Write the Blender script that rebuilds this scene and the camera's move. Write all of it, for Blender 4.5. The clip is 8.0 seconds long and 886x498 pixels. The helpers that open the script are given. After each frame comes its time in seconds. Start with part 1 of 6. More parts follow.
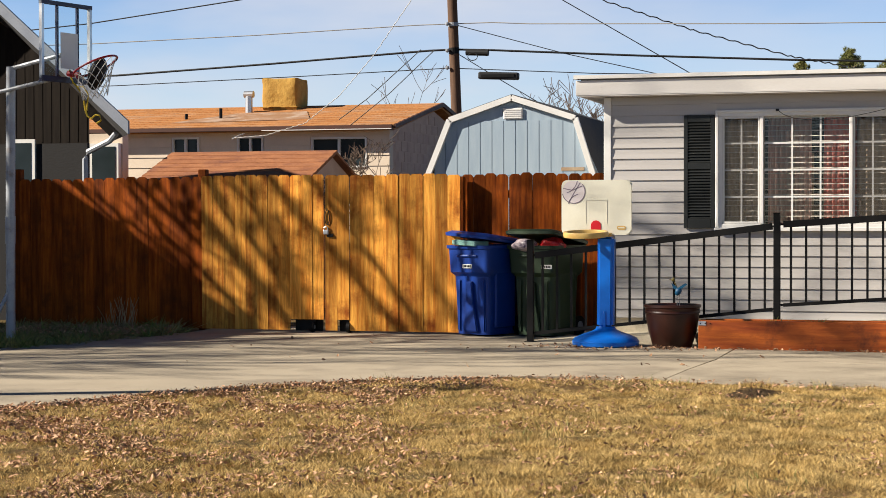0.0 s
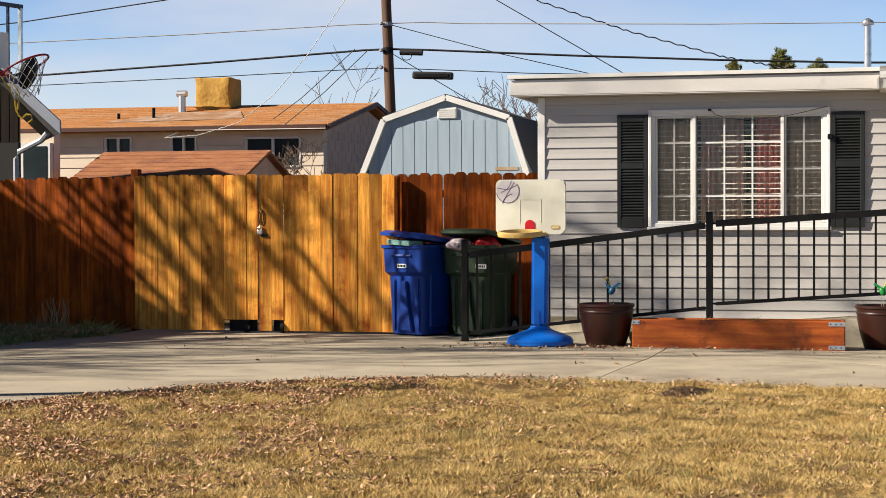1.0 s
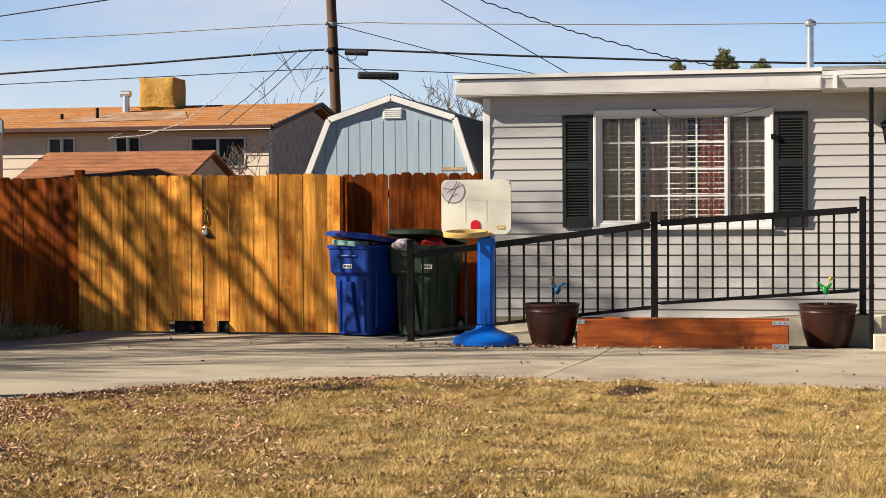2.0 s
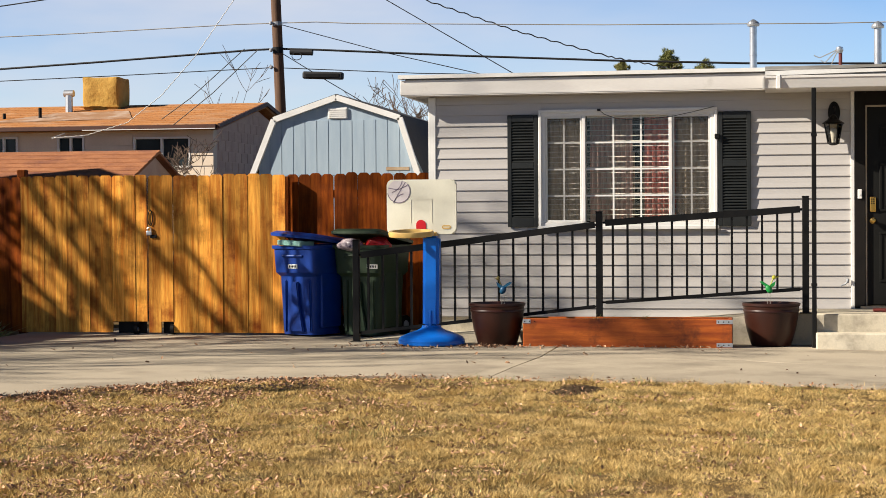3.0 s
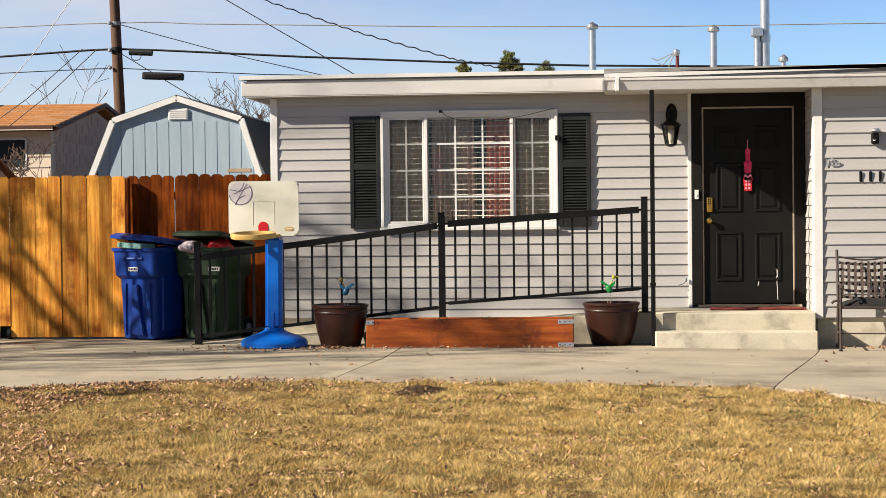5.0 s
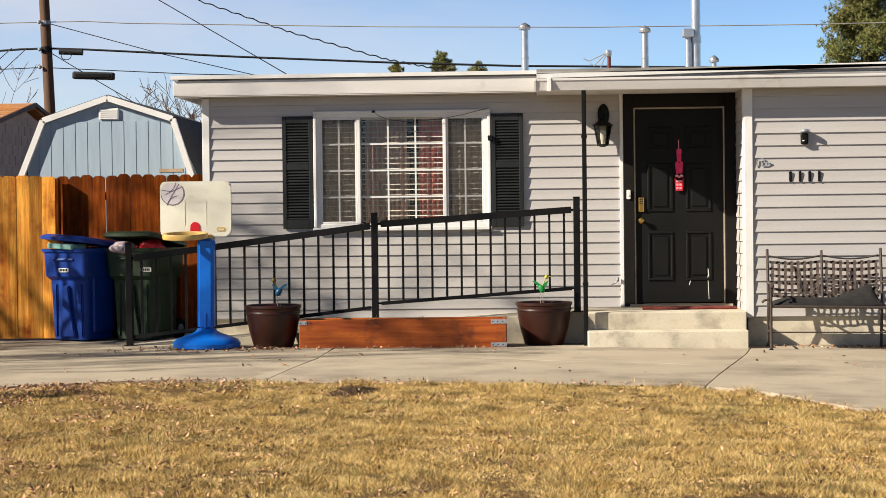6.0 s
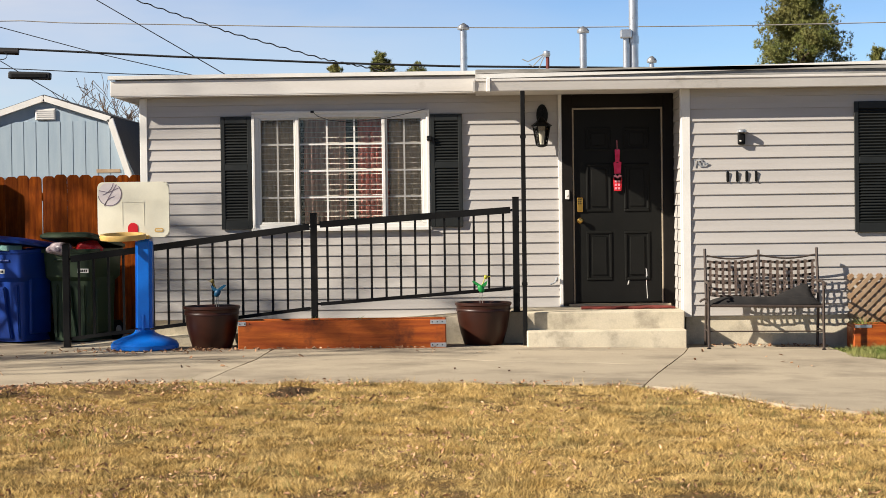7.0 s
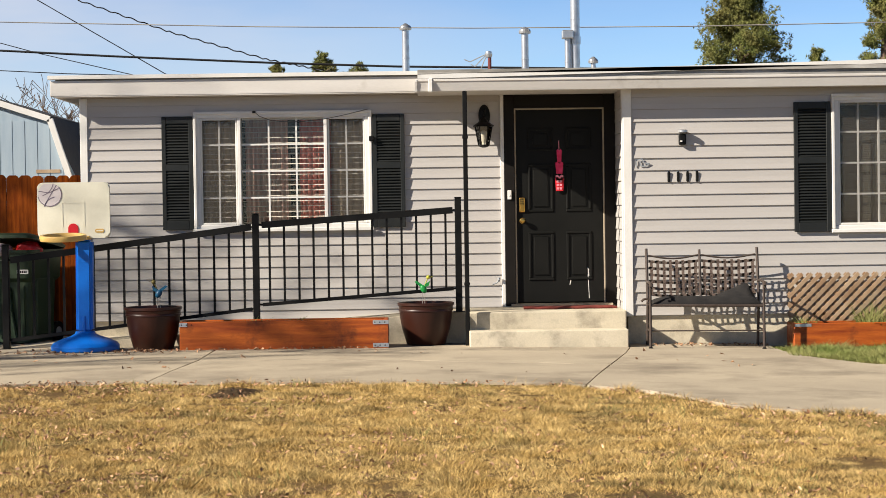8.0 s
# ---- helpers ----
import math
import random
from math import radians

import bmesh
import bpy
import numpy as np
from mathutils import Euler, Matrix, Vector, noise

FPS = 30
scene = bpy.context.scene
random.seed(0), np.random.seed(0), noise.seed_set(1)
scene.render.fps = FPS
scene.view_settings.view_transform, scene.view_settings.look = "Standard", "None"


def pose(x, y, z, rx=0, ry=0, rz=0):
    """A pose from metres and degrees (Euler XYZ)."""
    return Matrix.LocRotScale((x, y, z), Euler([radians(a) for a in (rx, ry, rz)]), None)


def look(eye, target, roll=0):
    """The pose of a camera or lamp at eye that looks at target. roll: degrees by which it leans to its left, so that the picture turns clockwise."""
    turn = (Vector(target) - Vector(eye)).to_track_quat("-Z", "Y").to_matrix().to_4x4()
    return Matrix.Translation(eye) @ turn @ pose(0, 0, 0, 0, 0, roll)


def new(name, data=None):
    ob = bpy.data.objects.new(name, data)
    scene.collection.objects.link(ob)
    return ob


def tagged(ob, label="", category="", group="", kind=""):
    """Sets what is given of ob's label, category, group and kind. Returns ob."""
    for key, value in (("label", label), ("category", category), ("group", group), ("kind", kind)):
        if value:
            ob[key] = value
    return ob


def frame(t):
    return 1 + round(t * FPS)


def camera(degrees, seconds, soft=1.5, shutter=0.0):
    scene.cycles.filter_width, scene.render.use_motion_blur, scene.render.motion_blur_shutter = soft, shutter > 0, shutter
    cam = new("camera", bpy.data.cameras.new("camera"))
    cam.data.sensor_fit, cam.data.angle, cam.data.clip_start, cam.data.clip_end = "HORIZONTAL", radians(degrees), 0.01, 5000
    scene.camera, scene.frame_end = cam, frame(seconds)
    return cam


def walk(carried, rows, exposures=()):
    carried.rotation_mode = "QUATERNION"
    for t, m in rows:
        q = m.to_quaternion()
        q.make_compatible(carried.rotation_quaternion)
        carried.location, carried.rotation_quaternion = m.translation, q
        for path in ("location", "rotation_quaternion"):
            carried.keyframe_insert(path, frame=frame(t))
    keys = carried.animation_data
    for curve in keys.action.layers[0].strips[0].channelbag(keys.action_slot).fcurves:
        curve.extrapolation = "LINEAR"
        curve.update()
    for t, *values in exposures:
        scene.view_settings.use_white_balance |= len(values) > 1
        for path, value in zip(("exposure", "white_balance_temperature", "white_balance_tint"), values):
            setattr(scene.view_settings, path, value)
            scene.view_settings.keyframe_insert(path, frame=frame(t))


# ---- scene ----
# camera: a pan on a tripod, 1.32 m above the drive
EYE = 1.32
cam = camera(28.03, 8.0, soft=0.65)
PAN = [  # seconds, yaw, pitch, roll
    (0.0, 15.871, -1.006, 0.115),
    (0.5, 14.718, -1.019, 0.148),
    (1.0, 13.755, -1.022, 0.195),
    (1.5, 12.887, -1.017, 0.269),
    (1.7, 12.530, -1.019, 0.286),
    (2.8, 10.609, -1.037, 0.378),
    (3.0, 10.244, -1.039, 0.393),
    (3.5, 9.217, -1.026, 0.420),
    (4.0, 7.951, -1.034, 0.459),
    (4.5, 6.479, -1.040, 0.497),
    (5.0, 5.173, -1.038, 0.594),
    (5.2, 4.645, -1.042, 0.606),
    (6.3, 2.512, -1.061, 0.678),
    (6.5, 2.166, -1.064, 0.688),
    (7.0, 1.051, -1.070, 0.750),
    (7.5, 0.038, -1.073, 0.789),
    (8.0, -0.808, -1.088, 0.818),
]
walk(cam, [(t, pose(0, 0, EYE, 0, 0, yaw) @ pose(0, 0, 0, 90 + pitch) @ pose(0, 0, 0, 0, 0, -roll)) for t, yaw, pitch, roll in PAN])

# ---- light ----
SUN_DIR = Vector((2.2, 1.0, -1.38)).normalized()  # the way the sunlight goes
sun = new("sun", bpy.data.lights.new("sun", "SUN"))
sun.data.energy, sun.data.angle, sun.data.color = 5.0, radians(0.55), (1.0, 0.915, 0.79)
sun.matrix_world = look((0, 0, 0), SUN_DIR)
world = bpy.data.worlds.new("sky")
scene.world = world
world.use_nodes = True
wn, wl = world.node_tree.nodes, world.node_tree.links
wn.clear()
sky = wn.new("ShaderNodeTexSky")
sky.sky_type, sky.sun_disc = "NISHITA", False
sky.sun_elevation = math.asin(-SUN_DIR.z)
sky.sun_rotation = math.atan2(-SUN_DIR.x, -SUN_DIR.y)
sky.air_density, sky.dust_density, sky.ozone_density, sky.altitude = 1.0, 0.2, 2.0, 1500
wcoord = wn.new("ShaderNodeTexCoord")
wmap = wn.new("ShaderNodeMapping")
wmap.inputs["Scale"].default_value = (2.2, 2.2, 9.0)
wl.new(wcoord.outputs["Generated"], wmap.inputs["Vector"])
wnoise = wn.new("ShaderNodeTexNoise")
wnoise.inputs["Scale"].default_value, wnoise.inputs["Detail"].default_value = 1.6, 5.0
wl.new(wmap.outputs["Vector"], wnoise.inputs["Vector"])
wramp = wn.new("ShaderNodeValToRGB")
wramp.color_ramp.elements[0].position, wramp.color_ramp.elements[0].color = 0.30, (0.22, 0.22, 0.22, 1)
wramp.color_ramp.elements[1].position, wramp.color_ramp.elements[1].color = 0.62, (0.92, 0.92, 0.92, 1)
wl.new(wnoise.outputs["Fac"], wramp.inputs["Fac"])
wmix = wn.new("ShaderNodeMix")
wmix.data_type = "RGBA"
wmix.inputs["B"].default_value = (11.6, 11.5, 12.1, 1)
wsep = wn.new("ShaderNodeSeparateXYZ")
wl.new(wcoord.outputs["Generated"], wsep.inputs["Vector"])
wlow = wn.new("ShaderNodeMapRange")
wlow.inputs["From Min"].default_value, wlow.inputs["From Max"].default_value = 0.10, 0.36
wlow.inputs["To Min"].default_value, wlow.inputs["To Max"].default_value = 1.0, 0.05
wl.new(wsep.outputs["Z"], wlow.inputs["Value"])
wmul = wn.new("ShaderNodeMath")
wmul.operation = "MULTIPLY"
wl.new(wramp.outputs["Color"], wmul.inputs[0])
wl.new(wlow.outputs["Result"], wmul.inputs[1])
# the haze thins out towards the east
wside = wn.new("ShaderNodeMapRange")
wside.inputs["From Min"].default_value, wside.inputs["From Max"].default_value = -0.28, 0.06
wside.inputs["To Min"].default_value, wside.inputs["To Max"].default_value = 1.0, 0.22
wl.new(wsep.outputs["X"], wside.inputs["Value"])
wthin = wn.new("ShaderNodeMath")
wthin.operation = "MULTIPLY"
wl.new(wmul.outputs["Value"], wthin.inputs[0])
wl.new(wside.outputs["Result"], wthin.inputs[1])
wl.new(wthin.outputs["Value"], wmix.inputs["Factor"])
whsv = wn.new("ShaderNodeHueSaturation")
whsv.inputs["Hue"].default_value, whsv.inputs["Saturation"].default_value, whsv.inputs["Value"].default_value = 0.508, 1.35, 1.12
wl.new(sky.outputs["Color"], whsv.inputs["Color"])

wgain = wn.new("ShaderNodeMapRange")
wgain.inputs["From Min"].default_value, wgain.inputs["From Max"].default_value = 0.1, 0.6
wgain.inputs["To Min"].default_value, wgain.inputs["To Max"].default_value = 1.75, 0.3
wl.new(wsep.outputs["Z"], wgain.inputs["Value"])
wtint = wn.new("ShaderNodeVectorMath")
wtint.operation = "MULTIPLY"
wtint.inputs[1].default_value = (0.92, 1.0, 1.13)
wl.new(whsv.outputs["Color"], wtint.inputs[0])
wscale = wn.new("ShaderNodeVectorMath")
wscale.operation = "SCALE"
wl.new(wtint.outputs[0], wscale.inputs[0])
wl.new(wgain.outputs["Result"], wscale.inputs["Scale"])
wl.new(wscale.outputs[0], wmix.inputs["A"])
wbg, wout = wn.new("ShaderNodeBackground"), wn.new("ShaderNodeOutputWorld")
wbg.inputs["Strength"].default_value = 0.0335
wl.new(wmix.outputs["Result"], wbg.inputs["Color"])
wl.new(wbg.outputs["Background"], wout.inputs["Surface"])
scene.view_settings.exposure = 1.0


# ---- materials ----
def mat(name, c1, c2=None, scale=8.0, rough=0.7, metal=0.0, bump=0.15, grain=60.0, stretch=(1, 1, 1), vary=0.0, stain=None,
        stain_scale=1.5, stain_at=(0.5, 0.7), spread=0.0, island=False, spec=0.3, bump_dist=0.004):
    """A painted, wooden or mineral surface: two tones in a broad noise, a fine grain, a stain with its own shape,
    and a change of tone from piece to piece."""
    m = bpy.data.materials.new(name)
    m.use_nodes = True
    n, l = m.node_tree.nodes, m.node_tree.links
    b = n["Principled BSDF"]
    b.inputs["Metallic"].default_value = metal
    b.inputs["Specular IOR Level"].default_value = spec
    c2 = c2 or tuple(v * 0.85 for v in c1)
    co = n.new("ShaderNodeTexCoord")
    info = n.new("ShaderNodeObjectInfo")
    shift = n.new("ShaderNodeVectorMath")
    shift.operation = "MULTIPLY_ADD"
    shift.inputs[1].default_value = (37.0, 23.0, 11.0)
    l.new(info.outputs["Random"], shift.inputs[0])
    l.new(co.outputs["Object"], shift.inputs[2])
    mp = n.new("ShaderNodeMapping")
    mp.inputs["Scale"].default_value = stretch
    l.new(shift.outputs[0], mp.inputs["Vector"])
    broad = n.new("ShaderNodeTexNoise")
    broad.inputs["Scale"].default_value, broad.inputs["Detail"].default_value = scale, 6.0
    l.new(mp.outputs["Vector"], broad.inputs["Vector"])
    fine = n.new("ShaderNodeTexNoise")
    fine.inputs["Scale"].default_value, fine.inputs["Detail"].default_value = grain, 4.0
    l.new(mp.outputs["Vector"], fine.inputs["Vector"])
    ramp = n.new("ShaderNodeMapRange")
    ramp.inputs["From Min"].default_value, ramp.inputs["From Max"].default_value = 0.32, 0.68
    l.new(broad.outputs["Fac"], ramp.inputs["Value"])
    mix = n.new("ShaderNodeMix")
    mix.data_type = "RGBA"
    mix.inputs["A"].default_value, mix.inputs["B"].default_value = (*c1, 1), (*c2, 1)
    l.new(ramp.outputs["Result"], mix.inputs["Factor"])
    col = mix.outputs["Result"]
    if stain:
        sn = n.new("ShaderNodeTexNoise")
        sn.inputs["Scale"].default_value, sn.inputs["Detail"].default_value = stain_scale, 8.0
        sn.inputs["Roughness"].default_value = 0.65
        l.new(shift.outputs[0], sn.inputs["Vector"])
        sr = n.new("ShaderNodeMapRange")
        sr.inputs["From Min"].default_value, sr.inputs["From Max"].default_value = stain_at
        l.new(sn.outputs["Fac"], sr.inputs["Value"])
        sm = n.new("ShaderNodeMix")
        sm.data_type = "RGBA"
        sm.inputs["B"].default_value = (*stain, 1)
        l.new(sr.outputs["Result"], sm.inputs["Factor"])
        l.new(col, sm.inputs["A"])
        col = sm.outputs["Result"]
    hsv = n.new("ShaderNodeHueSaturation")
    l.new(col, hsv.inputs["Color"])
    fr = n.new("ShaderNodeMapRange")
    fr.inputs["To Min"].default_value, fr.inputs["To Max"].default_value = 1 - vary, 1 + vary
    l.new(fine.outputs["Fac"], fr.inputs["Value"])
    val = fr.outputs["Result"]
    if spread:
        src = info.outputs["Random"]
        if island:
            src = n.new("ShaderNodeNewGeometry").outputs["Random Per Island"]
        pr = n.new("ShaderNodeMapRange")
        pr.inputs["To Min"].default_value, pr.inputs["To Max"].default_value = 1 - spread, 1 + spread
        l.new(src, pr.inputs["Value"])
        mul = n.new("ShaderNodeMath")
        mul.operation = "MULTIPLY"
        l.new(val, mul.inputs[0])
        l.new(pr.outputs["Result"], mul.inputs[1])
        val = mul.outputs["Value"]
    l.new(val, hsv.inputs["Value"])
    l.new(hsv.outputs["Color"], b.inputs["Base Color"])
    rr = n.new("ShaderNodeMapRange")
    rr.inputs["To Min"].default_value, rr.inputs["To Max"].default_value = max(rough - 0.12, 0.03), min(rough + 0.12, 1)
    l.new(broad.outputs["Fac"], rr.inputs["Value"])
    l.new(rr.outputs["Result"], b.inputs["Roughness"])
    if bump:
        bp = n.new("ShaderNodeBump")
        bp.inputs["Strength"].default_value, bp.inputs["Distance"].default_value = bump, bump_dist
        l.new(fine.outputs["Fac"], bp.inputs["Height"])
        l.new(bp.outputs["Normal"], b.inputs["Normal"])
    return m


def glass(name, tint=(0.9, 0.95, 0.95), ior=1.5):
    m = bpy.data.materials.new(name)
    m.use_nodes = True
    n, l = m.node_tree.nodes, m.node_tree.links
    n.clear()
    tr, gl = n.new("ShaderNodeBsdfTransparent"), n.new("ShaderNodeBsdfGlossy")
    tr.inputs["Color"].default_value = (*tint, 1)
    gl.inputs["Roughness"].default_value = 0.02
    fres = n.new("ShaderNodeFresnel")
    fres.inputs["IOR"].default_value = ior
    mix, out = n.new("ShaderNodeMixShader"), n.new("ShaderNodeOutputMaterial")
    l.new(fres.outputs["Fac"], mix.inputs["Fac"])
    l.new(tr.outputs[0], mix.inputs[1])
    l.new(gl.outputs[0], mix.inputs[2])
    l.new(mix.outputs[0], out.inputs["Surface"])
    return m


M_CONCRETE = mat("concrete", (0.442, 0.374, 0.2762), (0.357, 0.3017, 0.2253), 1.2, 0.85, bump=0.3, grain=90, vary=0.22, stain=(0.204, 0.17, 0.1275), stain_scale=1.3, stain_at=(0.50, 0.78), spec=0.1)
M_STEP = mat("step_concrete", (0.587, 0.52, 0.397), (0.492, 0.435, 0.322), 2.0, 0.85, bump=0.3, grain=70, vary=0.15, stain=(0.284, 0.246, 0.189), stain_scale=2.5, spec=0.1)
M_SOIL = mat("lawn_soil", (0.156, 0.102, 0.042), (0.12, 0.072, 0.03), 1.5, 0.95, bump=0.8, grain=40, vary=0.3, stain=(0.072, 0.06, 0.024), stain_scale=0.7, bump_dist=0.03, spec=0.1)
M_BED = mat("bed_soil", (0.085, 0.055, 0.028), (0.045, 0.028, 0.014), 6, 0.95, spec=0.1, bump=0.8, grain=40, vary=0.3, bump_dist=0.02)
M_SIDING = mat("vinyl_siding", (0.44, 0.4136, 0.3872), (0.4092, 0.3828, 0.3564), 1.6, 0.5, bump=0.1, grain=30, stretch=(1, 1, 6), vary=0.05, spread=0.015)
M_TRIM = mat("white_trim", (0.72, 0.70, 0.66), (0.64, 0.62, 0.58), 3, 0.45, bump=0.06, grain=40, vary=0.05, stain=(0.5, 0.46, 0.4), stain_scale=3, stain_at=(0.62, 0.85))
M_FASCIA = mat("fascia_paint", (0.64, 0.61, 0.57), (0.55, 0.52, 0.48), 2, 0.55, bump=0.1, grain=50, stretch=(0.4, 1, 3), vary=0.08, stain=(0.36, 0.33, 0.28), stain_scale=2.2, stain_at=(0.58, 0.8))
M_ROOFEDGE = mat("roof_membrane", (0.42, 0.4, 0.37), (0.2, 0.19, 0.17), 5, 0.8, bump=0.3, stretch=(0.5, 1, 4), vary=0.2)
M_BLACK = mat("black_shutter", (0.011, 0.0125, 0.012), (0.016, 0.0175, 0.017), 4, 0.5, bump=0.08, grain=70, vary=0.1, spec=0.3)
M_IRON = mat("black_iron", (0.005, 0.005, 0.005), (0.008, 0.0075, 0.007), 9, 0.5, metal=0.0, spec=0.15, bump=0.1, vary=0.1)
M_DOOR = mat("black_door_paint", (0.008, 0.008, 0.007), (0.010, 0.0098, 0.0088), 3, 0.55, bump=0.06, vary=0.12, spec=0.1)
M_FRAME = mat("black_frame_paint", (0.010, 0.0085, 0.0075), (0.013, 0.011, 0.0095), 4, 0.6, bump=0.1, vary=0.12, spec=0.1)
M_GATEWOOD = mat("honey_cedar", (0.76, 0.36, 0.060), (0.42, 0.125, 0.012), 2.4, 0.6, bump=0.5, grain=16, stretch=(11, 11, 0.55), vary=0.55, stain=(0.20, 0.045, 0.006), stain_scale=2.6, stain_at=(0.50, 0.72), spread=0.34, spec=0.1)
M_REDWOOD = mat("red_stained_fence", (0.312, 0.0686, 0.0039), (0.1326, 0.0234, 0.0016), 3.0, 0.7, bump=0.4, grain=22, stretch=(9, 9, 0.7), vary=0.45, stain=(0.0624, 0.0156, 0.0031), stain_scale=1.6, stain_at=(0.50, 0.75), spread=0.35, spec=0.1)
M_PLANTER = mat("redwood_planter", (0.46, 0.11, 0.014), (0.22, 0.036, 0.006), 2.2, 0.5, bump=0.3, grain=26, stretch=(0.7, 9, 9), vary=0.35, stain=(0.1, 0.025, 0.01), stain_scale=3, stain_at=(0.54, 0.7), spread=0.08)
M_RAWWOOD = mat("lattice_cedar", (0.37, 0.275, 0.18), (0.27, 0.16, 0.085), 4, 0.7, bump=0.3, grain=30, stretch=(1, 1, 1), vary=0.25, spread=0.18)
M_BLUE = mat("blue_bin_plastic", (0.003, 0.036, 0.23), (0.003, 0.029, 0.19), 4, 0.45, spec=0.3, bump=0.05, vary=0.08, stain=(0.03, 0.04, 0.12), stain_scale=6, stain_at=(0.6, 0.85))
M_GREEN = mat("green_bin_plastic", (0.018, 0.034, 0.015), (0.025, 0.043, 0.020), 4, 0.5, spec=0.3, bump=0.05, vary=0.1, stain=(0.08, 0.1, 0.07), stain_scale=5, stain_at=(0.62, 0.85))
M_TOYBLUE = mat("toy_blue_plastic", (0.005, 0.15, 0.62), (0.004, 0.12, 0.52), 5, 0.35, bump=0.04, vary=0.06)
M_CREAM = mat("cream_plastic", (0.72, 0.69, 0.56), (0.66, 0.63, 0.50), 4, 0.4, bump=0.03, vary=0.04)
M_TAN = mat("tan_rim_plastic", (0.62, 0.42, 0.14), (0.54, 0.34, 0.1), 5, 0.4, bump=0.03, vary=0.05)
M_RED = mat("red_plastic", (0.62, 0.015, 0.025), (0.5, 0.012, 0.02), 5, 0.4, bump=0.03, vary=0.06)
M_POT = mat("brown_glazed_pot", (0.040, 0.012, 0.007), (0.028, 0.009, 0.0055), 6, 0.38, bump=0.06, vary=0.12)
M_STEEL = mat("galvanised_steel", (0.55, 0.56, 0.57), (0.42, 0.43, 0.45), 10, 0.35, metal=0.75, bump=0.1, vary=0.12)
M_POLEGREY = mat("grey_painted_steel", (0.34, 0.36, 0.38), (0.26, 0.27, 0.29), 8, 0.5, metal=0.2, bump=0.1, vary=0.15, stain=(0.14, 0.09, 0.06), stain_scale=8, stain_at=(0.62, 0.8))
M_BRASS = mat("brass", (0.62, 0.38, 0.10), (0.5, 0.28, 0.06), 9, 0.28, metal=0.95, bump=0.04)
M_SHED = mat("pale_blue_siding", (0.3312, 0.4048, 0.46), (0.2852, 0.3588, 0.4232), 2.5, 0.7, bump=0.15, stretch=(5, 5, 0.6), vary=0.08, spread=0.03)
M_SHEDROOF = mat("dark_shed_roof", (0.035, 0.035, 0.038), (0.055, 0.052, 0.05), 8, 0.9, bump=0.4, vary=0.2)
M_SHINGLE = mat("brown_shingles", (0.48, 0.225, 0.085), (0.36, 0.155, 0.055), 3, 0.9, bump=0.6, grain=22, stretch=(0.8, 1, 4), vary=0.3, stain=(0.40, 0.28, 0.19), stain_scale=0.9, stain_at=(0.5, 0.8), bump_dist=0.02, spec=0.1)
M_HOUSEB = mat("cream_block_wall", (0.66, 0.545, 0.42), (0.58, 0.47, 0.36), 2, 0.85, bump=0.3, grain=40, vary=0.1)
M_BRICKPINK = mat("pinkish_block", (0.54, 0.38, 0.29), (0.46, 0.32, 0.25), 3, 0.85, bump=0.3, grain=40, vary=0.12, spread=0.04)
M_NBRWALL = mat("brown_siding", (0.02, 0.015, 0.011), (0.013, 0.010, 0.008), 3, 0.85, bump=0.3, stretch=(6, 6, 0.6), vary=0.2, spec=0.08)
M_TARP = mat("ochre_canvas", (0.46, 0.27, 0.055), (0.36, 0.19, 0.035), 5, 0.85, bump=0.5, grain=14, vary=0.15, bump_dist=0.03)
M_POLEWOOD = mat("pole_wood", (0.13, 0.07, 0.04), (0.075, 0.042, 0.026), 4, 0.85, bump=0.5, grain=20, stretch=(8, 8, 0.5), vary=0.35)
M_WIRE = mat("cable_black", (0.015, 0.015, 0.016), rough=0.6, bump=0)
M_WIREPALE = mat("cable_pale", (0.6, 0.57, 0.52), rough=0.6, bump=0)
M_WIREGREY = mat("cable_grey", (0.3, 0.28, 0.25), rough=0.6, bump=0)
# the gloom inside the house, put into the colour of wall and floor
M_DARK = mat("unlit_room_shade", (0.03, 0.028, 0.025), rough=0.9, bump=0)
M_CURTAIN = mat("rose_curtain", (0.72, 0.26, 0.21), (0.55, 0.13, 0.10), 8, 0.9, bump=0.2, stretch=(4, 4, 0.3), vary=0.2)
M_BLIND = mat("blind_slat", (0.72, 0.69, 0.63), (0.66, 0.62, 0.56), 4, 0.6, bump=0, spread=0.04)
M_SHADE = mat("grey_blind_slat", (0.10, 0.097, 0.083), (0.085, 0.082, 0.07), 4, 0.7, bump=0, spread=0.04)
M_BARK = mat("bare_bark", (0.16, 0.11, 0.08), (0.1, 0.07, 0.05), 8, 0.9, bump=0.5, vary=0.25)
M_GLASS = glass("window_glass", (0.95, 0.93, 0.90), 1.42)


# ---- builders ----
ORG = {}


def thing(name, label, category, at=(0, 0, 0), group="", kind=""):
    """An Empty at the base of a thing; its parts are written in world metres."""
    e = new(name)
    e.empty_display_size = 0.1
    e.location = at
    ORG[e] = Vector(at)
    return tagged(e, label, category, group, kind)


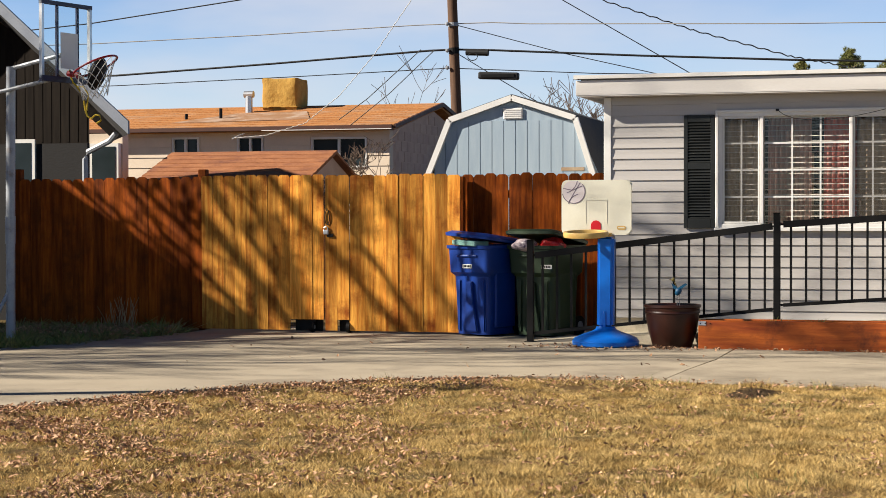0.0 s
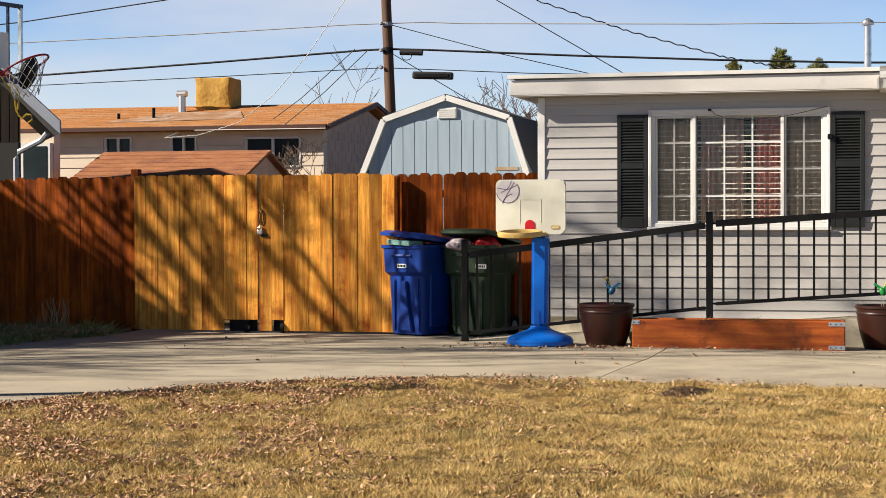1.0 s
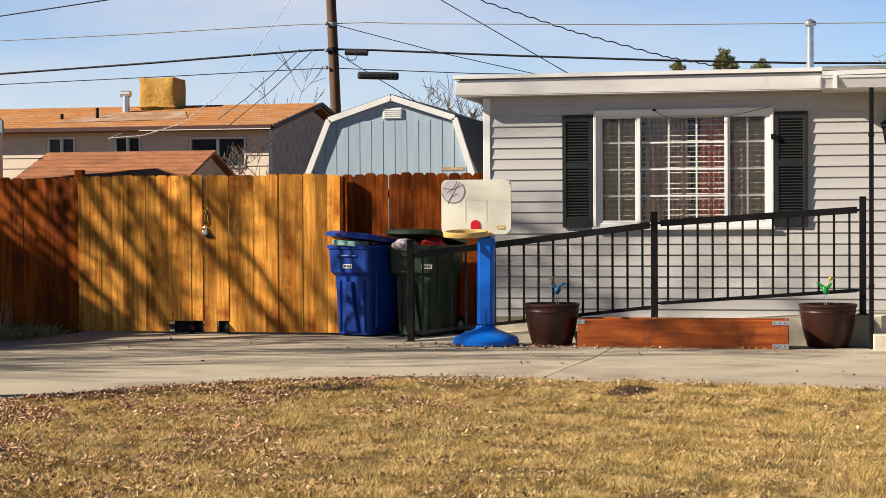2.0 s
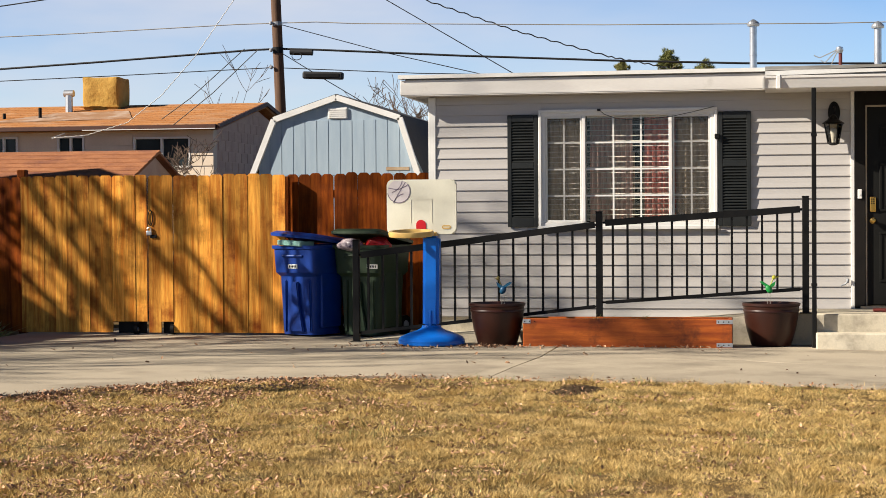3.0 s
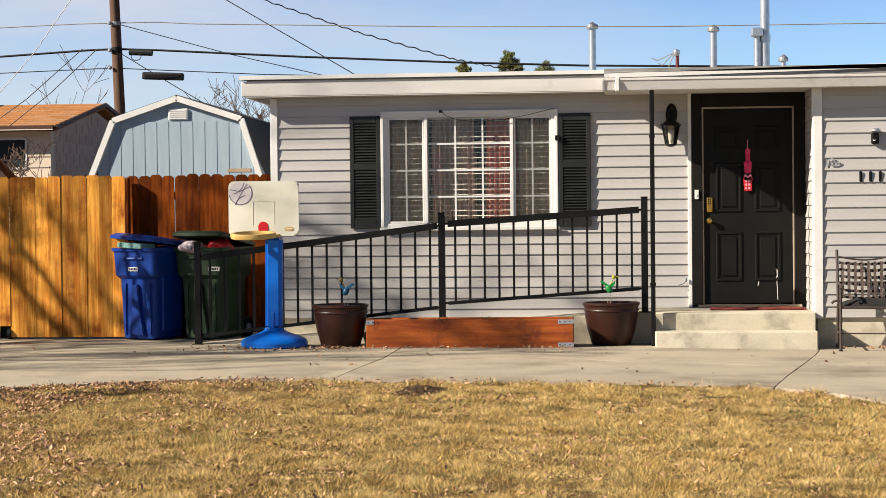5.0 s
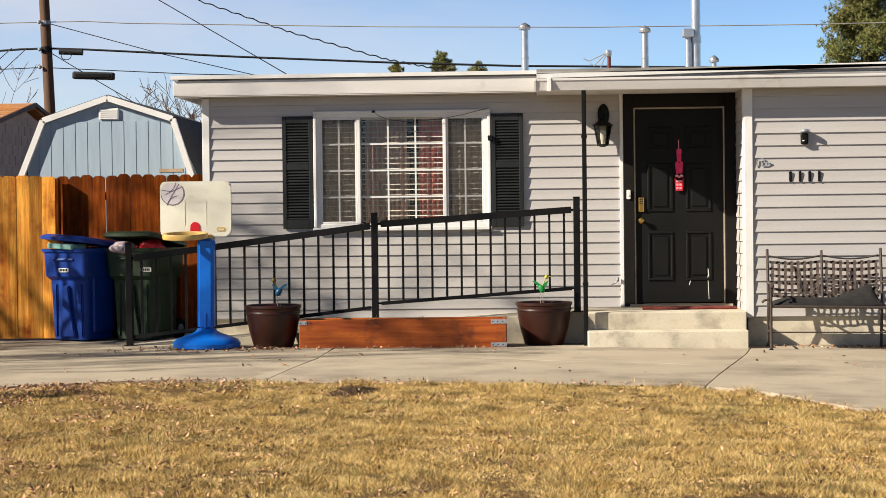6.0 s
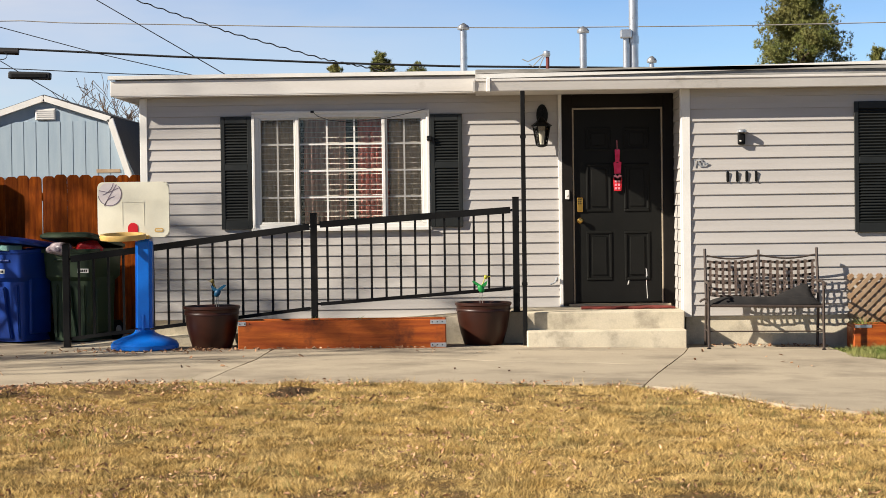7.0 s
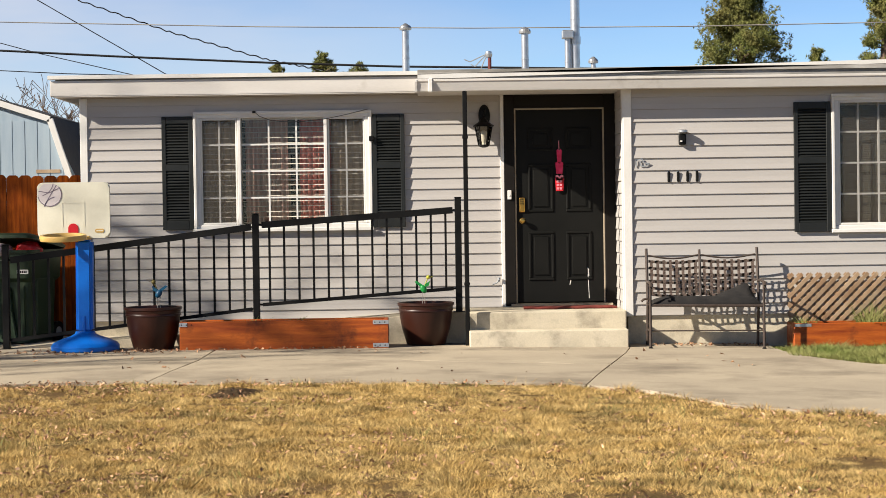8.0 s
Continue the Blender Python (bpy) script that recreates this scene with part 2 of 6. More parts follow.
def part(name, bm, material, parent=None, label="", smooth=False):
    me = bpy.data.meshes.new(name)
    if parent is not None:
        bm.transform(Matrix.Translation(-ORG[parent]))
    bmesh.ops.recalc_face_normals(bm, faces=bm.faces)
    if smooth:
        for f in bm.faces:
            f.smooth = True
    bm.to_mesh(me)
    bm.free()
    if smooth:
        me.set_sharp_from_angle(angle=radians(40))
    me.materials.append(material)
    ob = new(name, me)
    if parent is not None:
        ob.parent = parent
        ORG[ob] = ORG[parent]
    else:
        ORG[ob] = Vector((0, 0, 0))
    if label:
        tagged(ob, label)
    return ob


def piece(name, me, parent, loc, rot=None, scale=None):
    """One more object on a shared mesh, at a place in world metres."""
    ob = new(name, me)
    ob.parent = parent
    ob.location = Vector(loc) - ORG[parent]
    if rot:
        ob.rotation_euler = rot
    if scale:
        ob.scale = scale
    return ob


def mesh_of(name, bm, material):
    me = bpy.data.meshes.new(name)
    bmesh.ops.recalc_face_normals(bm, faces=bm.faces)
    bm.to_mesh(me)
    bm.free()
    me.materials.append(material)
    return me


def B():
    return bmesh.new()


def box(bm, x0, x1, y0, y1, z0, z1, bev=0.0, seg=1):
    v = [bm.verts.new((x, y, z)) for x in (x0, x1) for y in (y0, y1) for z in (z0, z1)]
    fs = [bm.faces.new([v[i] for i in q]) for q in ((0, 1, 3, 2), (4, 6, 7, 5), (0, 4, 5, 1), (2, 3, 7, 6), (0, 2, 6, 4), (1, 5, 7, 3))]
    if bev:
        es = list({e for f in fs for e in f.edges})
        bmesh.ops.bevel(bm, geom=es, offset=bev, segments=seg, affect="EDGES", profile=0.5)
    return bm


def prism(bm, pts, d, axis="y"):
    """A flat outline pushed through d = (from, to) along an axis."""
    def at(p, k):
        return {"y": (p[0], k, p[1]), "x": (k, p[0], p[1]), "z": (p[0], p[1], k)}[axis]
    a = [bm.verts.new(at(p, d[0])) for p in pts]
    b = [bm.verts.new(at(p, d[1])) for p in pts]
    bm.faces.new(a)
    bm.faces.new(b[::-1])
    for i in range(len(pts)):
        j = (i + 1) % len(pts)
        bm.faces.new((a[i], b[i], b[j], a[j]))
    return bm


def tube(bm, pts, r, seg=8, caps=True):
    """A round bar along points; r is one radius or one for each point."""
    pts = [Vector(p) for p in pts]
    rs = r if isinstance(r, (list, tuple)) else [r] * len(pts)
    rings = []
    for i, p in enumerate(pts):
        d = (pts[min(i + 1, len(pts) - 1)] - pts[max(i - 1, 0)]).normalized()
        s = d.cross(Vector((0, 0, 1)) if abs(d.z) < 0.95 else Vector((1, 0, 0))).normalized()
        u = s.cross(d)
        rings.append([bm.verts.new(p + rs[i] * (math.cos(2 * math.pi * k / seg) * s + math.sin(2 * math.pi * k / seg) * u)) for k in range(seg)])
    for a, b in zip(rings, rings[1:]):
        for k in range(seg):
            bm.faces.new((a[k], a[(k + 1) % seg], b[(k + 1) % seg], b[k]))
    if caps:
        bm.faces.new(rings[0][::-1])
        bm.faces.new(rings[-1])
    return bm


def lathe(bm, prof, centre, seg=32, sx=1.0, sy=1.0):
    """A turned form: (radius, height) pairs round an upright axis."""
    cx, cy, cz = centre
    rings = [[bm.verts.new((cx + sx * r * math.cos(2 * math.pi * k / seg), cy + sy * r * math.sin(2 * math.pi * k / seg), cz + h)) for k in range(seg)] for r, h in prof]
    for a, b in zip(rings, rings[1:]):
        for k in range(seg):
            bm.faces.new((a[k], a[(k + 1) % seg], b[(k + 1) % seg], b[k]))
    bm.faces.new(rings[0][::-1])
    bm.faces.new(rings[-1])
    return bm


def bar(bm, a, b, w, h):
    """A square bar from a to b, w across and h high, in the plane of a wall."""
    a, b = Vector(a), Vector(b)
    d = (b - a).normalized()
    s = Vector((0, 1, 0))
    u = s.cross(d).normalized()
    vs = [[bm.verts.new(p + sx * w / 2 * s + su * h / 2 * u) for sx, su in ((-1, -1), (1, -1), (1, 1), (-1, 1))] for p in (a, b)]
    for k in range(4):
        bm.faces.new((vs[0][k], vs[0][(k + 1) % 4], vs[1][(k + 1) % 4], vs[1][k]))
    bm.faces.new(vs[0][::-1])
    bm.faces.new(vs[1])
    return bm


def gz(x):
    """The ground falls gently past the front steps."""
    return -0.018 * min(max(0.0, x + 0.3), 8.0)


def sag(a, b, drop, n=14):
    a, b = Vector(a), Vector(b)
    return [a.lerp(b, i / n) - Vector((0, 0, drop * 4 * (i / n) * (1 - i / n))) for i in range(n + 1)]


# ---- ground, drive ----
def grid_mesh(name, xs, ys, zf, material):
    vs = [(x, y, zf(x, y)) for y in ys for x in xs]
    nx = len(xs)
    fs = [(j * nx + i, j * nx + i + 1, (j + 1) * nx + i + 1, (j + 1) * nx + i) for j in range(len(ys) - 1) for i in range(nx - 1)]
    me = bpy.data.meshes.new(name)
    me.from_pydata(vs, [], fs)
    me.materials.append(material)
    return new(name, me)


def span(a, b, step):
    n = max(1, round((b - a) / step))
    return [a + (b - a) * i / n for i in range(n + 1)]


gx = [-600, -200, -60, -30] + span(-16, 12, 0.4) + [30, 60, 200, 600]
gy = [-300, -60, -10] + span(0, 22, 0.4) + [30, 60, 150, 400, 1500]
ground = grid_mesh("ground", gx, gy, lambda x, y: gz(x) - 0.03 + 0.015 * noise.noise((x * 0.9, y * 0.9, 0)), M_SOIL)
tagged(ground, "dry tan winter lawn soil around the house", "ground", kind="structure")

# the near edge of the drive, from the street side round to the walk
EDGE = [(-6.9, 10.3), (-6.16, 11.5), (-5.75, 12.35), (-5.27, 13.07), (-4.6, 13.7), (-3.94, 14.13), (-3.3, 14.4), (-2.76, 14.5), (-2.0, 14.42),
        (-1.23, 14.32), (0.0, 14.22), (1.15, 14.08), (1.45, 13.8), (1.75, 13.5), (2.0, 12.95), (2.2, 12.45), (2.6, 12.15), (3.13, 12.0), (4.2, 11.8), (5.6, 11.7)]


def slab(pts, parent, th=0.1, top=0.0):
    bm = B()
    a = [bm.verts.new((x, y, gz(x) + top)) for x, y in pts]
    b = [bm.verts.new((x, y, gz(x) - th)) for x, y in pts]
    bm.faces.new(a)
    bm.faces.new(b[::-1])
    for i in range(len(pts)):
        j = (i + 1) % len(pts)
        bm.faces.new((a[i], b[i], b[j], a[j]))
    bmesh.ops.triangulate(bm, faces=[f for f in bm.faces if len(f.verts) > 4])
    return part("slab", bm, M_CONCRETE, parent)


drive = thing("driveway", "cracked pale grey concrete drive and walk before the house", "driveway", (0, 15, 0), kind="structure")


def edge_y(x):
    for (x0, y0), (x1, y1) in zip(EDGE, EDGE[1:]):
        if x0 <= x <= x1:
            return y0 + (y1 - y0) * (x - x0) / (x1 - x0)
    return EDGE[-1][1]


# ---- the house ----
LW, RW = 19.2, 18.45
XL, XR, XC, XE = -3.60, 2.16, 2.16, 9.0
WIN1 = (-2.383, -0.502, 1.195, 2.450)
WIN2 = (4.337, 6.2, 1.105, 2.505)
DOOR = (0.94, 2.13, 0.33, 2.60)


def wall_with_holes(bm, x0, x1, y0, y1, z0, z1, holes):
    xs = sorted({x0, x1, *[h[0] for h in holes], *[h[1] for h in holes]})
    zs = sorted({z0, z1, *[h[2] for h in holes], *[h[3] for h in holes]})
    for a, b in zip(xs, xs[1:]):
        for c, d in zip(zs, zs[1:]):
            if not any(h[0] <= (a + b) / 2 <= h[1] and h[2] <= (c + d) / 2 <= h[3] for h in holes):
                box(bm, a, b, y0, y1, c, d)
    bmesh.ops.remove_doubles(bm, verts=bm.verts, dist=1e-5)
    return bm


def put_wall(name, label, bm, material):
    return tagged(part(name, bm, material), label, "wall", kind="structure")


wall_front = put_wall("wall_front", "grey vinyl-sided front wall of the bungalow", wall_with_holes(B(), XL, XR - 0.1, LW, LW + 0.18, 0.22, 2.75, [WIN1, DOOR]), M_SIDING)
wall_wing = put_wall("wall_wing", "grey vinyl-sided wall of the projecting wing", wall_with_holes(B(), XC, XE, RW, RW + 0.18, 0.24, 2.75, [WIN2]), M_SIDING)
put_wall("wall_return", "narrow sided return wall beside the entry", box(B(), XC - 0.005, XC + 0.17, RW + 0.182, LW + 0.4, 0.24, 2.75), M_SIDING)
put_wall("wall_west", "grey sided end wall of the bungalow", box(B(), XL, XL + 0.18, LW + 0.182, 27.0, 0.22, 2.75), M_SIDING)
put_wall("wall_back", "grey sided rear wall of the bungalow", box(B(), XL, XE, 27.0, 27.18, -0.3, 2.75), M_SIDING)
put_wall("wall_east", "grey sided end wall of the wing", box(B(), XE, XE + 0.18, RW, 27.18, -0.4, 2.75), M_SIDING)
put_wall("partition", "plain inner wall behind the windows, near-black for the unlit room", box(B(), XL + 0.2, XE - 0.02, 21.6, 21.7, -0.2, 2.7), M_DARK)
tagged(part("floor", box(B(), XL + 0.19, XE - 0.02, LW + 0.19, 26.9, 0.1, 0.3), M_DARK), "floor inside the bungalow, near-black for the unlit room", "floor", kind="structure")
fd = B()
box(fd, XL + 0.02, 0.5, LW + 0.02, LW + 0.2, -0.2, 0.22)
box(fd, XC + 0.02, XE, RW + 0.02, RW + 0.2, -0.45, 0.238)
box(fd, XL + 0.02, XL + 0.2, LW + 0.2, 27.0, -0.2, 0.22)
tagged(part("foundation", fd, M_STEP), "sandy concrete foundation under the siding", "foundation", kind="structure")

# roof: a low slope rising from the front edge
rf = B()
prism(rf, [(19.0, 2.71), (19.0, 2.845), (24.0, 3.12), (27.6, 2.9), (27.6, 2.75)], (-3.84, 0.02), "x")
prism(rf, [(18.318, 2.72), (18.318, 2.82), (24.0, 3.16), (27.6, 2.9), (27.6, 2.75)], (0.021, 9.6), "x")
tagged(part("roof", rf, M_ROOFEDGE), "low-pitched grey roof with a weathered edge", "roof", kind="structure")
fa = B()
box(fa, -3.89, 0.10, 18.97, 18.997, 2.643, 2.806, 0.004)
box(fa, -3.89, -3.855, 18.999, 27.0, 2.643, 2.806)
box(fa, -3.85, 0.10, 18.975, LW, 2.634, 2.655)
box(fa, 0.021, 9.5, 18.318, LW, 2.610, 2.63)
tagged(part("fascia", fa, M_FASCIA), "white painted fascia and soffit with flaking patches", "fascia", kind="structure")
dr = B()
prism(dr, [(18.94, 2.822), (18.94, 2.862), (19.08, 2.870), (19.08, 2.822)], (-3.91, 0.02), "x")
tagged(part("roof_edge", dr, M_TRIM), "pale metal drip edge along the roof", "drip edge", kind="structure")


# ---- drive slabs: joints run where the real cracks run ----
J1 = [(-2.21, 14.46), (-2.16, 15.4), (-2.06, 16.6), (-2.05, 17.9), (-2.0, 19.1)]
J2 = [(1.3, 13.9), (1.5, 14.9), (1.72, 15.9), (2.0, 17.2), (2.13, 17.94)]
L_EDGE = [p for p in EDGE if p[0] < -2.25]
M_EDGE = [p for p in EDGE if -2.2 < p[0] < 1.25]
R_EDGE = [p for p in EDGE if p[0] > 1.4]
G = 0.011


def shifted(pts, d):
    return [(x + d, y) for x, y in pts]


def wavy(a, b, n, amp):
    """A crack from a to b, with its own wander."""
    return [(a[0] + (b[0] - a[0]) * i / n + (amp * noise.noise((i * 1.7, a[0], 0)) if 0 < i < n else 0),
             a[1] + (b[1] - a[1]) * i / n + (amp * noise.noise((i * 1.3, a[1], 5)) if 0 < i < n else 0)) for i in range(n + 1)]


JX = wavy((-9.6, 16.6), J1[2], 14, 0.12)
JM = wavy(J1[2], J2[2], 12, 0.1)
slab([(-16.0, 9.0), *L_EDGE, *shifted(J1[:3], -G), *[(x, y - 2 * G) for x, y in JX[::-1][1:]], (-10.4, 15.2), (-16, 14.6)], drive)
slab([*[(x, y + 2 * G) for x, y in JX], *shifted(J1[2:], -G), (-3.62, 19.15), (-3.62, 20.4), (-8.5, 20.4), (-8.45, 18.9), (-8.9, 18.2), (-9.3, 17.4)], drive)
slab([J1[0], *M_EDGE, J2[0], J2[1], (J2[2][0] - G, J2[2][1] - G), *[(x, y - 2 * G) for x, y in JM[::-1][1:-1]], (J1[2][0] + G, J1[2][1] - G), J1[1]], drive)
slab([*[(x, y + 2 * G) for x, y in JM], J2[3], J2[4], (0.55, 18.3), (0.5, 19.15), *shifted(J1[3:][::-1], G)], drive)
slab([(J2[0][0] + G, J2[0][1]), *R_EDGE, (5.6, 15.2), (4.1, 16.0), (3.75, 16.7), (3.6, 17.5), (3.6, 18.46), (2.14, 18.46), *shifted(J2[::-1][:-1], G)], drive)


# ---- siding courses ----
def courses(wall, y, x0, x1, z0, z1, first, step, holes):
    k = math.floor((z1 - first) / step)
    z = first + k * step
    while z > z0 - step:
        lo, hi = max(z, z0), min(z + step, z1)
        if hi - lo > 0.02:
            cuts = [(x0, x1)]
            for hx0, hx1, hz0, hz1 in holes:
                if hi > hz0 + 0.02 and lo < hz1 - 0.02:
                    cuts = [c for a, b in cuts for c in ((a, min(b, hx0)), (max(a, hx1), b)) if c[1] - c[0] > 0.03]
            for a, b in cuts:
                bm = B()
                prism(bm, [(y - 0.001, hi), (y - 0.003, hi), (y - 0.009, lo + 0.45 * (hi - lo)), (y - 0.0165, lo + 0.006), (y - 0.015, lo + 0.002), (y - 0.001, lo + 0.002)], (a, b), "x")
                part("siding_board", bm, M_SIDING, wall)
        z -= step


courses(wall_front, LW, XL + 0.06, 0.905, 0.225, 2.626, 2.305, 0.117, [WIN1])
courses(wall_wing, RW, XC + 0.075, XE, 0.245, 2.598, 2.133, 0.1267, [WIN2])


def trim(name, label, bm, m=M_TRIM):
    return tagged(part(name, bm, m), label, "trim", kind="structure")


cp = B()
box(cp, XL - 0.02, XL + 0.06, LW - 0.026, LW - 0.0005, 0.22, 2.626, 0.004)
box(cp, XL - 0.02, XL - 0.0005, LW, LW + 0.08, 0.22, 2.626)
trim("corner_trim", "white vinyl corner post of the bungalow", cp)
cp = B()
box(cp, XC - 0.012, XC + 0.075, RW - 0.028, RW - 0.0005, 0.24, 2.598, 0.004)
box(cp, XC - 0.024, XC - 0.0055, RW - 0.02, RW + 0.07, 0.24, 2.598)
trim("corner_trim", "white vinyl corner post of the wing", cp)
for k in range(19):
    bm = B()
    z = 0.26 + k * 0.1267
    prism(bm, [(XC - 0.006, z + 0.12), (XC - 0.010, z + 0.12), (XC - 0.020, z + 0.004), (XC - 0.006, z + 0.004)], (RW + 0.075, LW - 0.05), "y")
    part("siding_board", bm, M_SIDING, wall_wing)

# gutter and drip edge of the wing
FWD = Matrix.Translation((0, 0.33, 1.32)) @ Matrix.Diagonal((1.0183, 1, 1.0183, 1)) @ Matrix.Translation((0, 0, -1.32))
gut = thing("gutter", "white metal gutter along the wing's eave", "gutter", (4, 17.9, 2.56), kind="structure")
bm = B()
prism(bm, [(17.858, 2.69), (17.85, 2.686), (17.85, 2.668), (17.858, 2.664), (17.885, 2.572), (17.89, 2.567), (17.98, 2.567), (17.98, 2.69), (17.972, 2.69), (17.972, 2.575), (17.893, 2.575), (17.866, 2.666), (17.866, 2.69)], (0.012, 9.6), "x")
bm.transform(FWD)
part("trough", bm, M_FASCIA, gut)
bm = B()
prism(bm, [(17.86, 2.688), (17.845, 2.686), (17.845, 2.664), (17.88, 2.562), (17.982, 2.562), (17.982, 2.69)], (-0.005, 0.011), "x")
box(bm, 0.13, 0.17, 17.842, 17.98, 2.56, 2.695, 0.005)
bm.transform(FWD)
part("end_cap", bm, M_TRIM, gut)
bm = B()
prism(bm, [(0.02, 2.700), (0.02, 2.742), (4.75, 2.836), (9.6, 2.925), (9.6, 2.862), (4.75, 2.795), (2.0, 2.735), (0.4, 2.704)], (17.93, 17.978), "y")
bm.transform(FWD)
part("drip_edge", bm, M_TRIM, gut)
bm = B()
prism(bm, [(0.3, 2.66), (0.3, 2.702), (2.0, 2.734), (4.75, 2.794), (9.6, 2.861), (9.6, 2.66)], (17.953, 17.979), "y")
bm.transform(FWD)
part("fascia_board", bm, M_ROOFEDGE, gut, "weathered grey fascia board")
bm = B()
prism(bm, [(17.93, 2.75), (17.93, 2.79), (23.9, 3.20), (23.9, 3.1)], (0.022, 9.6), "x")
bm.transform(FWD)
part("roof_sheet", bm, M_ROOFEDGE, gut)

down = thing("downspout", "slim black downspout beside the entry steps", "downspout", (0.497, 18.12, gz(0.48)))
part("pipe", box(B(), 0.474, 0.520, 18.10, 18.145, gz(0.48) - 0.03, 2.584, 0.006), M_IRON, down)
for z in (0.6, 2.1):
    part("strap", box(B(), 0.468, 0.526, 18.096, 18.15, z, z + 0.03), M_IRON, down)


# ---- windows ----
M_SCREEN = bpy.data.materials.new("insect_screen")
M_SCREEN.use_nodes = True
sn_, sl_ = M_SCREEN.node_tree.nodes, M_SCREEN.node_tree.links
str_ = sn_.new("ShaderNodeBsdfTransparent")
smx_ = sn_.new("ShaderNodeMixShader")
smx_.inputs["Fac"].default_value = 0.2
sn_["Principled BSDF"].inputs["Base Color"].default_value = (0.09, 0.075, 0.06, 1)
sl_.new(str_.outputs[0], smx_.inputs[1])
sl_.new(sn_["Principled BSDF"].outputs[0], smx_.inputs[2])
sl_.new(smx_.outputs[0], sn_["Material Output"].inputs["Surface"])
def window(name, label, rect, y, mullions, cols, rows, screened):
    x0, x1, z0, z1 = rect
    w = thing(name, label, "window", ((x0 + x1) / 2, y, z0), kind="structure")
    bm = B()
    for a, b, c, d in ((x0 - 0.012, x1 + 0.012, z1 - 0.05, z1 + 0.012), (x0 - 0.02, x1 + 0.02, z0 - 0.02, z0 + 0.055), (x0 - 0.012, x0 + 0.055, z0 + 0.055, z1 - 0.05), (x1 - 0.055, x1 + 0.012, z0 + 0.055, z1 - 0.05)):
        box(bm, a, b, y - 0.03, y + 0.1, c, d, 0.006)
    frame_ = part("window_frame", bm, M_TRIM, w)
    bm = B()
    for a, b, c, d in ((x0 - 0.02, x1 + 0.02, z1 - 0.012, z1 + 0.02), (x0 - 0.02, x0 + 0.012, z0 + 0.015, z1 - 0.012), (x1 - 0.012, x1 + 0.02, z0 + 0.015, z1 - 0.012)):
        box(bm, a, b, y - 0.05, y - 0.0305, c, d, 0.005)
    part("brick_mould", bm, M_TRIM, frame_)
    bm = B()
    box(bm, x0 - 0.03, x1 + 0.03, y - 0.062, y - 0.046, z0 - 0.024, z0 + 0.014, 0.004)
    part("window_sill", bm, M_TRIM, w)
    edges = [x0 + 0.055] + [m for m in mullions] + [x1 - 0.055]
    for m in mullions:
        part("mullion", box(B(), m - 0.018, m + 0.018, y - 0.035, y + 0.08, z0 + 0.0552, z1 - 0.0502, 0.004), M_TRIM, w)
    for i, (a, b) in enumerate(zip(edges, edges[1:])):
        a += 0.021 if i else 0
        b -= 0.021 if i < len(mullions) else 0
        lo, hi = z0 + 0.056, z1 - 0.051
        if screened[i]:
            bm = B()
            for q in ((a, a + 0.02, lo, hi), (b - 0.02, b, lo, hi), (a + 0.02, b - 0.02, lo, lo + 0.022), (a + 0.02, b - 0.02, hi - 0.022, hi)):
                box(bm, q[0] + 0.001, q[1] - 0.001, y - 0.02, y + 0.02, q[2], q[3], 0.003)
            sash = part("sash", bm, M_TRIM, w)
            part("insect_screen", box(B(), a + 0.02, b - 0.02, y - 0.008, y - 0.005, lo + 0.022, hi - 0.022), M_SCREEN, sash, "dark insect mesh")
        g = part("pane", box(B(), a, b, y + 0.03, y + 0.035, lo, hi), M_GLASS, w)
        g.visible_shadow = False
        n = cols[i]
        for k in range(1, n):
            xm = a + (b - a) * k / n
            part("muntin", box(B(), xm - 0.009, xm + 0.009, y + 0.012, y + 0.028, lo, hi), M_TRIM, w)
        for k in range(1, rows):
            zm = lo + (hi - lo) * k / rows
            part("muntin", box(B(), a, b, y + 0.013, y + 0.0275, zm - 0.009, zm + 0.009), M_TRIM, w)
    return w


window("window_1", "white three-light window with a muntin grid", WIN1, LW, (-1.912, -0.98), (2, 3, 2), 4, (1, 0, 1))
window("window_2", "white gridded window of the wing", WIN2, RW, (5.27,), (4, 4), 4, (1, 1))

# blinds and curtains
for bx0, bx1, by, bz0, bz1, tilt, lab in ((-2.31, -1.94, LW + 0.09, 1.25, 2.41, 16, "cream"), (-1.885, -1.005, LW + 0.09, 1.25, 2.41, 18, "white"), (-0.955, -0.57, LW + 0.09, 1.25, 2.41, 16, "cream"), (4.4, 5.24, RW + 0.1, 1.18, 2.44, 76, "grey")):
    bl = thing("venetian_blind", lab + " venetian blind hung behind the window panes", "blind", ((bx0 + bx1) / 2, by, bz1), group="window blinds")
    part("head_rail", box(B(), bx0, bx1, by - 0.02, by + 0.02, bz1 - 0.03, bz1), M_BLIND, bl)
    bm = box(B(), bx0, bx1, -0.0105, 0.0105, -0.0008, 0.0008)
    bm.transform(Matrix.Translation((-(bx0 + bx1) / 2, 0, 0)))
    me = mesh_of("slat", bm, M_SHADE if lab == "grey" else M_BLIND)
    z = bz1 - 0.05
    while z > bz0:
        piece("slat", me, bl, ((bx0 + bx1) / 2, by, z), (radians(tilt + random.uniform(-2, 2)), 0, 0))
        z -= 0.024 if lab == "grey" else 0.0572
    part("bottom_rail", box(B(), bx0, bx1, by - 0.015, by + 0.015, bz0 - 0.02, bz0 - 0.002), M_BLIND, bl)


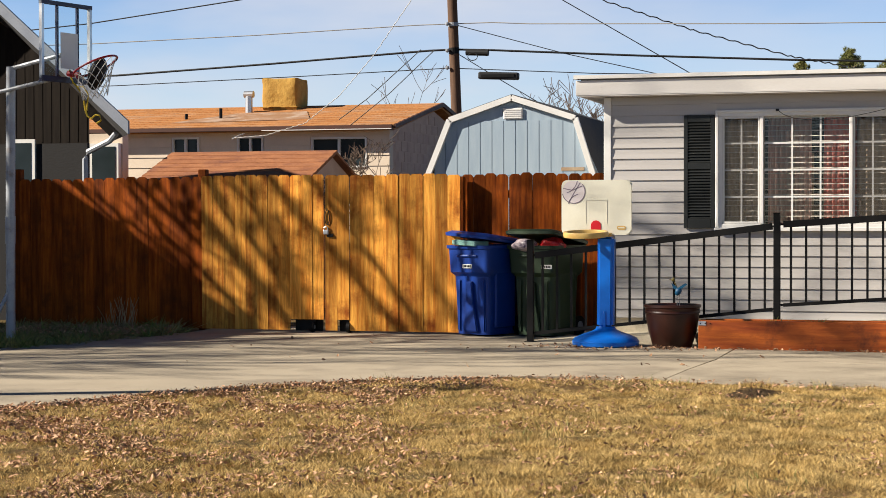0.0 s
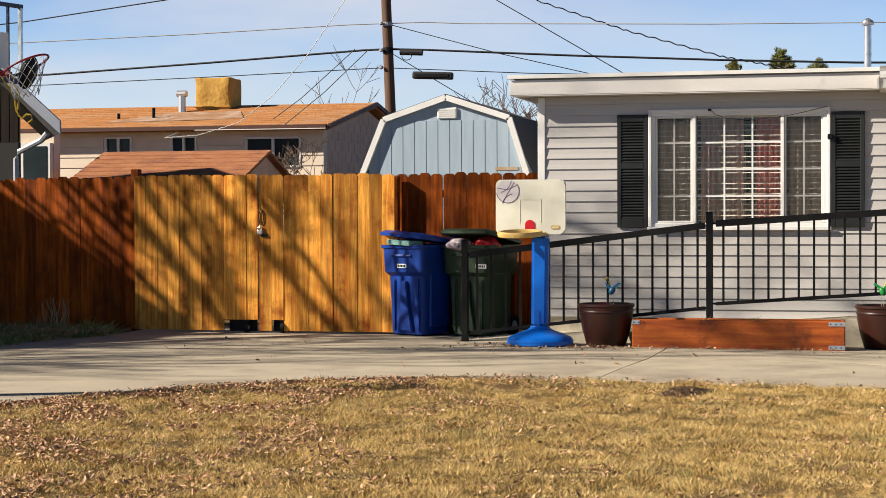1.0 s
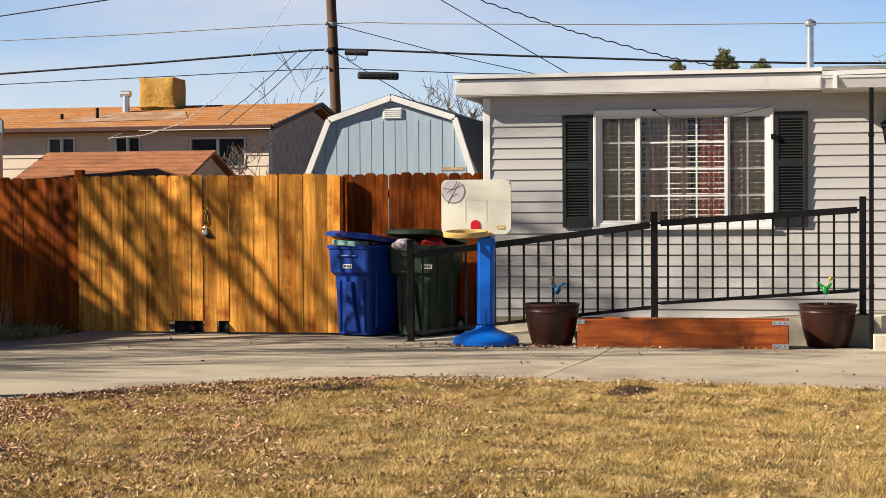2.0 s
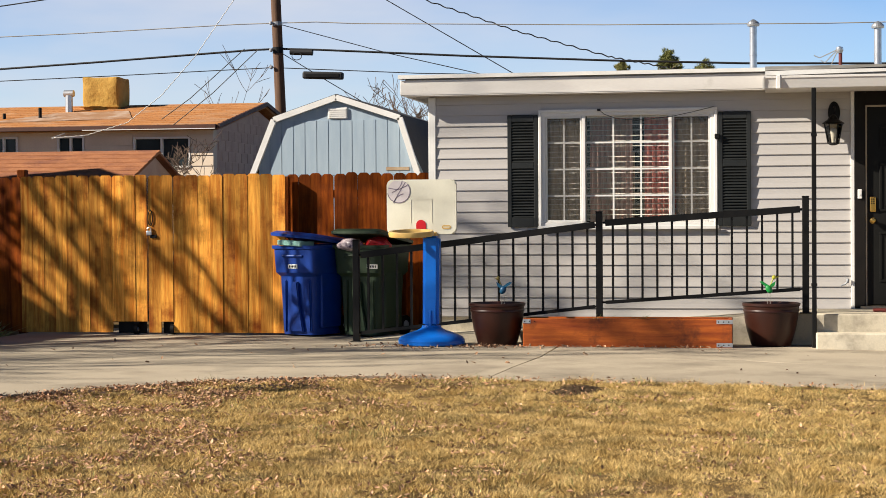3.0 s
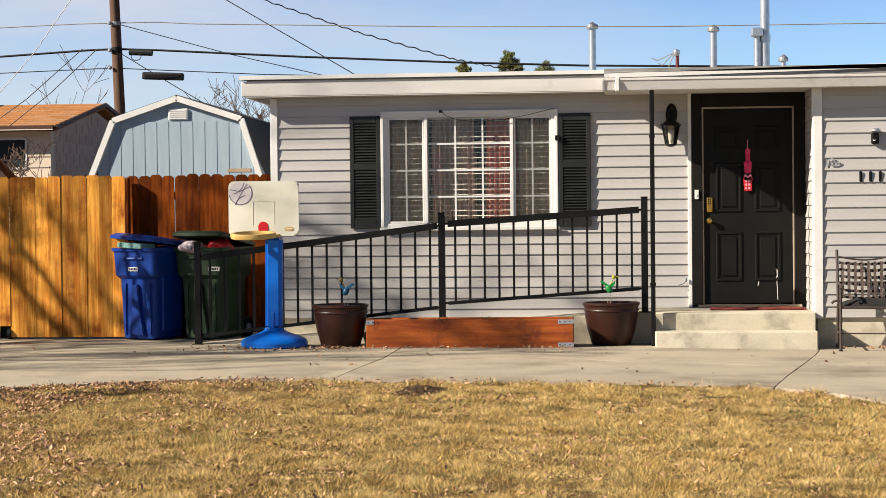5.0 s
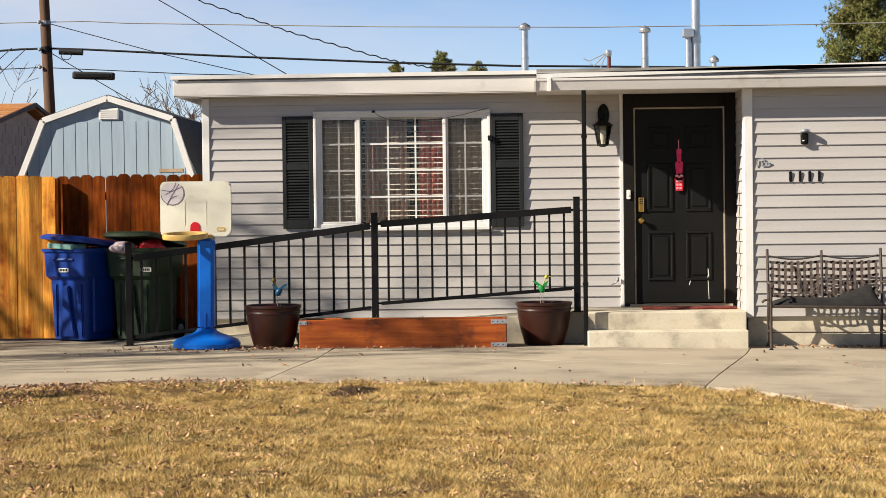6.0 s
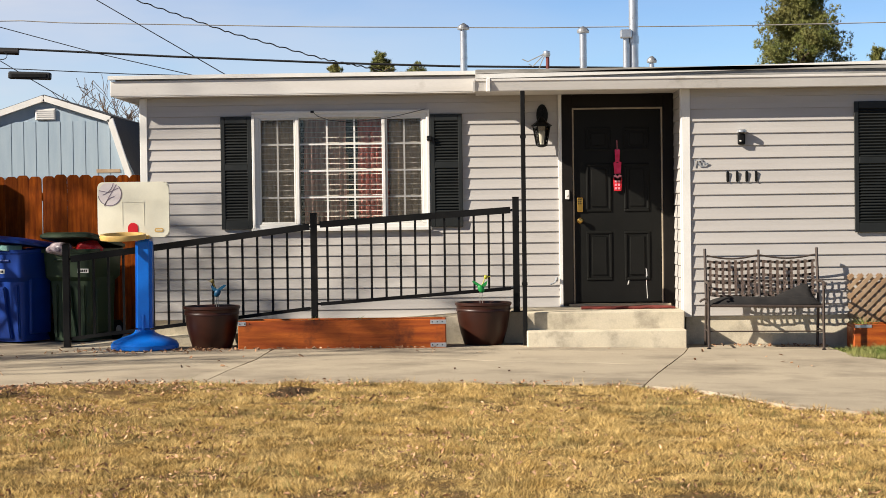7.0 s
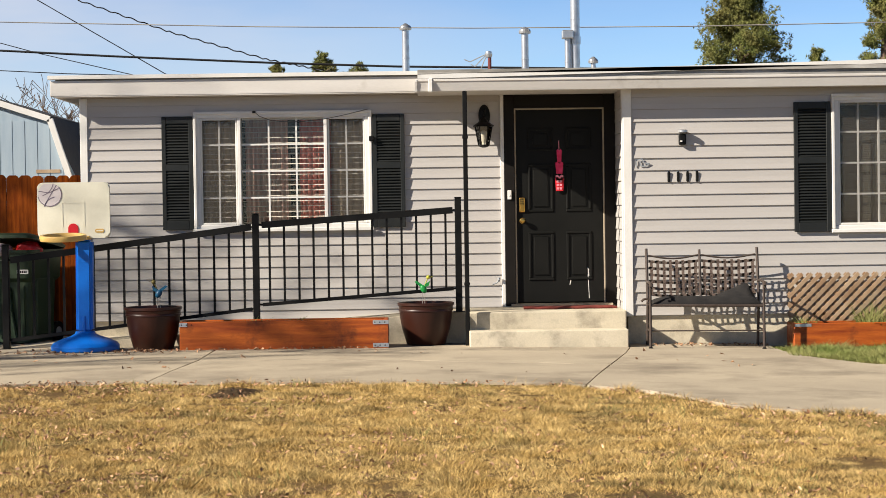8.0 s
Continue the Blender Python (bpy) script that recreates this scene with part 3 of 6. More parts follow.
def curtain(x0, x1, y, z0, z1, folds, m, label):
    c = thing("curtain", label, "curtain", ((x0 + x1) / 2, y, z0), group="curtains in the front room")
    bm = B()
    n = folds * 6
    rows = [[bm.verts.new((x0 + (x1 - x0) * i / n, y + dy + 0.035 * math.sin(i * math.pi / 3) * (0.7 + 0.3 * math.sin(i)), z)) for i in range(n + 1)] for z in (z0, (z0 + z1) / 2, z1) for dy in (0,)]
    for a, b in zip(rows, rows[1:]):
        for i in range(n):
            bm.faces.new((a[i], a[i + 1], b[i + 1], b[i]))
    bmesh.ops.solidify(bm, geom=bm.faces[:], thickness=0.004)
    part("cloth", bm, m, c)


M_CURTAIN3 = mat("greyish_rose_curtain", (0.74, 0.55, 0.48), (0.55, 0.33, 0.29), 8, 0.9, bump=0.2, stretch=(4, 4, 0.3), vary=0.2)
M_CURTAIN2 = mat("tan_curtain", (0.5, 0.42, 0.33), (0.4, 0.32, 0.24), 6, 0.9, bump=0.2, stretch=(4, 4, 0.3), vary=0.2)
curtain(-1.86, -1.40, LW + 0.17, 0.302, 2.5, 9, M_CURTAIN3, "grey-rose curtain drawn to one side of the window")
curtain(-1.27, -0.93, LW + 0.17, 0.302, 2.5, 6, M_CURTAIN, "rose curtain drawn to one side of the window")
curtain(-2.4, -1.9, LW + 0.19, 0.302, 2.5, 6, M_CURTAIN2, "tan lining curtain behind the side light")
curtain(-0.95, -0.5, LW + 0.19, 0.302, 2.5, 6, M_CURTAIN2, "tan lining curtain behind the side light")
chair = thing("high_chair_back", "pale slatted wooden chair back inside the window", "chair", (-1.35, LW + 0.55, 0.3))
for cx in (-1.42, -1.29):
    part("stile", box(B(), cx - 0.018, cx + 0.018, LW + 0.53, LW + 0.56, 0.3, 2.02, 0.004), M_RAWWOOD, chair)
for k in range(9):
    part("rung", box(B(), -1.4, -1.31, LW + 0.535, LW + 0.555, 0.7 + k * 0.14, 0.74 + k * 0.14), M_RAWWOOD, chair)


# ---- shutters ----
def shutter(x0, x1, z0, z1, y):
    s = thing("shutter", "black louvred vinyl shutter beside a window", "shutter", ((x0 + x1) / 2, y, z0), group="window shutters")
    st, zm = 0.045, z0 + 0.55 * (z1 - z0)
    for a in (x0, x1 - st):
        part("stile", box(B(), a, a + st, y - 0.045, y - 0.018, z0, z1, 0.004), M_BLACK, s)
    rails = ((z0, z0 + 0.10), (zm - 0.035, zm + 0.035), (z1 - 0.075, z1))
    for a, b in rails:
        part("rail", box(B(), x0 + st, x1 - st, y - 0.044, y - 0.019, a, b, 0.004), M_BLACK, s)
    part("backing", box(B(), x0 + st, x1 - st, y - 0.024, y - 0.018, z0 + 0.1, z1 - 0.075), M_BLACK, s)
    bm = B()
    w = (x1 - x0) / 2 - st
    prism(bm, [(-0.018, -0.012), (-0.016, -0.014), (0.006, 0.013), (0.003, 0.014)], (-w, w), "x")
    me = mesh_of("louver", bm, M_BLACK)
    for lo, hi in ((rails[0][1], rails[1][0]), (rails[1][1], rails[2][0])):
        n = round((hi - lo) / 0.031)
        for k in range(n):
            piece("louver", me, s, ((x0 + x1) / 2, y - 0.026, lo + (hi - lo) * (k + 0.5) / n))


shutter(-2.742, -2.408, 1.202, 2.419, LW)
shutter(-0.472, -0.129, 1.20, 2.419, LW)
shutter(3.923, 4.305, 1.093, 2.446, RW)

# ---- entry ----
steps = thing("entry_steps", "two worn sandy concrete entry steps with a landing", "steps", (1.3, 18.2, gz(1.3)), kind="structure")
bm = box(B(), 0.512, 2.125, 17.945, 18.195, -0.2, 0.140, 0.012, 2)
part("tread", bm, M_STEP, steps)
bm = box(B(), 0.515, 2.135, 18.197, LW + 0.02, -0.2, 0.318, 0.012, 2)
part("landing", bm, M_STEP, steps)
FY = LW - 0.03
door = thing("door_1", "closed black six-panel front door in a black frame", "door", (1.54, LW, 0.33), kind="structure")
bm = B()
for q in ((0.945, 1.055, 0.33, 2.60), (2.03, 2.145, 0.33, 2.60), (1.055, 2.03, 2.465, 2.60)):
    box(bm, q[0], q[1], FY - 0.01, LW + 0.14, q[2], q[3], 0.004)
part("frame", bm, M_FRAME, door)
bm = B()
for q in ((1.056, 1.073, 0.35, 2.447), (2.012, 2.029, 0.35, 2.447), (1.056, 2.029, 2.447, 2.464)):
    box(bm, q[0], q[1], FY + 0.012, LW + 0.08, q[2], q[3], 0.003)
M_STRIP = mat("tan_weatherstrip", (0.40, 0.33, 0.24), (0.3, 0.24, 0.17), 6, 0.7, bump=0.1)
part("weatherstrip", bm, M_STRIP, door, "tan weatherstrip round the leaf")
leaf = part("leaf", box(B(), 1.0735, 2.0115, FY + 0.03, FY + 0.07, 0.365, 2.446, 0.002), M_DOOR, door)
for px0, px1 in ((1.20, 1.475), (1.61, 1.885)):
    for pz0, pz1 in ((0.60, 1.13), (1.34, 1.86), (2.0, 2.25)):
        bm = B()
        for q in ((px0, px1, pz0, pz0 + 0.028), (px0, px1, pz1 - 0.028, pz1), (px0, px0 + 0.028, pz0 + 0.028, pz1 - 0.028), (px1 - 0.028, px1, pz0 + 0.028, pz1 - 0.028)):
            box(bm, q[0], q[1], FY + 0.018, FY + 0.031, q[2], q[3], 0.006)
        box(bm, px0 + 0.055, px1 - 0.055, FY + 0.021, FY + 0.031, pz0 + 0.055, pz1 - 0.055, 0.008)
        part("panel", bm, M_DOOR, leaf)
bm = B()
for q in ((1.78, 0.70, 1.81, 0.79, 0.006), (1.85, 0.40, 1.835, 0.73, 0.006), (1.64, 0.55, 1.655, 0.61, 0.008), (1.845, 0.64, 1.84, 0.72, 0.014)):
    bar(bm, (q[0], FY + 0.0285, q[1]), (q[2], FY + 0.0285, q[3]), 0.003, q[4])
part("paint_drip", bm, M_TRIM, leaf, "white paint drips")
bm = B()
box(bm, 1.10, 1.165, FY + 0.012, FY + 0.031, 1.34, 1.50, 0.012, 2)
tube(bm, [(1.133, FY + 0.012, 1.385), (1.133, FY - 0.004, 1.385)], 0.022, 16)
part("keypad_lock", bm, M_BRASS, leaf, "brass keypad deadbolt")
bm = B()
for k in range(6):
    box(bm, 1.113 + 0.022 * (k % 2), 1.127 + 0.022 * (k % 2), FY + 0.007, FY + 0.0115, 1.425 + 0.022 * (k // 2), 1.438 + 0.022 * (k // 2), 0.002)
part("key_button", bm, M_IRON, leaf)
bm = B()
kn = [(0.032, 0.0), (0.032, 0.006), (0.014, 0.012), (0.014, 0.03), (0.027, 0.042), (0.03, 0.055), (0.022, 0.066), (0.004, 0.07)]
lathe(bm, kn, (0, 0, 0), 20)
bm.transform(Matrix.Translation((1.133, FY + 0.03, 1.25)) @ Matrix.Rotation(radians(90), 4, "X"))
part("door_knob", bm, M_BRASS, leaf, "round brass knob", smooth=True)
part("threshold", box(B(), 1.0, 2.1, FY - 0.05, LW + 0.1, 0.3185, 0.35, 0.006), M_STRIP, door)
trim("door_casing", "white vinyl casing strip at the entry", box(B(), 0.905, 0.944, LW - 0.035, LW - 0.0005, 0.32, 2.626, 0.004))
trim("entry_soffit", "dark painted header over the front door", box(B(), 0.946, 2.14, LW - 0.036, LW + 0.1, 2.601, 2.69), M_FRAME)
bell = thing("doorbell", "small white doorbell button on the door frame", "doorbell", (0.997, FY - 0.01, 1.49))
part("plate", box(B(), 0.975, 1.019, FY - 0.028, FY - 0.0105, 1.48, 1.58, 0.006, 2), M_TRIM, bell)
part("button", box(B(), 0.988, 1.006, FY - 0.033, FY - 0.0282, 1.51, 1.53, 0.003), M_BLIND, bell)
mat_ = thing("door_mat", "thin dark red door mat with rolled edge", "mat", (1.6, 18.85, 0.318))
M_MAT = mat("red_mat", (0.19, 0.035, 0.025), (0.11, 0.025, 0.02), 14, 0.95, bump=0.5, grain=120, vary=0.3)
bm = B()
bmesh.ops.create_grid(bm, x_segments=30, y_segments=10, size=0.5)
bm.transform(Matrix.Translation((1.6, 18.835, 0.333)) @ Matrix.Diagonal((0.96, 0.43, 1, 1)))
for v in bm.verts:
    v.co.z += 0.006 * noise.noise(v.co * 5)
bmesh.ops.solidify(bm, geom=bm.faces[:], thickness=0.012)
part("mat_body", bm, M_MAT, mat_)
bm = B()
tube(bm, [(1.10 + i * 0.07, 18.6 + 0.006 * math.sin(i * 1.3), 0.333 + 0.005 * math.sin(i * 2.1)) for i in range(15)], 0.014, 8)
part("rolled_edge", bm, M_MAT, mat_)

# hanging ornament on the door
orn = thing("door_hanging", "pink and red paper hearts hanging on the door", "decoration", (1.54, FY + 0.02, 1.58))
M_PINK = mat("pink_foil", (0.66, 0.03, 0.12), (0.5, 0.012, 0.05), 30, 0.4, bump=0.2, vary=0.3)
M_PALEPINK = mat("pale_pink_paper", (0.75, 0.3, 0.34), (0.7, 0.2, 0.26), 20, 0.6, bump=0.1)
part("cord", tube(B(), [(1.538, FY + 0.016, 2.11), (1.54, FY + 0.014, 1.98)], 0.004, 6), M_PALEPINK, orn)
for zc, w, h, m in ((1.94, 0.055, 0.13, M_PINK), (1.81, 0.085, 0.12, M_PINK), (1.70, 0.085, 0.06, M_PALEPINK), (1.635, 0.098, 0.14, M_RED)):
    bm = B()
    prism(bm, [(1.54 - w / 2, zc + h / 2), (1.54 - w / 4, zc + h / 2 + 0.012), (1.54, zc + h / 2 - 0.01), (1.54 + w / 4, zc + h / 2 + 0.012), (1.54 + w / 2, zc + h / 2), (1.54 + w / 2.6, zc - h / 2), (1.54 - w / 2.6, zc - h / 2)], (FY - 0.002, FY + 0.012), "y")
    part("card", bm, m, orn)
bm = B()
for k in range(3):
    for j in range(2):
        box(bm, 1.508 + j * 0.033, 1.532 + j * 0.033, FY - 0.006, FY - 0.0022, 1.58 + k * 0.038, 1.604 + k * 0.038)
part("print", bm, M_PALEPINK, orn, "unreadable pale print")


# coach lantern
lan = thing("wall_lantern", "black coach lantern with clear glass on the siding", "lantern", (0.72, LW - 0.02, 2.07))
M_CLEAR = glass("lantern_glass", (0.85, 0.84, 0.78))
bm = B()
lathe(bm, [(0.02, 0.0), (0.062, 0.004), (0.07, 0.012), (0.05, 0.02), (0.01, 0.022)], (0, 0, 0), 24, 0.9, 1.7)
bm.transform(Matrix.Translation((0.735, LW - 0.018, 2.39)) @ Matrix.Rotation(radians(90), 4, "X"))
part("backplate", bm, M_IRON, lan, smooth=True)
part("arm", tube(B(), [(0.735, LW - 0.04, 2.40), (0.735, LW - 0.10, 2.45), (0.73, LW - 0.15, 2.43), (0.725, LW - 0.16, 2.35)], 0.011, 8), M_IRON, lan, smooth=True)
LC = (0.722, LW - 0.16)
part("roof_cap", lathe(B(), [(0.115, 2.265), (0.11, 2.275), (0.06, 2.31), (0.035, 2.345), (0.02, 2.36), (0.004, 2.37)], (*LC, 0), 8), M_IRON, lan)
part("glass_body", lathe(B(), [(0.055, 2.07), (0.09, 2.262)], (*LC, 0), 6), M_CLEAR, lan)
for k in range(6):
    a = 2 * math.pi * k / 6
    part("bar", tube(B(), [(LC[0] + 0.057 * math.cos(a), LC[1] + 0.057 * math.sin(a), 2.068), (LC[0] + 0.092 * math.cos(a), LC[1] + 0.092 * math.sin(a), 2.265)], 0.006, 5), M_IRON, lan)
part("base", lathe(B(), [(0.02, 2.04), (0.06, 2.055), (0.06, 2.068), (0.02, 2.069)], (*LC, 0), 12), M_IRON, lan)
part("bulb", lathe(B(), [(0.014, 2.07), (0.018, 2.10), (0.042, 2.16), (0.035, 2.21), (0.008, 2.225)], (*LC, 0), 12), M_BLIND, lan, smooth=True)

sol = thing("wall_spotlight", "small round black security light on the siding", "light", (2.763, RW - 0.02, 2.0))
part("lens_disc", lathe(B(), [(0.03, 2.175), (0.05, 2.165), (0.05, 2.145), (0.03, 2.135)], (2.763, RW - 0.066, 0), 20), M_STEEL, sol, smooth=True)
part("housing", box(B(), 2.722, 2.80, RW - 0.062, RW - 0.018, 2.015, 2.13, 0.015, 2), M_IRON, sol)
part("sensor", lathe(B(), [(0.004, 0), (0.012, 0.004), (0.014, 0.014)], (2.75, RW - 0.066, 2.045), 12), M_TRIM, sol, smooth=True)

# house number reduced to plain bars, and a small iron ornament
for k in range(4):
    n = thing("number_plate", "black bar where a house numeral hangs on the siding", "number", (2.62 + 0.1 * k, RW - 0.02, 1.63), group="house numerals")
    x = 2.605 + 0.098 * k
    part("numeral_bar", box(B(), x, x + 0.028, RW - 0.023, RW - 0.015, 1.632, 1.742, 0.008), M_IRON, n)
iron = thing("iron_ornament", "small dark wire silhouette ornament on the siding", "ornament", (2.34, RW - 0.02, 1.78))
bm = B()
for a, b in (((2.28, 1.79), (2.28, 1.87)), ((2.28, 1.86), (2.34, 1.875)), ((2.34, 1.875), (2.36, 1.835)), ((2.36, 1.835), (2.42, 1.825)), ((2.42, 1.825), (2.38, 1.80)), ((2.38, 1.80), (2.33, 1.80)), ((2.33, 1.80), (2.32, 1.85))):
    bar(bm, (a[0], RW - 0.022, a[1]), (b[0], RW - 0.022, b[1]), 0.006, 0.012)
part("silhouette", bm, M_POLEGREY, iron)
tap = thing("hose_tap", "small outdoor tap fixed to the siding", "tap", (0.86, LW - 0.02, 0.6))
bm = B()
tube(bm, [(0.80, LW - 0.06, 0.565), (0.84, LW - 0.05, 0.58), (0.86, LW - 0.05, 0.60), (0.88, LW - 0.04, 0.605)], 0.009, 6)
tube(bm, [(0.87, LW - 0.06, 0.61), (0.87, LW - 0.06, 0.64)], 0.016, 8)
part("valve", bm, M_POLEGREY, tap)
cam_sensor = thing("alarm_sensor", "small black sensor box on the window frame", "sensor", (-0.47, LW - 0.05, 2.12))
part("case", box(B(), -0.512, -0.455, LW - 0.082, LW - 0.0505, 2.13, 2.185, 0.008, 2), M_IRON, cam_sensor)
cord = thing("cable", "thin black cable looped under the eave", "cable", (-1.2, LW - 0.05, 2.45))
bm = B()
tube(bm, [(-1.74, LW - 0.07, 2.46), (-1.68, LW - 0.07, 2.41), (-1.57, LW - 0.07, 2.37), (-1.43, LW - 0.07, 2.35), (-1.2, LW - 0.07, 2.352), (-0.95, LW - 0.07, 2.38), (-0.75, LW - 0.07, 2.42), (-0.52, LW - 0.06, 2.475)], 0.0035, 5)
box(bm, -1.76, -1.725, LW - 0.08, LW - 0.05, 2.447, 2.472)
part("wire", bm, M_WIRE, cord)

# ---- ramp and railing ----
ramp = B()
prism(ramp, [(-4.25, -0.1), (-4.25, 0.004), (0.5, 0.318), (0.5, -0.1)], (18.47, LW + 0.018), "y")
tagged(part("ramp", ramp, M_STEP), "pale concrete ramp up to the entry", "ramp", kind="structure")
RY = 18.42
rail = thing("ramp_railing", "black welded steel railing along the ramp", "railing", (-1.9, RY, 0))


def post(x, z0, z1):
    bm = box(B(), x - 0.034, x + 0.034, RY - 0.034, RY + 0.034, z0, z1 - 0.012, 0.004)
    p = part("post", bm, M_IRON, rail)
    part("post_cap", box(B(), x - 0.038, x + 0.038, RY - 0.038, RY + 0.038, z1 - 0.0118, z1, 0.005), M_IRON, p)
    for z in (z0 + 0.02,):
        part("foot_plate", box(B(), x - 0.06, x + 0.06, RY - 0.055, RY + 0.055, z0, z0 + 0.01), M_IRON, p)


post(-4.268, -0.005, 1.085)
post(-1.68, 0.175, 1.367)
post(0.42, 0.313, 1.508)
for (xa, za), (xb, zb), (ba, bb) in (((-4.215, 0.92), (-1.725, 1.226), (0.092, 0.376)), ((-1.615, 1.246), (0.365, 1.372), (0.42, 0.558))):
    part("top_rail", bar(B(), (xa, RY, za), (xb, RY, zb), 0.055, 0.068), M_IRON, rail)
    part("bottom_rail", bar(B(), (xa, RY, ba), (xb, RY, bb), 0.036, 0.036), M_IRON, rail)
    for (x, z) in ((xa, za), (xb, zb), (xa, ba), (xb, bb)):
        s = -1 if x == xa else 1
        part("bracket", tube(B(), [(x - s * 0.0, RY, z), (x + s * 0.03, RY, z + 0.002)], 0.012, 6), M_IRON, rail)
    n = round((xb - xa) / 0.1515)
    for k in range(n):
        t = (k + 0.5) / n
        x = xa + (xb - xa) * t
        part("baluster", box(B(), x - 0.0115, x + 0.0115, RY - 0.0115, RY + 0.0115, ba + (bb - ba) * t, za + (zb - za) * t - 0.02), M_IRON, rail)


# ---- planter, pots ----
def planter(x0, x1, y0, y1, z0, z1, label):
    p = thing("planter_box", label, "planter", ((x0 + x1) / 2, (y0 + y1) / 2, z0))
    part("front_board", box(B(), x0, x1, y0, y0 + 0.04, z0, z1, 0.006), M_PLANTER, p)
    part("back_board", box(B(), x0, x1, y1 - 0.04, y1, z0, z1, 0.006), M_PLANTER, p)
    part("end_board", box(B(), x0, x0 + 0.04, y0 + 0.041, y1 - 0.041, z0, z1, 0.006), M_PLANTER, p)
    part("end_board", box(B(), x1 - 0.04, x1, y0 + 0.041, y1 - 0.041, z0, z1, 0.006), M_PLANTER, p)
    bm = B()
    bmesh.ops.create_grid(bm, x_segments=40, y_segments=8, size=0.5)
    bm.transform(Matrix.Translation(((x0 + x1) / 2, (y0 + y1) / 2, z1 - 0.035)) @ Matrix.Diagonal((x1 - x0 - 0.082, y1 - y0 - 0.082, 1, 1)))
    for v in bm.verts:
        v.co.z += 0.03 * noise.noise(v.co * 6)
    part("soil", bm, M_BED, p)
    return p


PB = planter(-2.409, -0.310, 17.86, 18.2, -0.012, 0.2835, "low red-stained timber planter with metal corner ties")
for x0, x1, z in ((-0.465, -0.309, 0.234), (-0.465, -0.309, 0.002), (-2.409, -2.334, 0.234)):
    tie = part("corner_tie", box(B(), x0, x1 + 0.003, 17.856, 17.8595, z, z + 0.042), M_STEEL, PB, "galvanised corner tie")
    bm = B()
    for k in range(3):
        lathe(bm, [(0.007, 0.0), (0.005, 0.003), (0.001, 0.004)], (x0 + 0.02 + 0.05 * k, 0, 0), 8)
    bm.transform(Matrix.Translation((0, 17.856, z + 0.02)) @ Matrix.Rotation(radians(90), 4, "X"))
    part("screw", bm, M_IRON, tie)


def pot(x, y, z, r, label):
    p = thing("flower_pot", label, "pot", (x, y, z), group="brown pots by the ramp")
    s = r / 0.295
    prof = [(0.19 * s, 0.0), (0.205 * s, 0.01), (0.25 * s, 0.16), (0.272 * s, 0.28), (0.278 * s, 0.345), (0.286 * s, 0.35), (0.286 * s, 0.365), (0.281 * s, 0.372), (0.285 * s, 0.40), (0.297 * s, 0.41), (0.297 * s, 0.432), (0.288 * s, 0.437), (0.278 * s, 0.43), (0.27 * s, 0.36)]
    part("body", lathe(B(), prof, (x, y, z), 48), M_POT, p, smooth=True)
    bm = lathe(B(), [(0.274 * s, 0.36), (0.268 * s, 0.385), (0.15, 0.40), (0.01, 0.41)], (x, y, z), 32)
    part("soil", bm, M_BED, p)
    return p


pot(-2.706, 18.10, -0.005, 0.289, "brown glazed pot with a blue bird stake")
pot(0.072, 18.28, gz(0.07) - 0.002, 0.29, "brown glazed pot with a green bird stake")


def bird(x, y, z0, z, m, m2, lean):
    b = thing("garden_stake", ("blue" if lean > 0 else "green") + " metal bird ornament on a wire stake in a pot", "ornament", (x, y, z0))
    for dx in (-0.012, 0.012):
        part("leg", tube(B(), [(x + dx, y, z0), (x + dx, y, z - 0.03)], 0.003, 5), M_WIREGREY, b)
    bm = B()
    bmesh.ops.create_uvsphere(bm, u_segments=14, v_segments=10, radius=0.04)
    bm.transform(Matrix.Translation((x, y, z)) @ Matrix.Rotation(0.5 * lean, 4, "Y") @ Matrix.Diagonal((0.8, 0.7, 1.15, 1)))
    part("body", bm, m, b, smooth=True)
    for s in (-1, 1):
        bm = B()
        prism(bm, [(x + s * 0.015, z + 0.01), (x + s * 0.075 + 0.02 * lean, z + 0.055 + 0.02 * s * lean), (x + s * 0.07, z + 0.085), (x + s * 0.01, z + 0.045)], (y - 0.008, y + 0.002), "y")
        part("wing", bm, m, b)
    part("neck", tube(B(), [(x - 0.01 * lean, y, z + 0.03), (x - 0.035 * lean, y, z + 0.09), (x - 0.045 * lean, y, z + 0.115)], 0.007, 6), m2, b)
    bm = B()
    bmesh.ops.create_uvsphere(bm, u_segments=10, v_segments=8, radius=0.022)
    bm.transform(Matrix.Translation((x - 0.05 * lean, y, z + 0.12)))
    part("head", bm, m2, b, smooth=True)
    part("beak", tube(B(), [(x - 0.06 * lean, y, z + 0.12), (x - 0.10 * lean, y, z + 0.125)], [0.008, 0.001], 6), m2, b)


M_BIRDB = mat("bird_blue", (0.01, 0.09, 0.16), (0.01, 0.05, 0.12), 12, 0.35, bump=0.05)
M_BIRDG = mat("bird_green", (0.01, 0.28, 0.06), (0.02, 0.2, 0.04), 12, 0.35, bump=0.05)
M_BIRDY = mat("bird_yellow", (0.55, 0.5, 0.05), (0.4, 0.4, 0.04), 12, 0.4, bump=0.05)
M_BIRDO = mat("bird_olive", (0.16, 0.12, 0.03), (0.1, 0.08, 0.02), 12, 0.4, bump=0.05)
bird(-2.643, 18.08, 0.40, 0.563, M_BIRDB, M_BIRDO, 1)
bird(0.051, 18.25, 0.38, 0.565, M_BIRDG, M_BIRDY, -1)

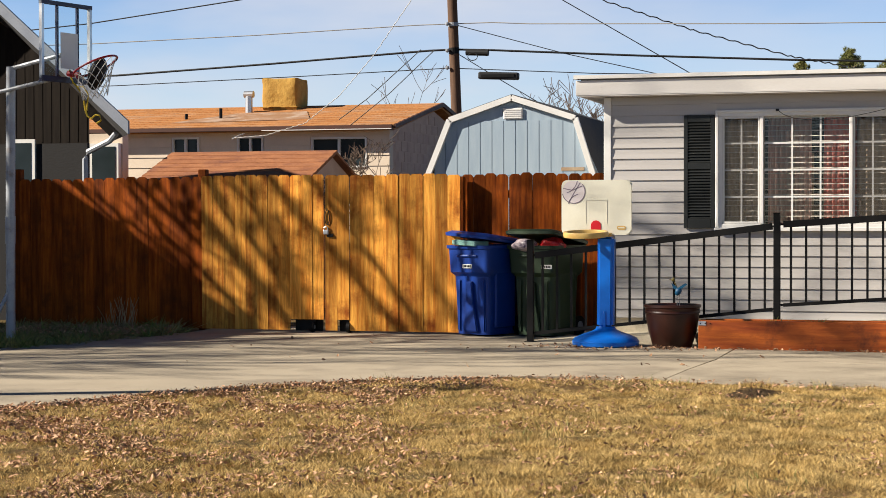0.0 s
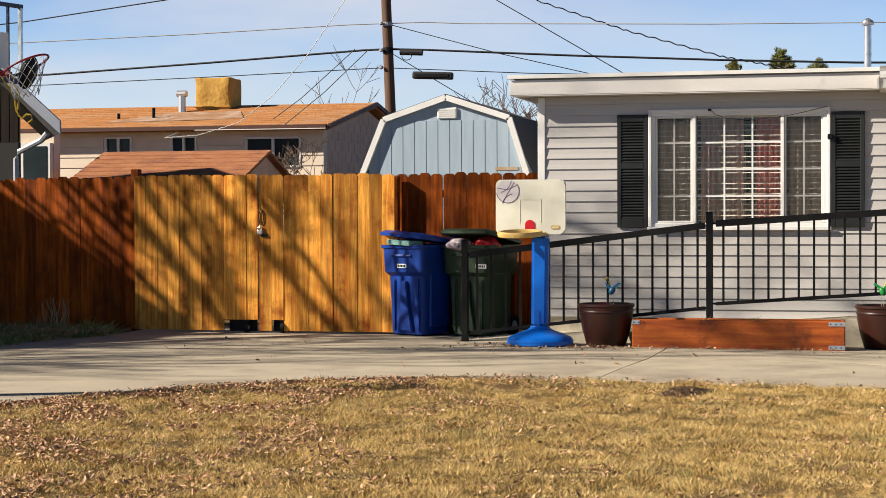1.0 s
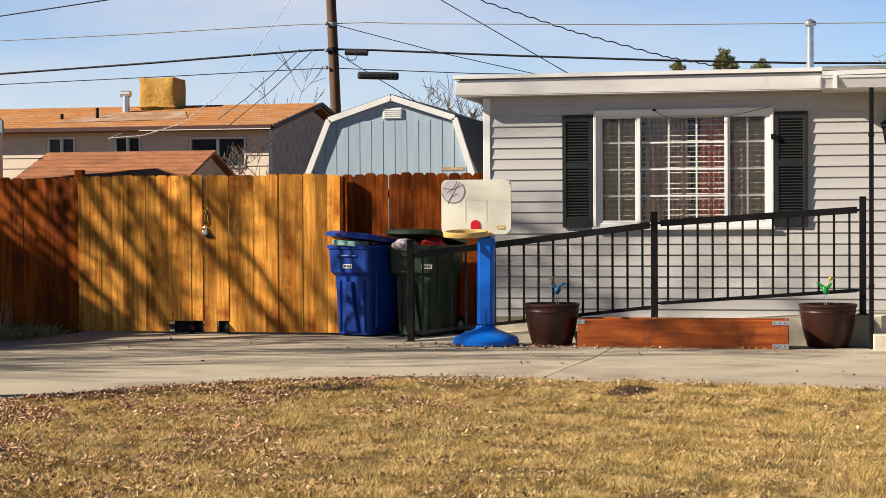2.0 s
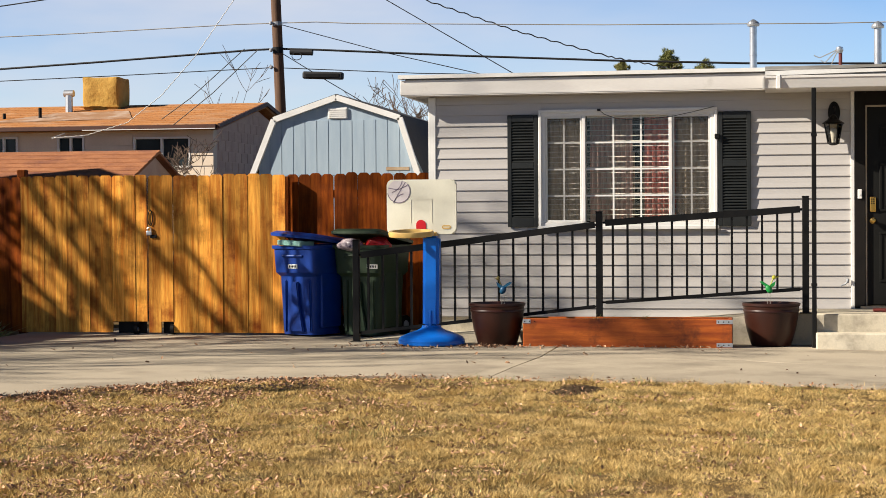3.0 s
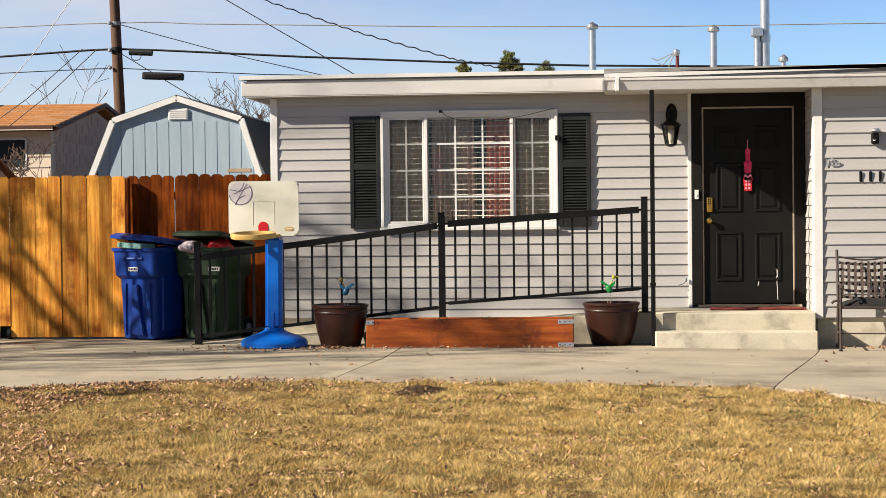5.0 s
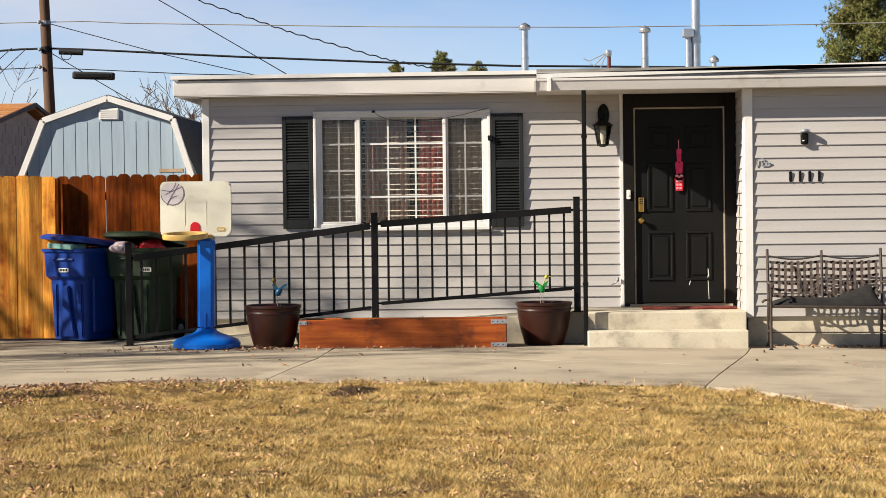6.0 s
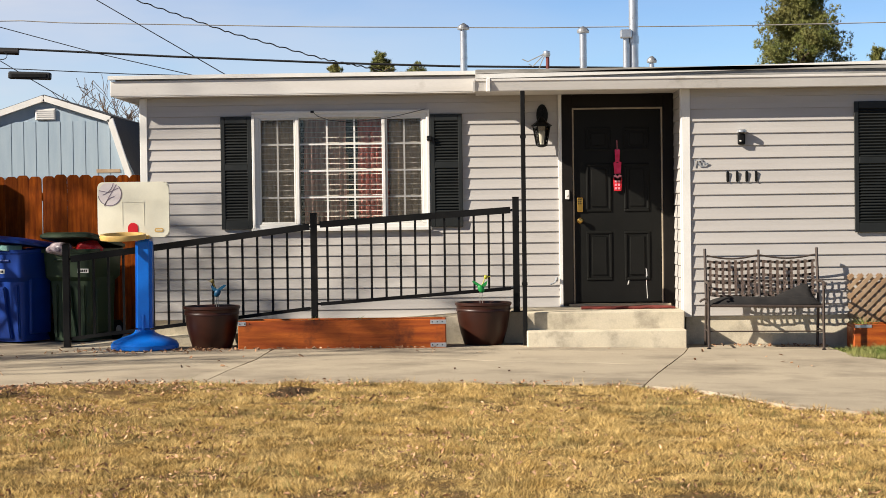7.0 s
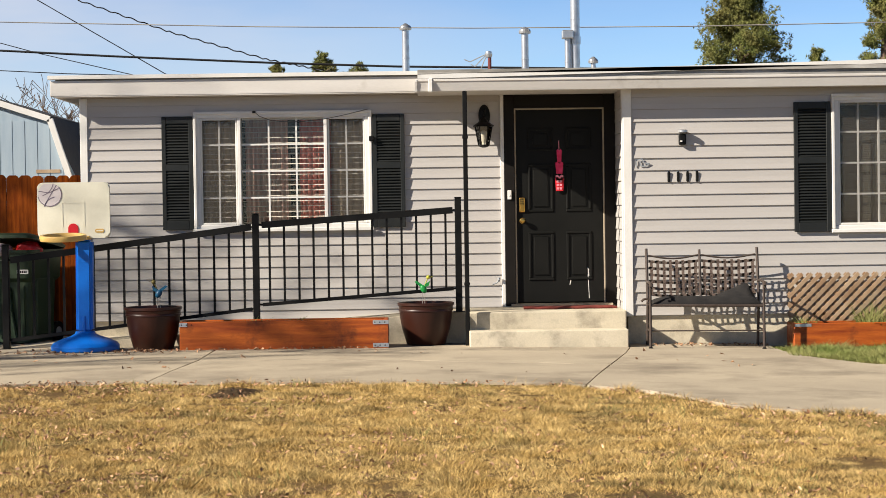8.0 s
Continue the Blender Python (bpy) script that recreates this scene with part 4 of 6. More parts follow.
# ---- toy basketball hoop ----
toy = thing("toy_basketball_hoop", "small toy basketball hoop with cream board and blue stand", "toy", (-3.36, 17.95, 0))
TX, TY = -3.375, 17.98
bm = lathe(B(), [(0.32, 0.0), (0.34, 0.012), (0.345, 0.05), (0.32, 0.085), (0.24, 0.12), (0.15, 0.15), (0.105, 0.175), (0.095, 0.20), (0.04, 0.205)], (TX, TY, 0.002), 40)
part("base", bm, M_TOYBLUE, toy, smooth=True)
bm = B()
bm2 = [(TX - 0.085, 0.19), (TX + 0.085, 0.19), (TX + 0.095, 1.13), (TX - 0.075, 1.13)]
prism(bm, bm2, (TY - 0.07, TY + 0.07), "y")
bmesh.ops.bevel(bm, geom=bm.edges[:], offset=0.03, segments=3, affect="EDGES")
part("column", bm, M_TOYBLUE, toy, smooth=True)
part("column_rib", box(B(), TX - 0.012, TX + 0.016, TY - 0.078, TY - 0.06, 0.19, 0.36, 0.008, 2), M_TOYBLUE, toy)
TB = 18.0


def rounded(x0, x1, z0, z1, r, n=6):
    pts = []
    for cx, cz, a0 in ((x1 - r, z1 - r, 0), (x0 + r, z1 - r, 90), (x0 + r, z0 + r, 180), (x1 - r, z0 + r, 270)):
        pts += [(cx + r * math.cos(radians(a0 + 90 * k / n)), cz + r * math.sin(radians(a0 + 90 * k / n))) for k in range(n + 1)]
    return pts


bm = prism(B(), rounded(-3.817, -3.092, 1.142, 1.704, 0.055), (TB - 0.115, TB - 0.078), "y")
bmesh.ops.bevel(bm, geom=[e for e in bm.edges if abs((e.verts[0].co - e.verts[1].co).y) < 1e-6 and e.verts[0].co.y < TB - 0.1], offset=0.010, segments=2, affect="EDGES")
board = part("backboard", bm, M_CREAM, toy, smooth=True)
M_INK = mat("grey_ink", (0.2, 0.16, 0.2), (0.16, 0.13, 0.17), 20, 0.6, bump=0)
M_INKFILL = mat("pale_ball_print", (0.62, 0.56, 0.55), (0.58, 0.52, 0.52), 20, 0.5, bump=0)
YB = TB - 0.1165
bc = (-3.69, 1.585, 0.118)


def arc(c, r, a0, a1, n=14):
    return [(c[0] + r * math.cos(radians(a0 + (a1 - a0) * k / n)), c[1] + r * math.sin(radians(a0 + (a1 - a0) * k / n))) for k in range(n + 1)]


def in_board(p):
    return -3.808 < p[0] and p[1] < 1.694


disc = [p if in_board(p) else (max(p[0], -3.806), min(p[1], 1.692)) for p in arc(bc[:2], bc[2], 0, 354, 40)]
part("ball_print", prism(B(), disc, (YB - 0.0005, YB + 0.002), "y"), M_INKFILL, board)
bm = B()
for line in (arc(bc[:2], bc[2], -170, 40, 24), [(-3.80, 1.62), (-3.70, 1.60), (-3.60, 1.645)], [(-3.74, 1.475), (-3.70, 1.55), (-3.62, 1.68)], arc((-3.62, 1.43), 0.13, 100, 165, 8), arc((-3.80, 1.72), 0.15, -75, -10, 8)):
    pts = [p for p in line if in_board(p)]
    for a, b in zip(pts, pts[1:]):
        bar(bm, (a[0], YB - 0.0015, a[1]), (b[0], YB - 0.0015, b[1]), 0.001, 0.008)
part("ball_line", bm, M_INK, board)
bm = B()
prism(bm, [(-3.51, 1.15), (-3.408, 1.15), *[(-3.459 + 0.051 * math.cos(radians(a)), 1.24 + 0.051 * math.sin(radians(a))) for a in range(0, 181, 15)]], (YB - 0.004, YB + 0.003), "y")
part("red_arch", bm, M_RED, board, "red arch over the rim")
bm = B()
for a, b in (((-3.565, 1.26), (-3.565, 1.50)), ((-3.565, 1.50), (-3.345, 1.50)), ((-3.345, 1.50), (-3.345, 1.26))):
    bar(bm, (a[0], YB, a[1]), (b[0], YB, b[1]), 0.003, 0.007)
part("target_square", bm, M_CREAM, board)
part("maker_plate", prism(B(), rounded(-3.24, -3.15, 1.195, 1.235, 0.018), (YB - 0.003, YB + 0.002), "y"), M_TAN, board)
part("maker_bar", box(B(), -3.227, -3.163, YB - 0.0042, YB - 0.0031, 1.21, 1.22), M_CREAM, board)
bm = B()
R0 = []
for k in range(40):
    a = 2 * math.pi * k / 40
    ring = []
    for r, h in ((0.195, -0.028), (0.225, -0.028), (0.232, 0.0), (0.225, 0.024), (0.195, 0.024), (0.188, 0.0)):
        ring.append(bm.verts.new((r * math.cos(a), r * math.sin(a), h)))
    R0.append(ring)
for k in range(40):
    for j in range(6):
        bm.faces.new((R0[k][j], R0[k][(j + 1) % 6], R0[(k + 1) % 40][(j + 1) % 6], R0[(k + 1) % 40][j]))
bm.transform(Matrix.Translation((-3.515, TB - 0.36, 1.155)) @ Matrix.Rotation(radians(5), 4, "X"))
part("rim", bm, M_TAN, toy, smooth=True)
part("rim_mount", box(B(), -3.55, -3.29, TB - 0.17, TB - 0.03, 1.125, 1.165, 0.012, 2), M_TAN, toy)


# ---- wheeled bins ----
def section(bm, hx, hy, z, r, dy=0.0, n=4):
    pts = []
    for cx, cy, a0 in ((hx - r, hy - r, 0), (-hx + r, hy - r, 90), (-hx + r, -hy + r, 180), (hx - r, -hy + r, 270)):
        pts += [bm.verts.new((cx + r * math.cos(radians(a0 + 90 * k / n)), cy + dy + r * math.sin(radians(a0 + 90 * k / n)), z)) for k in range(n + 1)]
    return pts


def loft(bm, secs):
    for a, b in zip(secs, secs[1:]):
        for k in range(len(a)):
            bm.faces.new((a[k], a[(k + 1) % len(a)], b[(k + 1) % len(a)], b[k]))
    return bm


def wheeled_bin(material, label, m, lid_deg, lid_roll, plate):
    b = thing("wheeled_bin", label, "bin", (0, 0, 0), group="bins by the gate")
    bm = B()
    secs = [section(bm, 0.232, 0.245, 0.02, 0.06), section(bm, 0.246, 0.258, 0.40, 0.06), section(bm, 0.256, 0.268, 0.655, 0.06), section(bm, 0.272, 0.288, 0.675, 0.06),
            section(bm, 0.287, 0.314, 0.70, 0.06), section(bm, 0.297, 0.327, 0.955, 0.055), section(bm, 0.315, 0.345, 0.96, 0.06), section(bm, 0.318, 0.348, 0.995, 0.06), section(bm, 0.30, 0.33, 0.996, 0.05), section(bm, 0.27, 0.30, 0.90, 0.05)]
    loft(bm, secs)
    bm.faces.new(secs[0][::-1])
    bm.faces.new(secs[-1])
    part("body", bm, material, b, smooth=True)
    part("grab_bar", box(B(), -0.15, 0.15, -0.342, -0.29, 0.865, 0.895, 0.013, 2), material, b)
    # a central leg that widens to the foot, between two shallow pads
    for outline, d in (([(-0.035, 0.60), (0.045, 0.60), (0.055, 0.36), (0.115, 0.05), (-0.095, 0.05), (-0.045, 0.36)], 0.045), ([(-0.205, 0.62), (-0.13, 0.62), (-0.15, 0.05), (-0.20, 0.05)], 0.02),
                       ([(0.14, 0.62), (0.215, 0.62), (0.205, 0.05), (0.16, 0.05)], 0.02)):
        bm = prism(B(), outline, (-d, 0.03), "y")
        for v in bm.verts:
            v.co.y -= 0.241 + 0.042 * (v.co.z - 0.02)
        bmesh.ops.bevel(bm, geom=[e for e in bm.edges], offset=0.012, segments=2, affect="EDGES")
        part("moulded_panel", bm, material, b, smooth=True)
    for s in (-1, 1):
        part("side_rib", box(B(), s * 0.262 - 0.02, s * 0.262 + 0.02, -0.16, 0.16, 0.10, 0.70, 0.015, 2), material, b)
        w = part("wheel", tube(B(), [(s * 0.20, 0.27, 0.11), (s * 0.26, 0.27, 0.11)], 0.108, 20), M_IRON, b, "black rubber wheel")
        part("hub", tube(B(), [(s * 0.195, 0.27, 0.11), (s * 0.266, 0.27, 0.11)], 0.05, 14), M_POLEGREY, w)
    part("axle", tube(B(), [(-0.2, 0.27, 0.11), (0.2, 0.27, 0.11)], 0.012, 8), M_STEEL, b)
    part("handle", tube(B(), [(-0.24, 0.33, 0.97), (-0.24, 0.40, 0.99), (0.24, 0.40, 0.99), (0.24, 0.33, 0.97)], 0.016, 8), material, b)
    bm = B()
    secs = [section(bm, 0.325, 0.36, 0.0, 0.06), section(bm, 0.33, 0.365, 0.03, 0.06), section(bm, 0.29, 0.32, 0.06, 0.06), section(bm, 0.24, 0.27, 0.068, 0.06)]
    loft(bm, secs)
    bm.faces.new(secs[0][::-1])
    bm.faces.new(secs[-1])
    bm.transform(Matrix.Translation((0, 0.345, 1.0)) @ Matrix.Rotation(radians(-lid_deg), 4, "X") @ Matrix.Rotation(radians(lid_roll), 4, "Y") @ Matrix.Translation((0, -0.345, 0)))
    lid = part("lid", bm, material, b, "raised lid", smooth=True)
    lx = plate
    p = part("label_plate", box(B(), lx - 0.07, lx + 0.07, -0.3235, -0.3195, 0.745, 0.79, 0.003), M_TRIM, b, "white sticker with unreadable marks")
    bm = B()
    for k in range(5):
        box(bm, lx - 0.052 + 0.022 * k, lx - 0.036 + 0.022 * k, -0.325, -0.3236, 0.755, 0.78)
    part("mark", bm, M_IRON, p)
    b.matrix_basis = m @ Matrix.Scale(1.018, 4)
    return b


wheeled_bin(M_BLUE, "blue recycling bin with its lid propped open", pose(-4.99, 19.35, 0.0, 0, 0, -27), 7, 4, 0.0)
wheeled_bin(M_GREEN, "dark green rubbish bin with its lid propped open", pose(-4.30, 19.35, 0.0, 0, 0, -22), 10, 0, 0.22)
crate = thing("cardboard_box", "pale green carton jammed under the blue lid", "box", (-5.12, 19.12, 1.012))
bm = box(B(), -0.17, 0.17, -0.12, 0.12, 0.0, 0.055, 0.006)
part("carton", bm, mat("pale_green_card", (0.3, 0.5, 0.42), (0.22, 0.42, 0.36), 10, 0.8, bump=0.1), None)
o = bpy.data.objects["carton"]
o.parent = crate
crate.rotation_euler = (0, 0.05, radians(-27))


def sack(x, y, z, r, m, label, seed):
    s = thing("rubbish_sack", label, "sack", (x, y, z))
    bm = B()
    bmesh.ops.create_icosphere(bm, subdivisions=3, radius=r)
    for v in bm.verts:
        v.co *= 1 + 0.28 * noise.noise(v.co * 9 + Vector((seed, 0, 0)))
        v.co.z *= 0.55
    bm.transform(Matrix.Translation((x, y, z)))
    part("bag", bm, m, s)


M_SACK = mat("patterned_sack", (0.5, 0.42, 0.42), (0.06, 0.04, 0.07), 22, 0.35, bump=0.5, grain=40, vary=0.3)
M_SACKR = mat("red_sack", (0.5, 0.02, 0.02), (0.3, 0.01, 0.012), 14, 0.3, bump=0.5, grain=30, vary=0.3)
sack(-4.50, 19.13, 1.02, 0.14, M_SACK, "grey and purple patterned rubbish sack in the green bin", 2)
sack(-4.19, 19.17, 1.02, 0.15, M_SACKR, "shiny red rubbish sack in the green bin", 7)

# ---- fences and gate ----


def board_mesh(name, w, h, t, ear, m):
    bm = prism(B(), [(-w / 2, 0), (w / 2, 0), (w / 2, h - ear), (w / 2 - ear * 0.55, h - ear * 0.3), (w / 2 - ear, h), (-w / 2 + ear, h), (-w / 2 + ear * 0.55, h - ear * 0.3), (-w / 2, h - ear)], (-t / 2, t / 2), "y")
    return mesh_of(name, bm, m)


def fence_run(owner, me, x0, x1, y, z0, pitch, jitter, slope=0.0):
    n = round((x1 - x0) / pitch)
    for k in range(n):
        x = x0 + (x1 - x0) * (k + 0.5) / n
        piece("fence_board", me, owner, (x, y + random.uniform(-0.004, 0.004), z0 + slope * (x - x0)), (0, random.uniform(-0.004, 0.004), 0), ((x1 - x0) / n / pitch, 1, 1 + random.uniform(-jitter, jitter)))


red_board = board_mesh("fence_board", 0.1424, 1.81, 0.018, 0.035, M_REDWOOD)
gold_board = board_mesh("fence_board", 0.1418, 1.79, 0.018, 0.022, M_GATEWOOD)
fl = thing("fence", "dark red-stained board fence beside the gate", "fence", (-9.7, 19.6, 0))
fence_run(fl, red_board, -10.98, -8.55, 19.6, -0.01, 0.143, 0.006, 0.008)
for z in (0.35, 1.05, 1.55):
    part("back_rail", box(B(), -11.0, -8.5, 19.615, 19.655, z, z + 0.09), M_REDWOOD, fl)
for x, z in ((-8.59, 1.905), (-11.06, 1.93)):
    part("post", box(B(), x - 0.05, x + 0.05, 19.66, 19.76, -0.02, z, 0.008), M_REDWOOD, fl)
fr_ = thing("fence", "red-stained dog-eared board fence behind the bins", "fence", (-4.5, 20.05, 0))
fence_run(fr_, red_board, -5.47, -3.63, 20.05, 0.022, 0.143, 0.008)
for z in (0.35, 1.05, 1.55):
    part("back_rail", box(B(), -5.45, -3.64, 20.065, 20.105, z, z + 0.09), M_REDWOOD, fr_)
part("post", box(B(), -5.50, -5.41, 19.90, 20.0, 0, 1.8, 0.006), M_REDWOOD, fr_)

GY = 19.3
short = board_mesh("fence_board", 0.140, 1.79 - 0.125, 0.018, 0.022, M_GATEWOOD)
for side, gx0, gx1 in (("left", -8.43, -6.915), ("right", -6.895, -5.285)):
    g = thing("gate_leaf", "honey-coloured cedar board gate leaf standing closed", "gate", ((gx0 + gx1) / 2, GY, 0), group="double drive gate")
    n = round((gx1 - gx0) / 0.1435)
    for k in range(n):
        x = gx0 + (gx1 - gx0) * (k + 0.5) / n
        cut = -7.28 < x < -6.98 or -6.74 < x < -6.53
        piece("fence_board", short if cut else gold_board, g, (x, GY + random.uniform(-0.004, 0.004), 0.15 if cut else 0.025), (0, random.uniform(-0.003, 0.003), 0), ((gx1 - gx0) / n / 0.1425, 1, 1 + random.uniform(-0.005, 0.005)))
    for z in (0.3, 0.95, 1.5):
        part("back_rail", box(B(), gx0 + 0.01, gx1 - 0.01, GY + 0.018, GY + 0.058, z, z + 0.09), M_GATEWOOD, g)
    wx = -7.06 if side == "left" else -6.62
    hx0, hx1 = (-7.30, -6.96) if side == "left" else (-6.76, -6.51)
    # black sheet added behind the cut boards, in place of shade under the gate
    part("wheel_housing", box(B(), hx0, hx1, GY + 0.095, GY + 0.11, 0.012, 0.17, 0.003), M_IRON, g, "added black sheet standing for the shade behind the wheel")
    w = part("gate_wheel", tube(B(), [(wx - 0.02, GY + 0.02, 0.062), (wx + 0.02, GY + 0.02, 0.062)], 0.06, 18), M_IRON, g, "black rubber gate wheel")
    part("wheel_hub", tube(B(), [(wx - 0.026, GY + 0.02, 0.062), (wx + 0.026, GY + 0.02, 0.062)], 0.025, 12), M_STEEL, w)
    part("wheel_fork", box(B(), wx - 0.03, wx + 0.03, GY + 0.012, GY + 0.03, 0.11, 0.19), M_IRON, g)
lt = thing("gate_latch", "steel padlock and wire loop on the gate", "latch", (-6.863, GY - 0.01, 1.1))
bm = box(B(), -6.91, -6.845, GY - 0.045, GY - 0.0145, 1.13, 1.185, 0.012, 2)
part("padlock", bm, M_STEEL, lt)
part("shackle", tube(B(), [(-6.9, GY - 0.03, 1.18), (-6.9, GY - 0.03, 1.21), (-6.878, GY - 0.03, 1.225), (-6.857, GY - 0.03, 1.21), (-6.857, GY - 0.03, 1.18)], 0.007, 8), M_STEEL, lt)
part("hasp", box(B(), -6.87, -6.79, GY - 0.03, GY - 0.0145, 1.10, 1.135, 0.006), M_IRON, lt)
part("wire_loop", tube(B(), [(-6.905 + 0.055 * (0.5 + 0.5 * math.cos(a)) + 0.012, GY - 0.022, 1.33 + 0.085 * math.sin(a)) for a in [2 * math.pi * k / 16 for k in range(17)]], 0.006, 6), M_IRON, lt)
bm = B()
for k in range(13):
    tube(bm, [(-6.905 + 0.008 * (k % 2), GY - 0.02, 1.43 + 0.028 * k), (-6.905 + 0.008 * ((k + 1) % 2), GY - 0.024, 1.452 + 0.028 * k)], 0.006, 5)
part("chain", bm, M_IRON, lt)

# ---- bench ----
M_STRAP = mat("woven_bench_strap", (0.20, 0.148, 0.122), (0.25, 0.185, 0.15), 12, 0.5, bump=0.1, vary=0.15)
M_BENCH = mat("bronze_bench_metal", (0.055, 0.041, 0.034), (0.08, 0.06, 0.05), 12, 0.45, metal=0.2, bump=0.1, vary=0.15)
M_CUSH = mat("charcoal_cushion", (0.012, 0.011, 0.011), (0.02, 0.018, 0.017), 10, 0.9, bump=0.4, grain=120)
bench = thing("garden_bench", "bronze metal garden bench with woven strap back", "bench", (2.9, 17.9, -0.05))
BX0, BX1, BF, BK = 2.345, 3.49, 17.78, 18.24


def bench_z(x):
    return gz(x) - 0.004


for x in (BX0, BX1):
    part("back_leg", tube(B(), [(x + 0.012, BK + 0.06, bench_z(x)), (x + 0.012, BK - 0.02, 0.40), (x + 0.012, BK + 0.02, 0.70), (x + 0.012, BK + 0.06, 0.945)], 0.015, 8), M_BENCH, bench)
    part("front_leg", tube(B(), [(x - 0.02, BF, bench_z(x)), (x - 0.02, BF, 0.30), (x - 0.02, BF - 0.005, 0.60)], 0.014, 8), M_BENCH, bench)
    part("arm", tube(B(), [(x - 0.02, BF - 0.05, 0.545), (x - 0.02, BF - 0.07, 0.575), (x - 0.02, BF - 0.03, 0.605), (x - 0.01, BF + 0.2, 0.615), (x + 0.01, BK, 0.60)], 0.014, 8), M_BENCH, bench, smooth=True)
    part("foot", lathe(B(), [(0.022, 0), (0.022, 0.012), (0.012, 0.02)], (x - 0.02, BF, bench_z(x)), 10), M_IRON, bench)
    part("side_bar", tube(B(), [(x - 0.018, BF, 0.12), (x + 0.01, BK + 0.03, 0.12)], 0.009, 6), M_BENCH, bench)
part("arm_scroll", tube(B(), [(BX0 - 0.11, BF, 0.425), (BX0 - 0.09, BF, 0.445), (BX0 - 0.05, BF, 0.455), (BX0 - 0.02, BF, 0.44)], 0.012, 8), M_BENCH, bench)
part("centre_post", tube(B(), [(2.905, BK - 0.015, 0.40), (2.905, BK + 0.02, 0.70), (2.905, BK + 0.055, 0.93)], 0.013, 8), M_BENCH, bench)
part("seat_front_rail", tube(B(), [(BX0 - 0.02, BF + 0.005, 0.385), (BX1 - 0.02, BF + 0.005, 0.365)], 0.014, 8), M_BENCH, bench)
part("seat_back_rail", tube(B(), [(BX0, BK - 0.02, 0.39), (BX1, BK - 0.02, 0.375)], 0.013, 8), M_BENCH, bench)
part("stretcher", tube(B(), [(BX0 - 0.02, BF + 0.01, 0.128), (BX1 - 0.02, BF + 0.01, 0.118)], 0.008, 6), M_BENCH, bench)
for x0, x1 in ((BX0 + 0.03, 2.89), (2.92, BX1 - 0.01)):
    part("crest_rail", tube(B(), [(x0 + (x1 - x0) * k / 8, BK + 0.045, 0.875 - 0.035 * math.sin(math.pi * k / 8)) for k in range(9)], 0.010, 6), M_BENCH, bench)

    def back_y(z):
        return BK - 0.005 + (z - 0.4) * 0.085
    n = 8
    for k in range(n):
        x = x0 + 0.03 + (x1 - x0 - 0.06) * k / (n - 1)
        bm = B()
        prev = None
        for j in range(13):
            z = 0.465 + 0.36 * j / 12
            y = back_y(z) + 0.0022 * (1 if (j // 2 + k) % 2 else -1)
            row = [bm.verts.new((x - 0.0145, y, z)), bm.verts.new((x + 0.0145, y, z))]
            if prev:
                bm.faces.new((prev[0], prev[1], row[1], row[0]))
            prev = row
        bmesh.ops.solidify(bm, geom=bm.faces[:], thickness=0.002)
        part("strap", bm, M_STRAP, bench)
    for j in range(6):
        z = 0.475 + 0.34 * j / 5
        bm = B()
        prev = None
        for k in range(17):
            x = x0 + (x1 - x0) * k / 16
            sagz = z - 0.02 * math.sin(math.pi * k / 16)
            y = back_y(z) + 0.0022 * (1 if (k // 2 + j) % 2 else -1)
            row = [bm.verts.new((x, y, sagz - 0.0135)), bm.verts.new((x, y, sagz + 0.0135))]
            if prev:
                bm.faces.new((prev[0], prev[1], row[1], row[0]))
            prev = row
        bmesh.ops.solidify(bm, geom=bm.faces[:], thickness=0.002)
        part("strap", bm, M_STRAP, bench)
for k in range(14):
    x = BX0 + 0.04 + (BX1 - BX0 - 0.08) * k / 13
    part("seat_strap", box(B(), x - 0.017, x + 0.017, BF, BK, 0.372, 0.376), M_BENCH, bench)
for j in range(6):
    y = BF + 0.06 + 0.065 * j
    part("seat_strap", box(B(), BX0, BX1, y - 0.017, y + 0.017, 0.3765, 0.380), M_BENCH, bench)
cu = thing("seat_cushion", "thin charcoal seat pad sagging on the bench", "cushion", (2.9, 17.88, 0.38))
bm = B()
bmesh.ops.create_grid(bm, x_segments=40, y_segments=12, size=0.5)
bm.transform(Matrix.Translation((2.905, 18.0, 0.385)) @ Matrix.Diagonal((1.09, 0.40, 1, 1)))
ret = bmesh.ops.extrude_face_region(bm, geom=bm.faces[:])
for v in [e for e in ret["geom"] if isinstance(e, bmesh.types.BMVert)]:
    u, w = (v.co.x - 2.36) / 1.09, (v.co.y - 17.80) / 0.40
    v.co.z += 0.012 + 0.065 * max(0, min(1, 9 * u * (1 - u))) ** 0.5 * max(0, min(1, 6 * w * (1 - w))) ** 0.5 + 0.01 * noise.noise(v.co * 7)
    if u > 0.62 and w > 0.35:
        v.co.z += 0.14 * min(1, (u - 0.62) / 0.3) * min(1, (w - 0.35) / 0.4) * max(0.0, 1 - max(0, u - 0.92) / 0.08)
part("pad", bm, M_CUSH, cu, smooth=True)

# ---- lattice and raised bed ----
lat = thing("lattice_panel", "weathered cedar lattice panel against the wing", "lattice", (4.6, 18.38, 0.1))


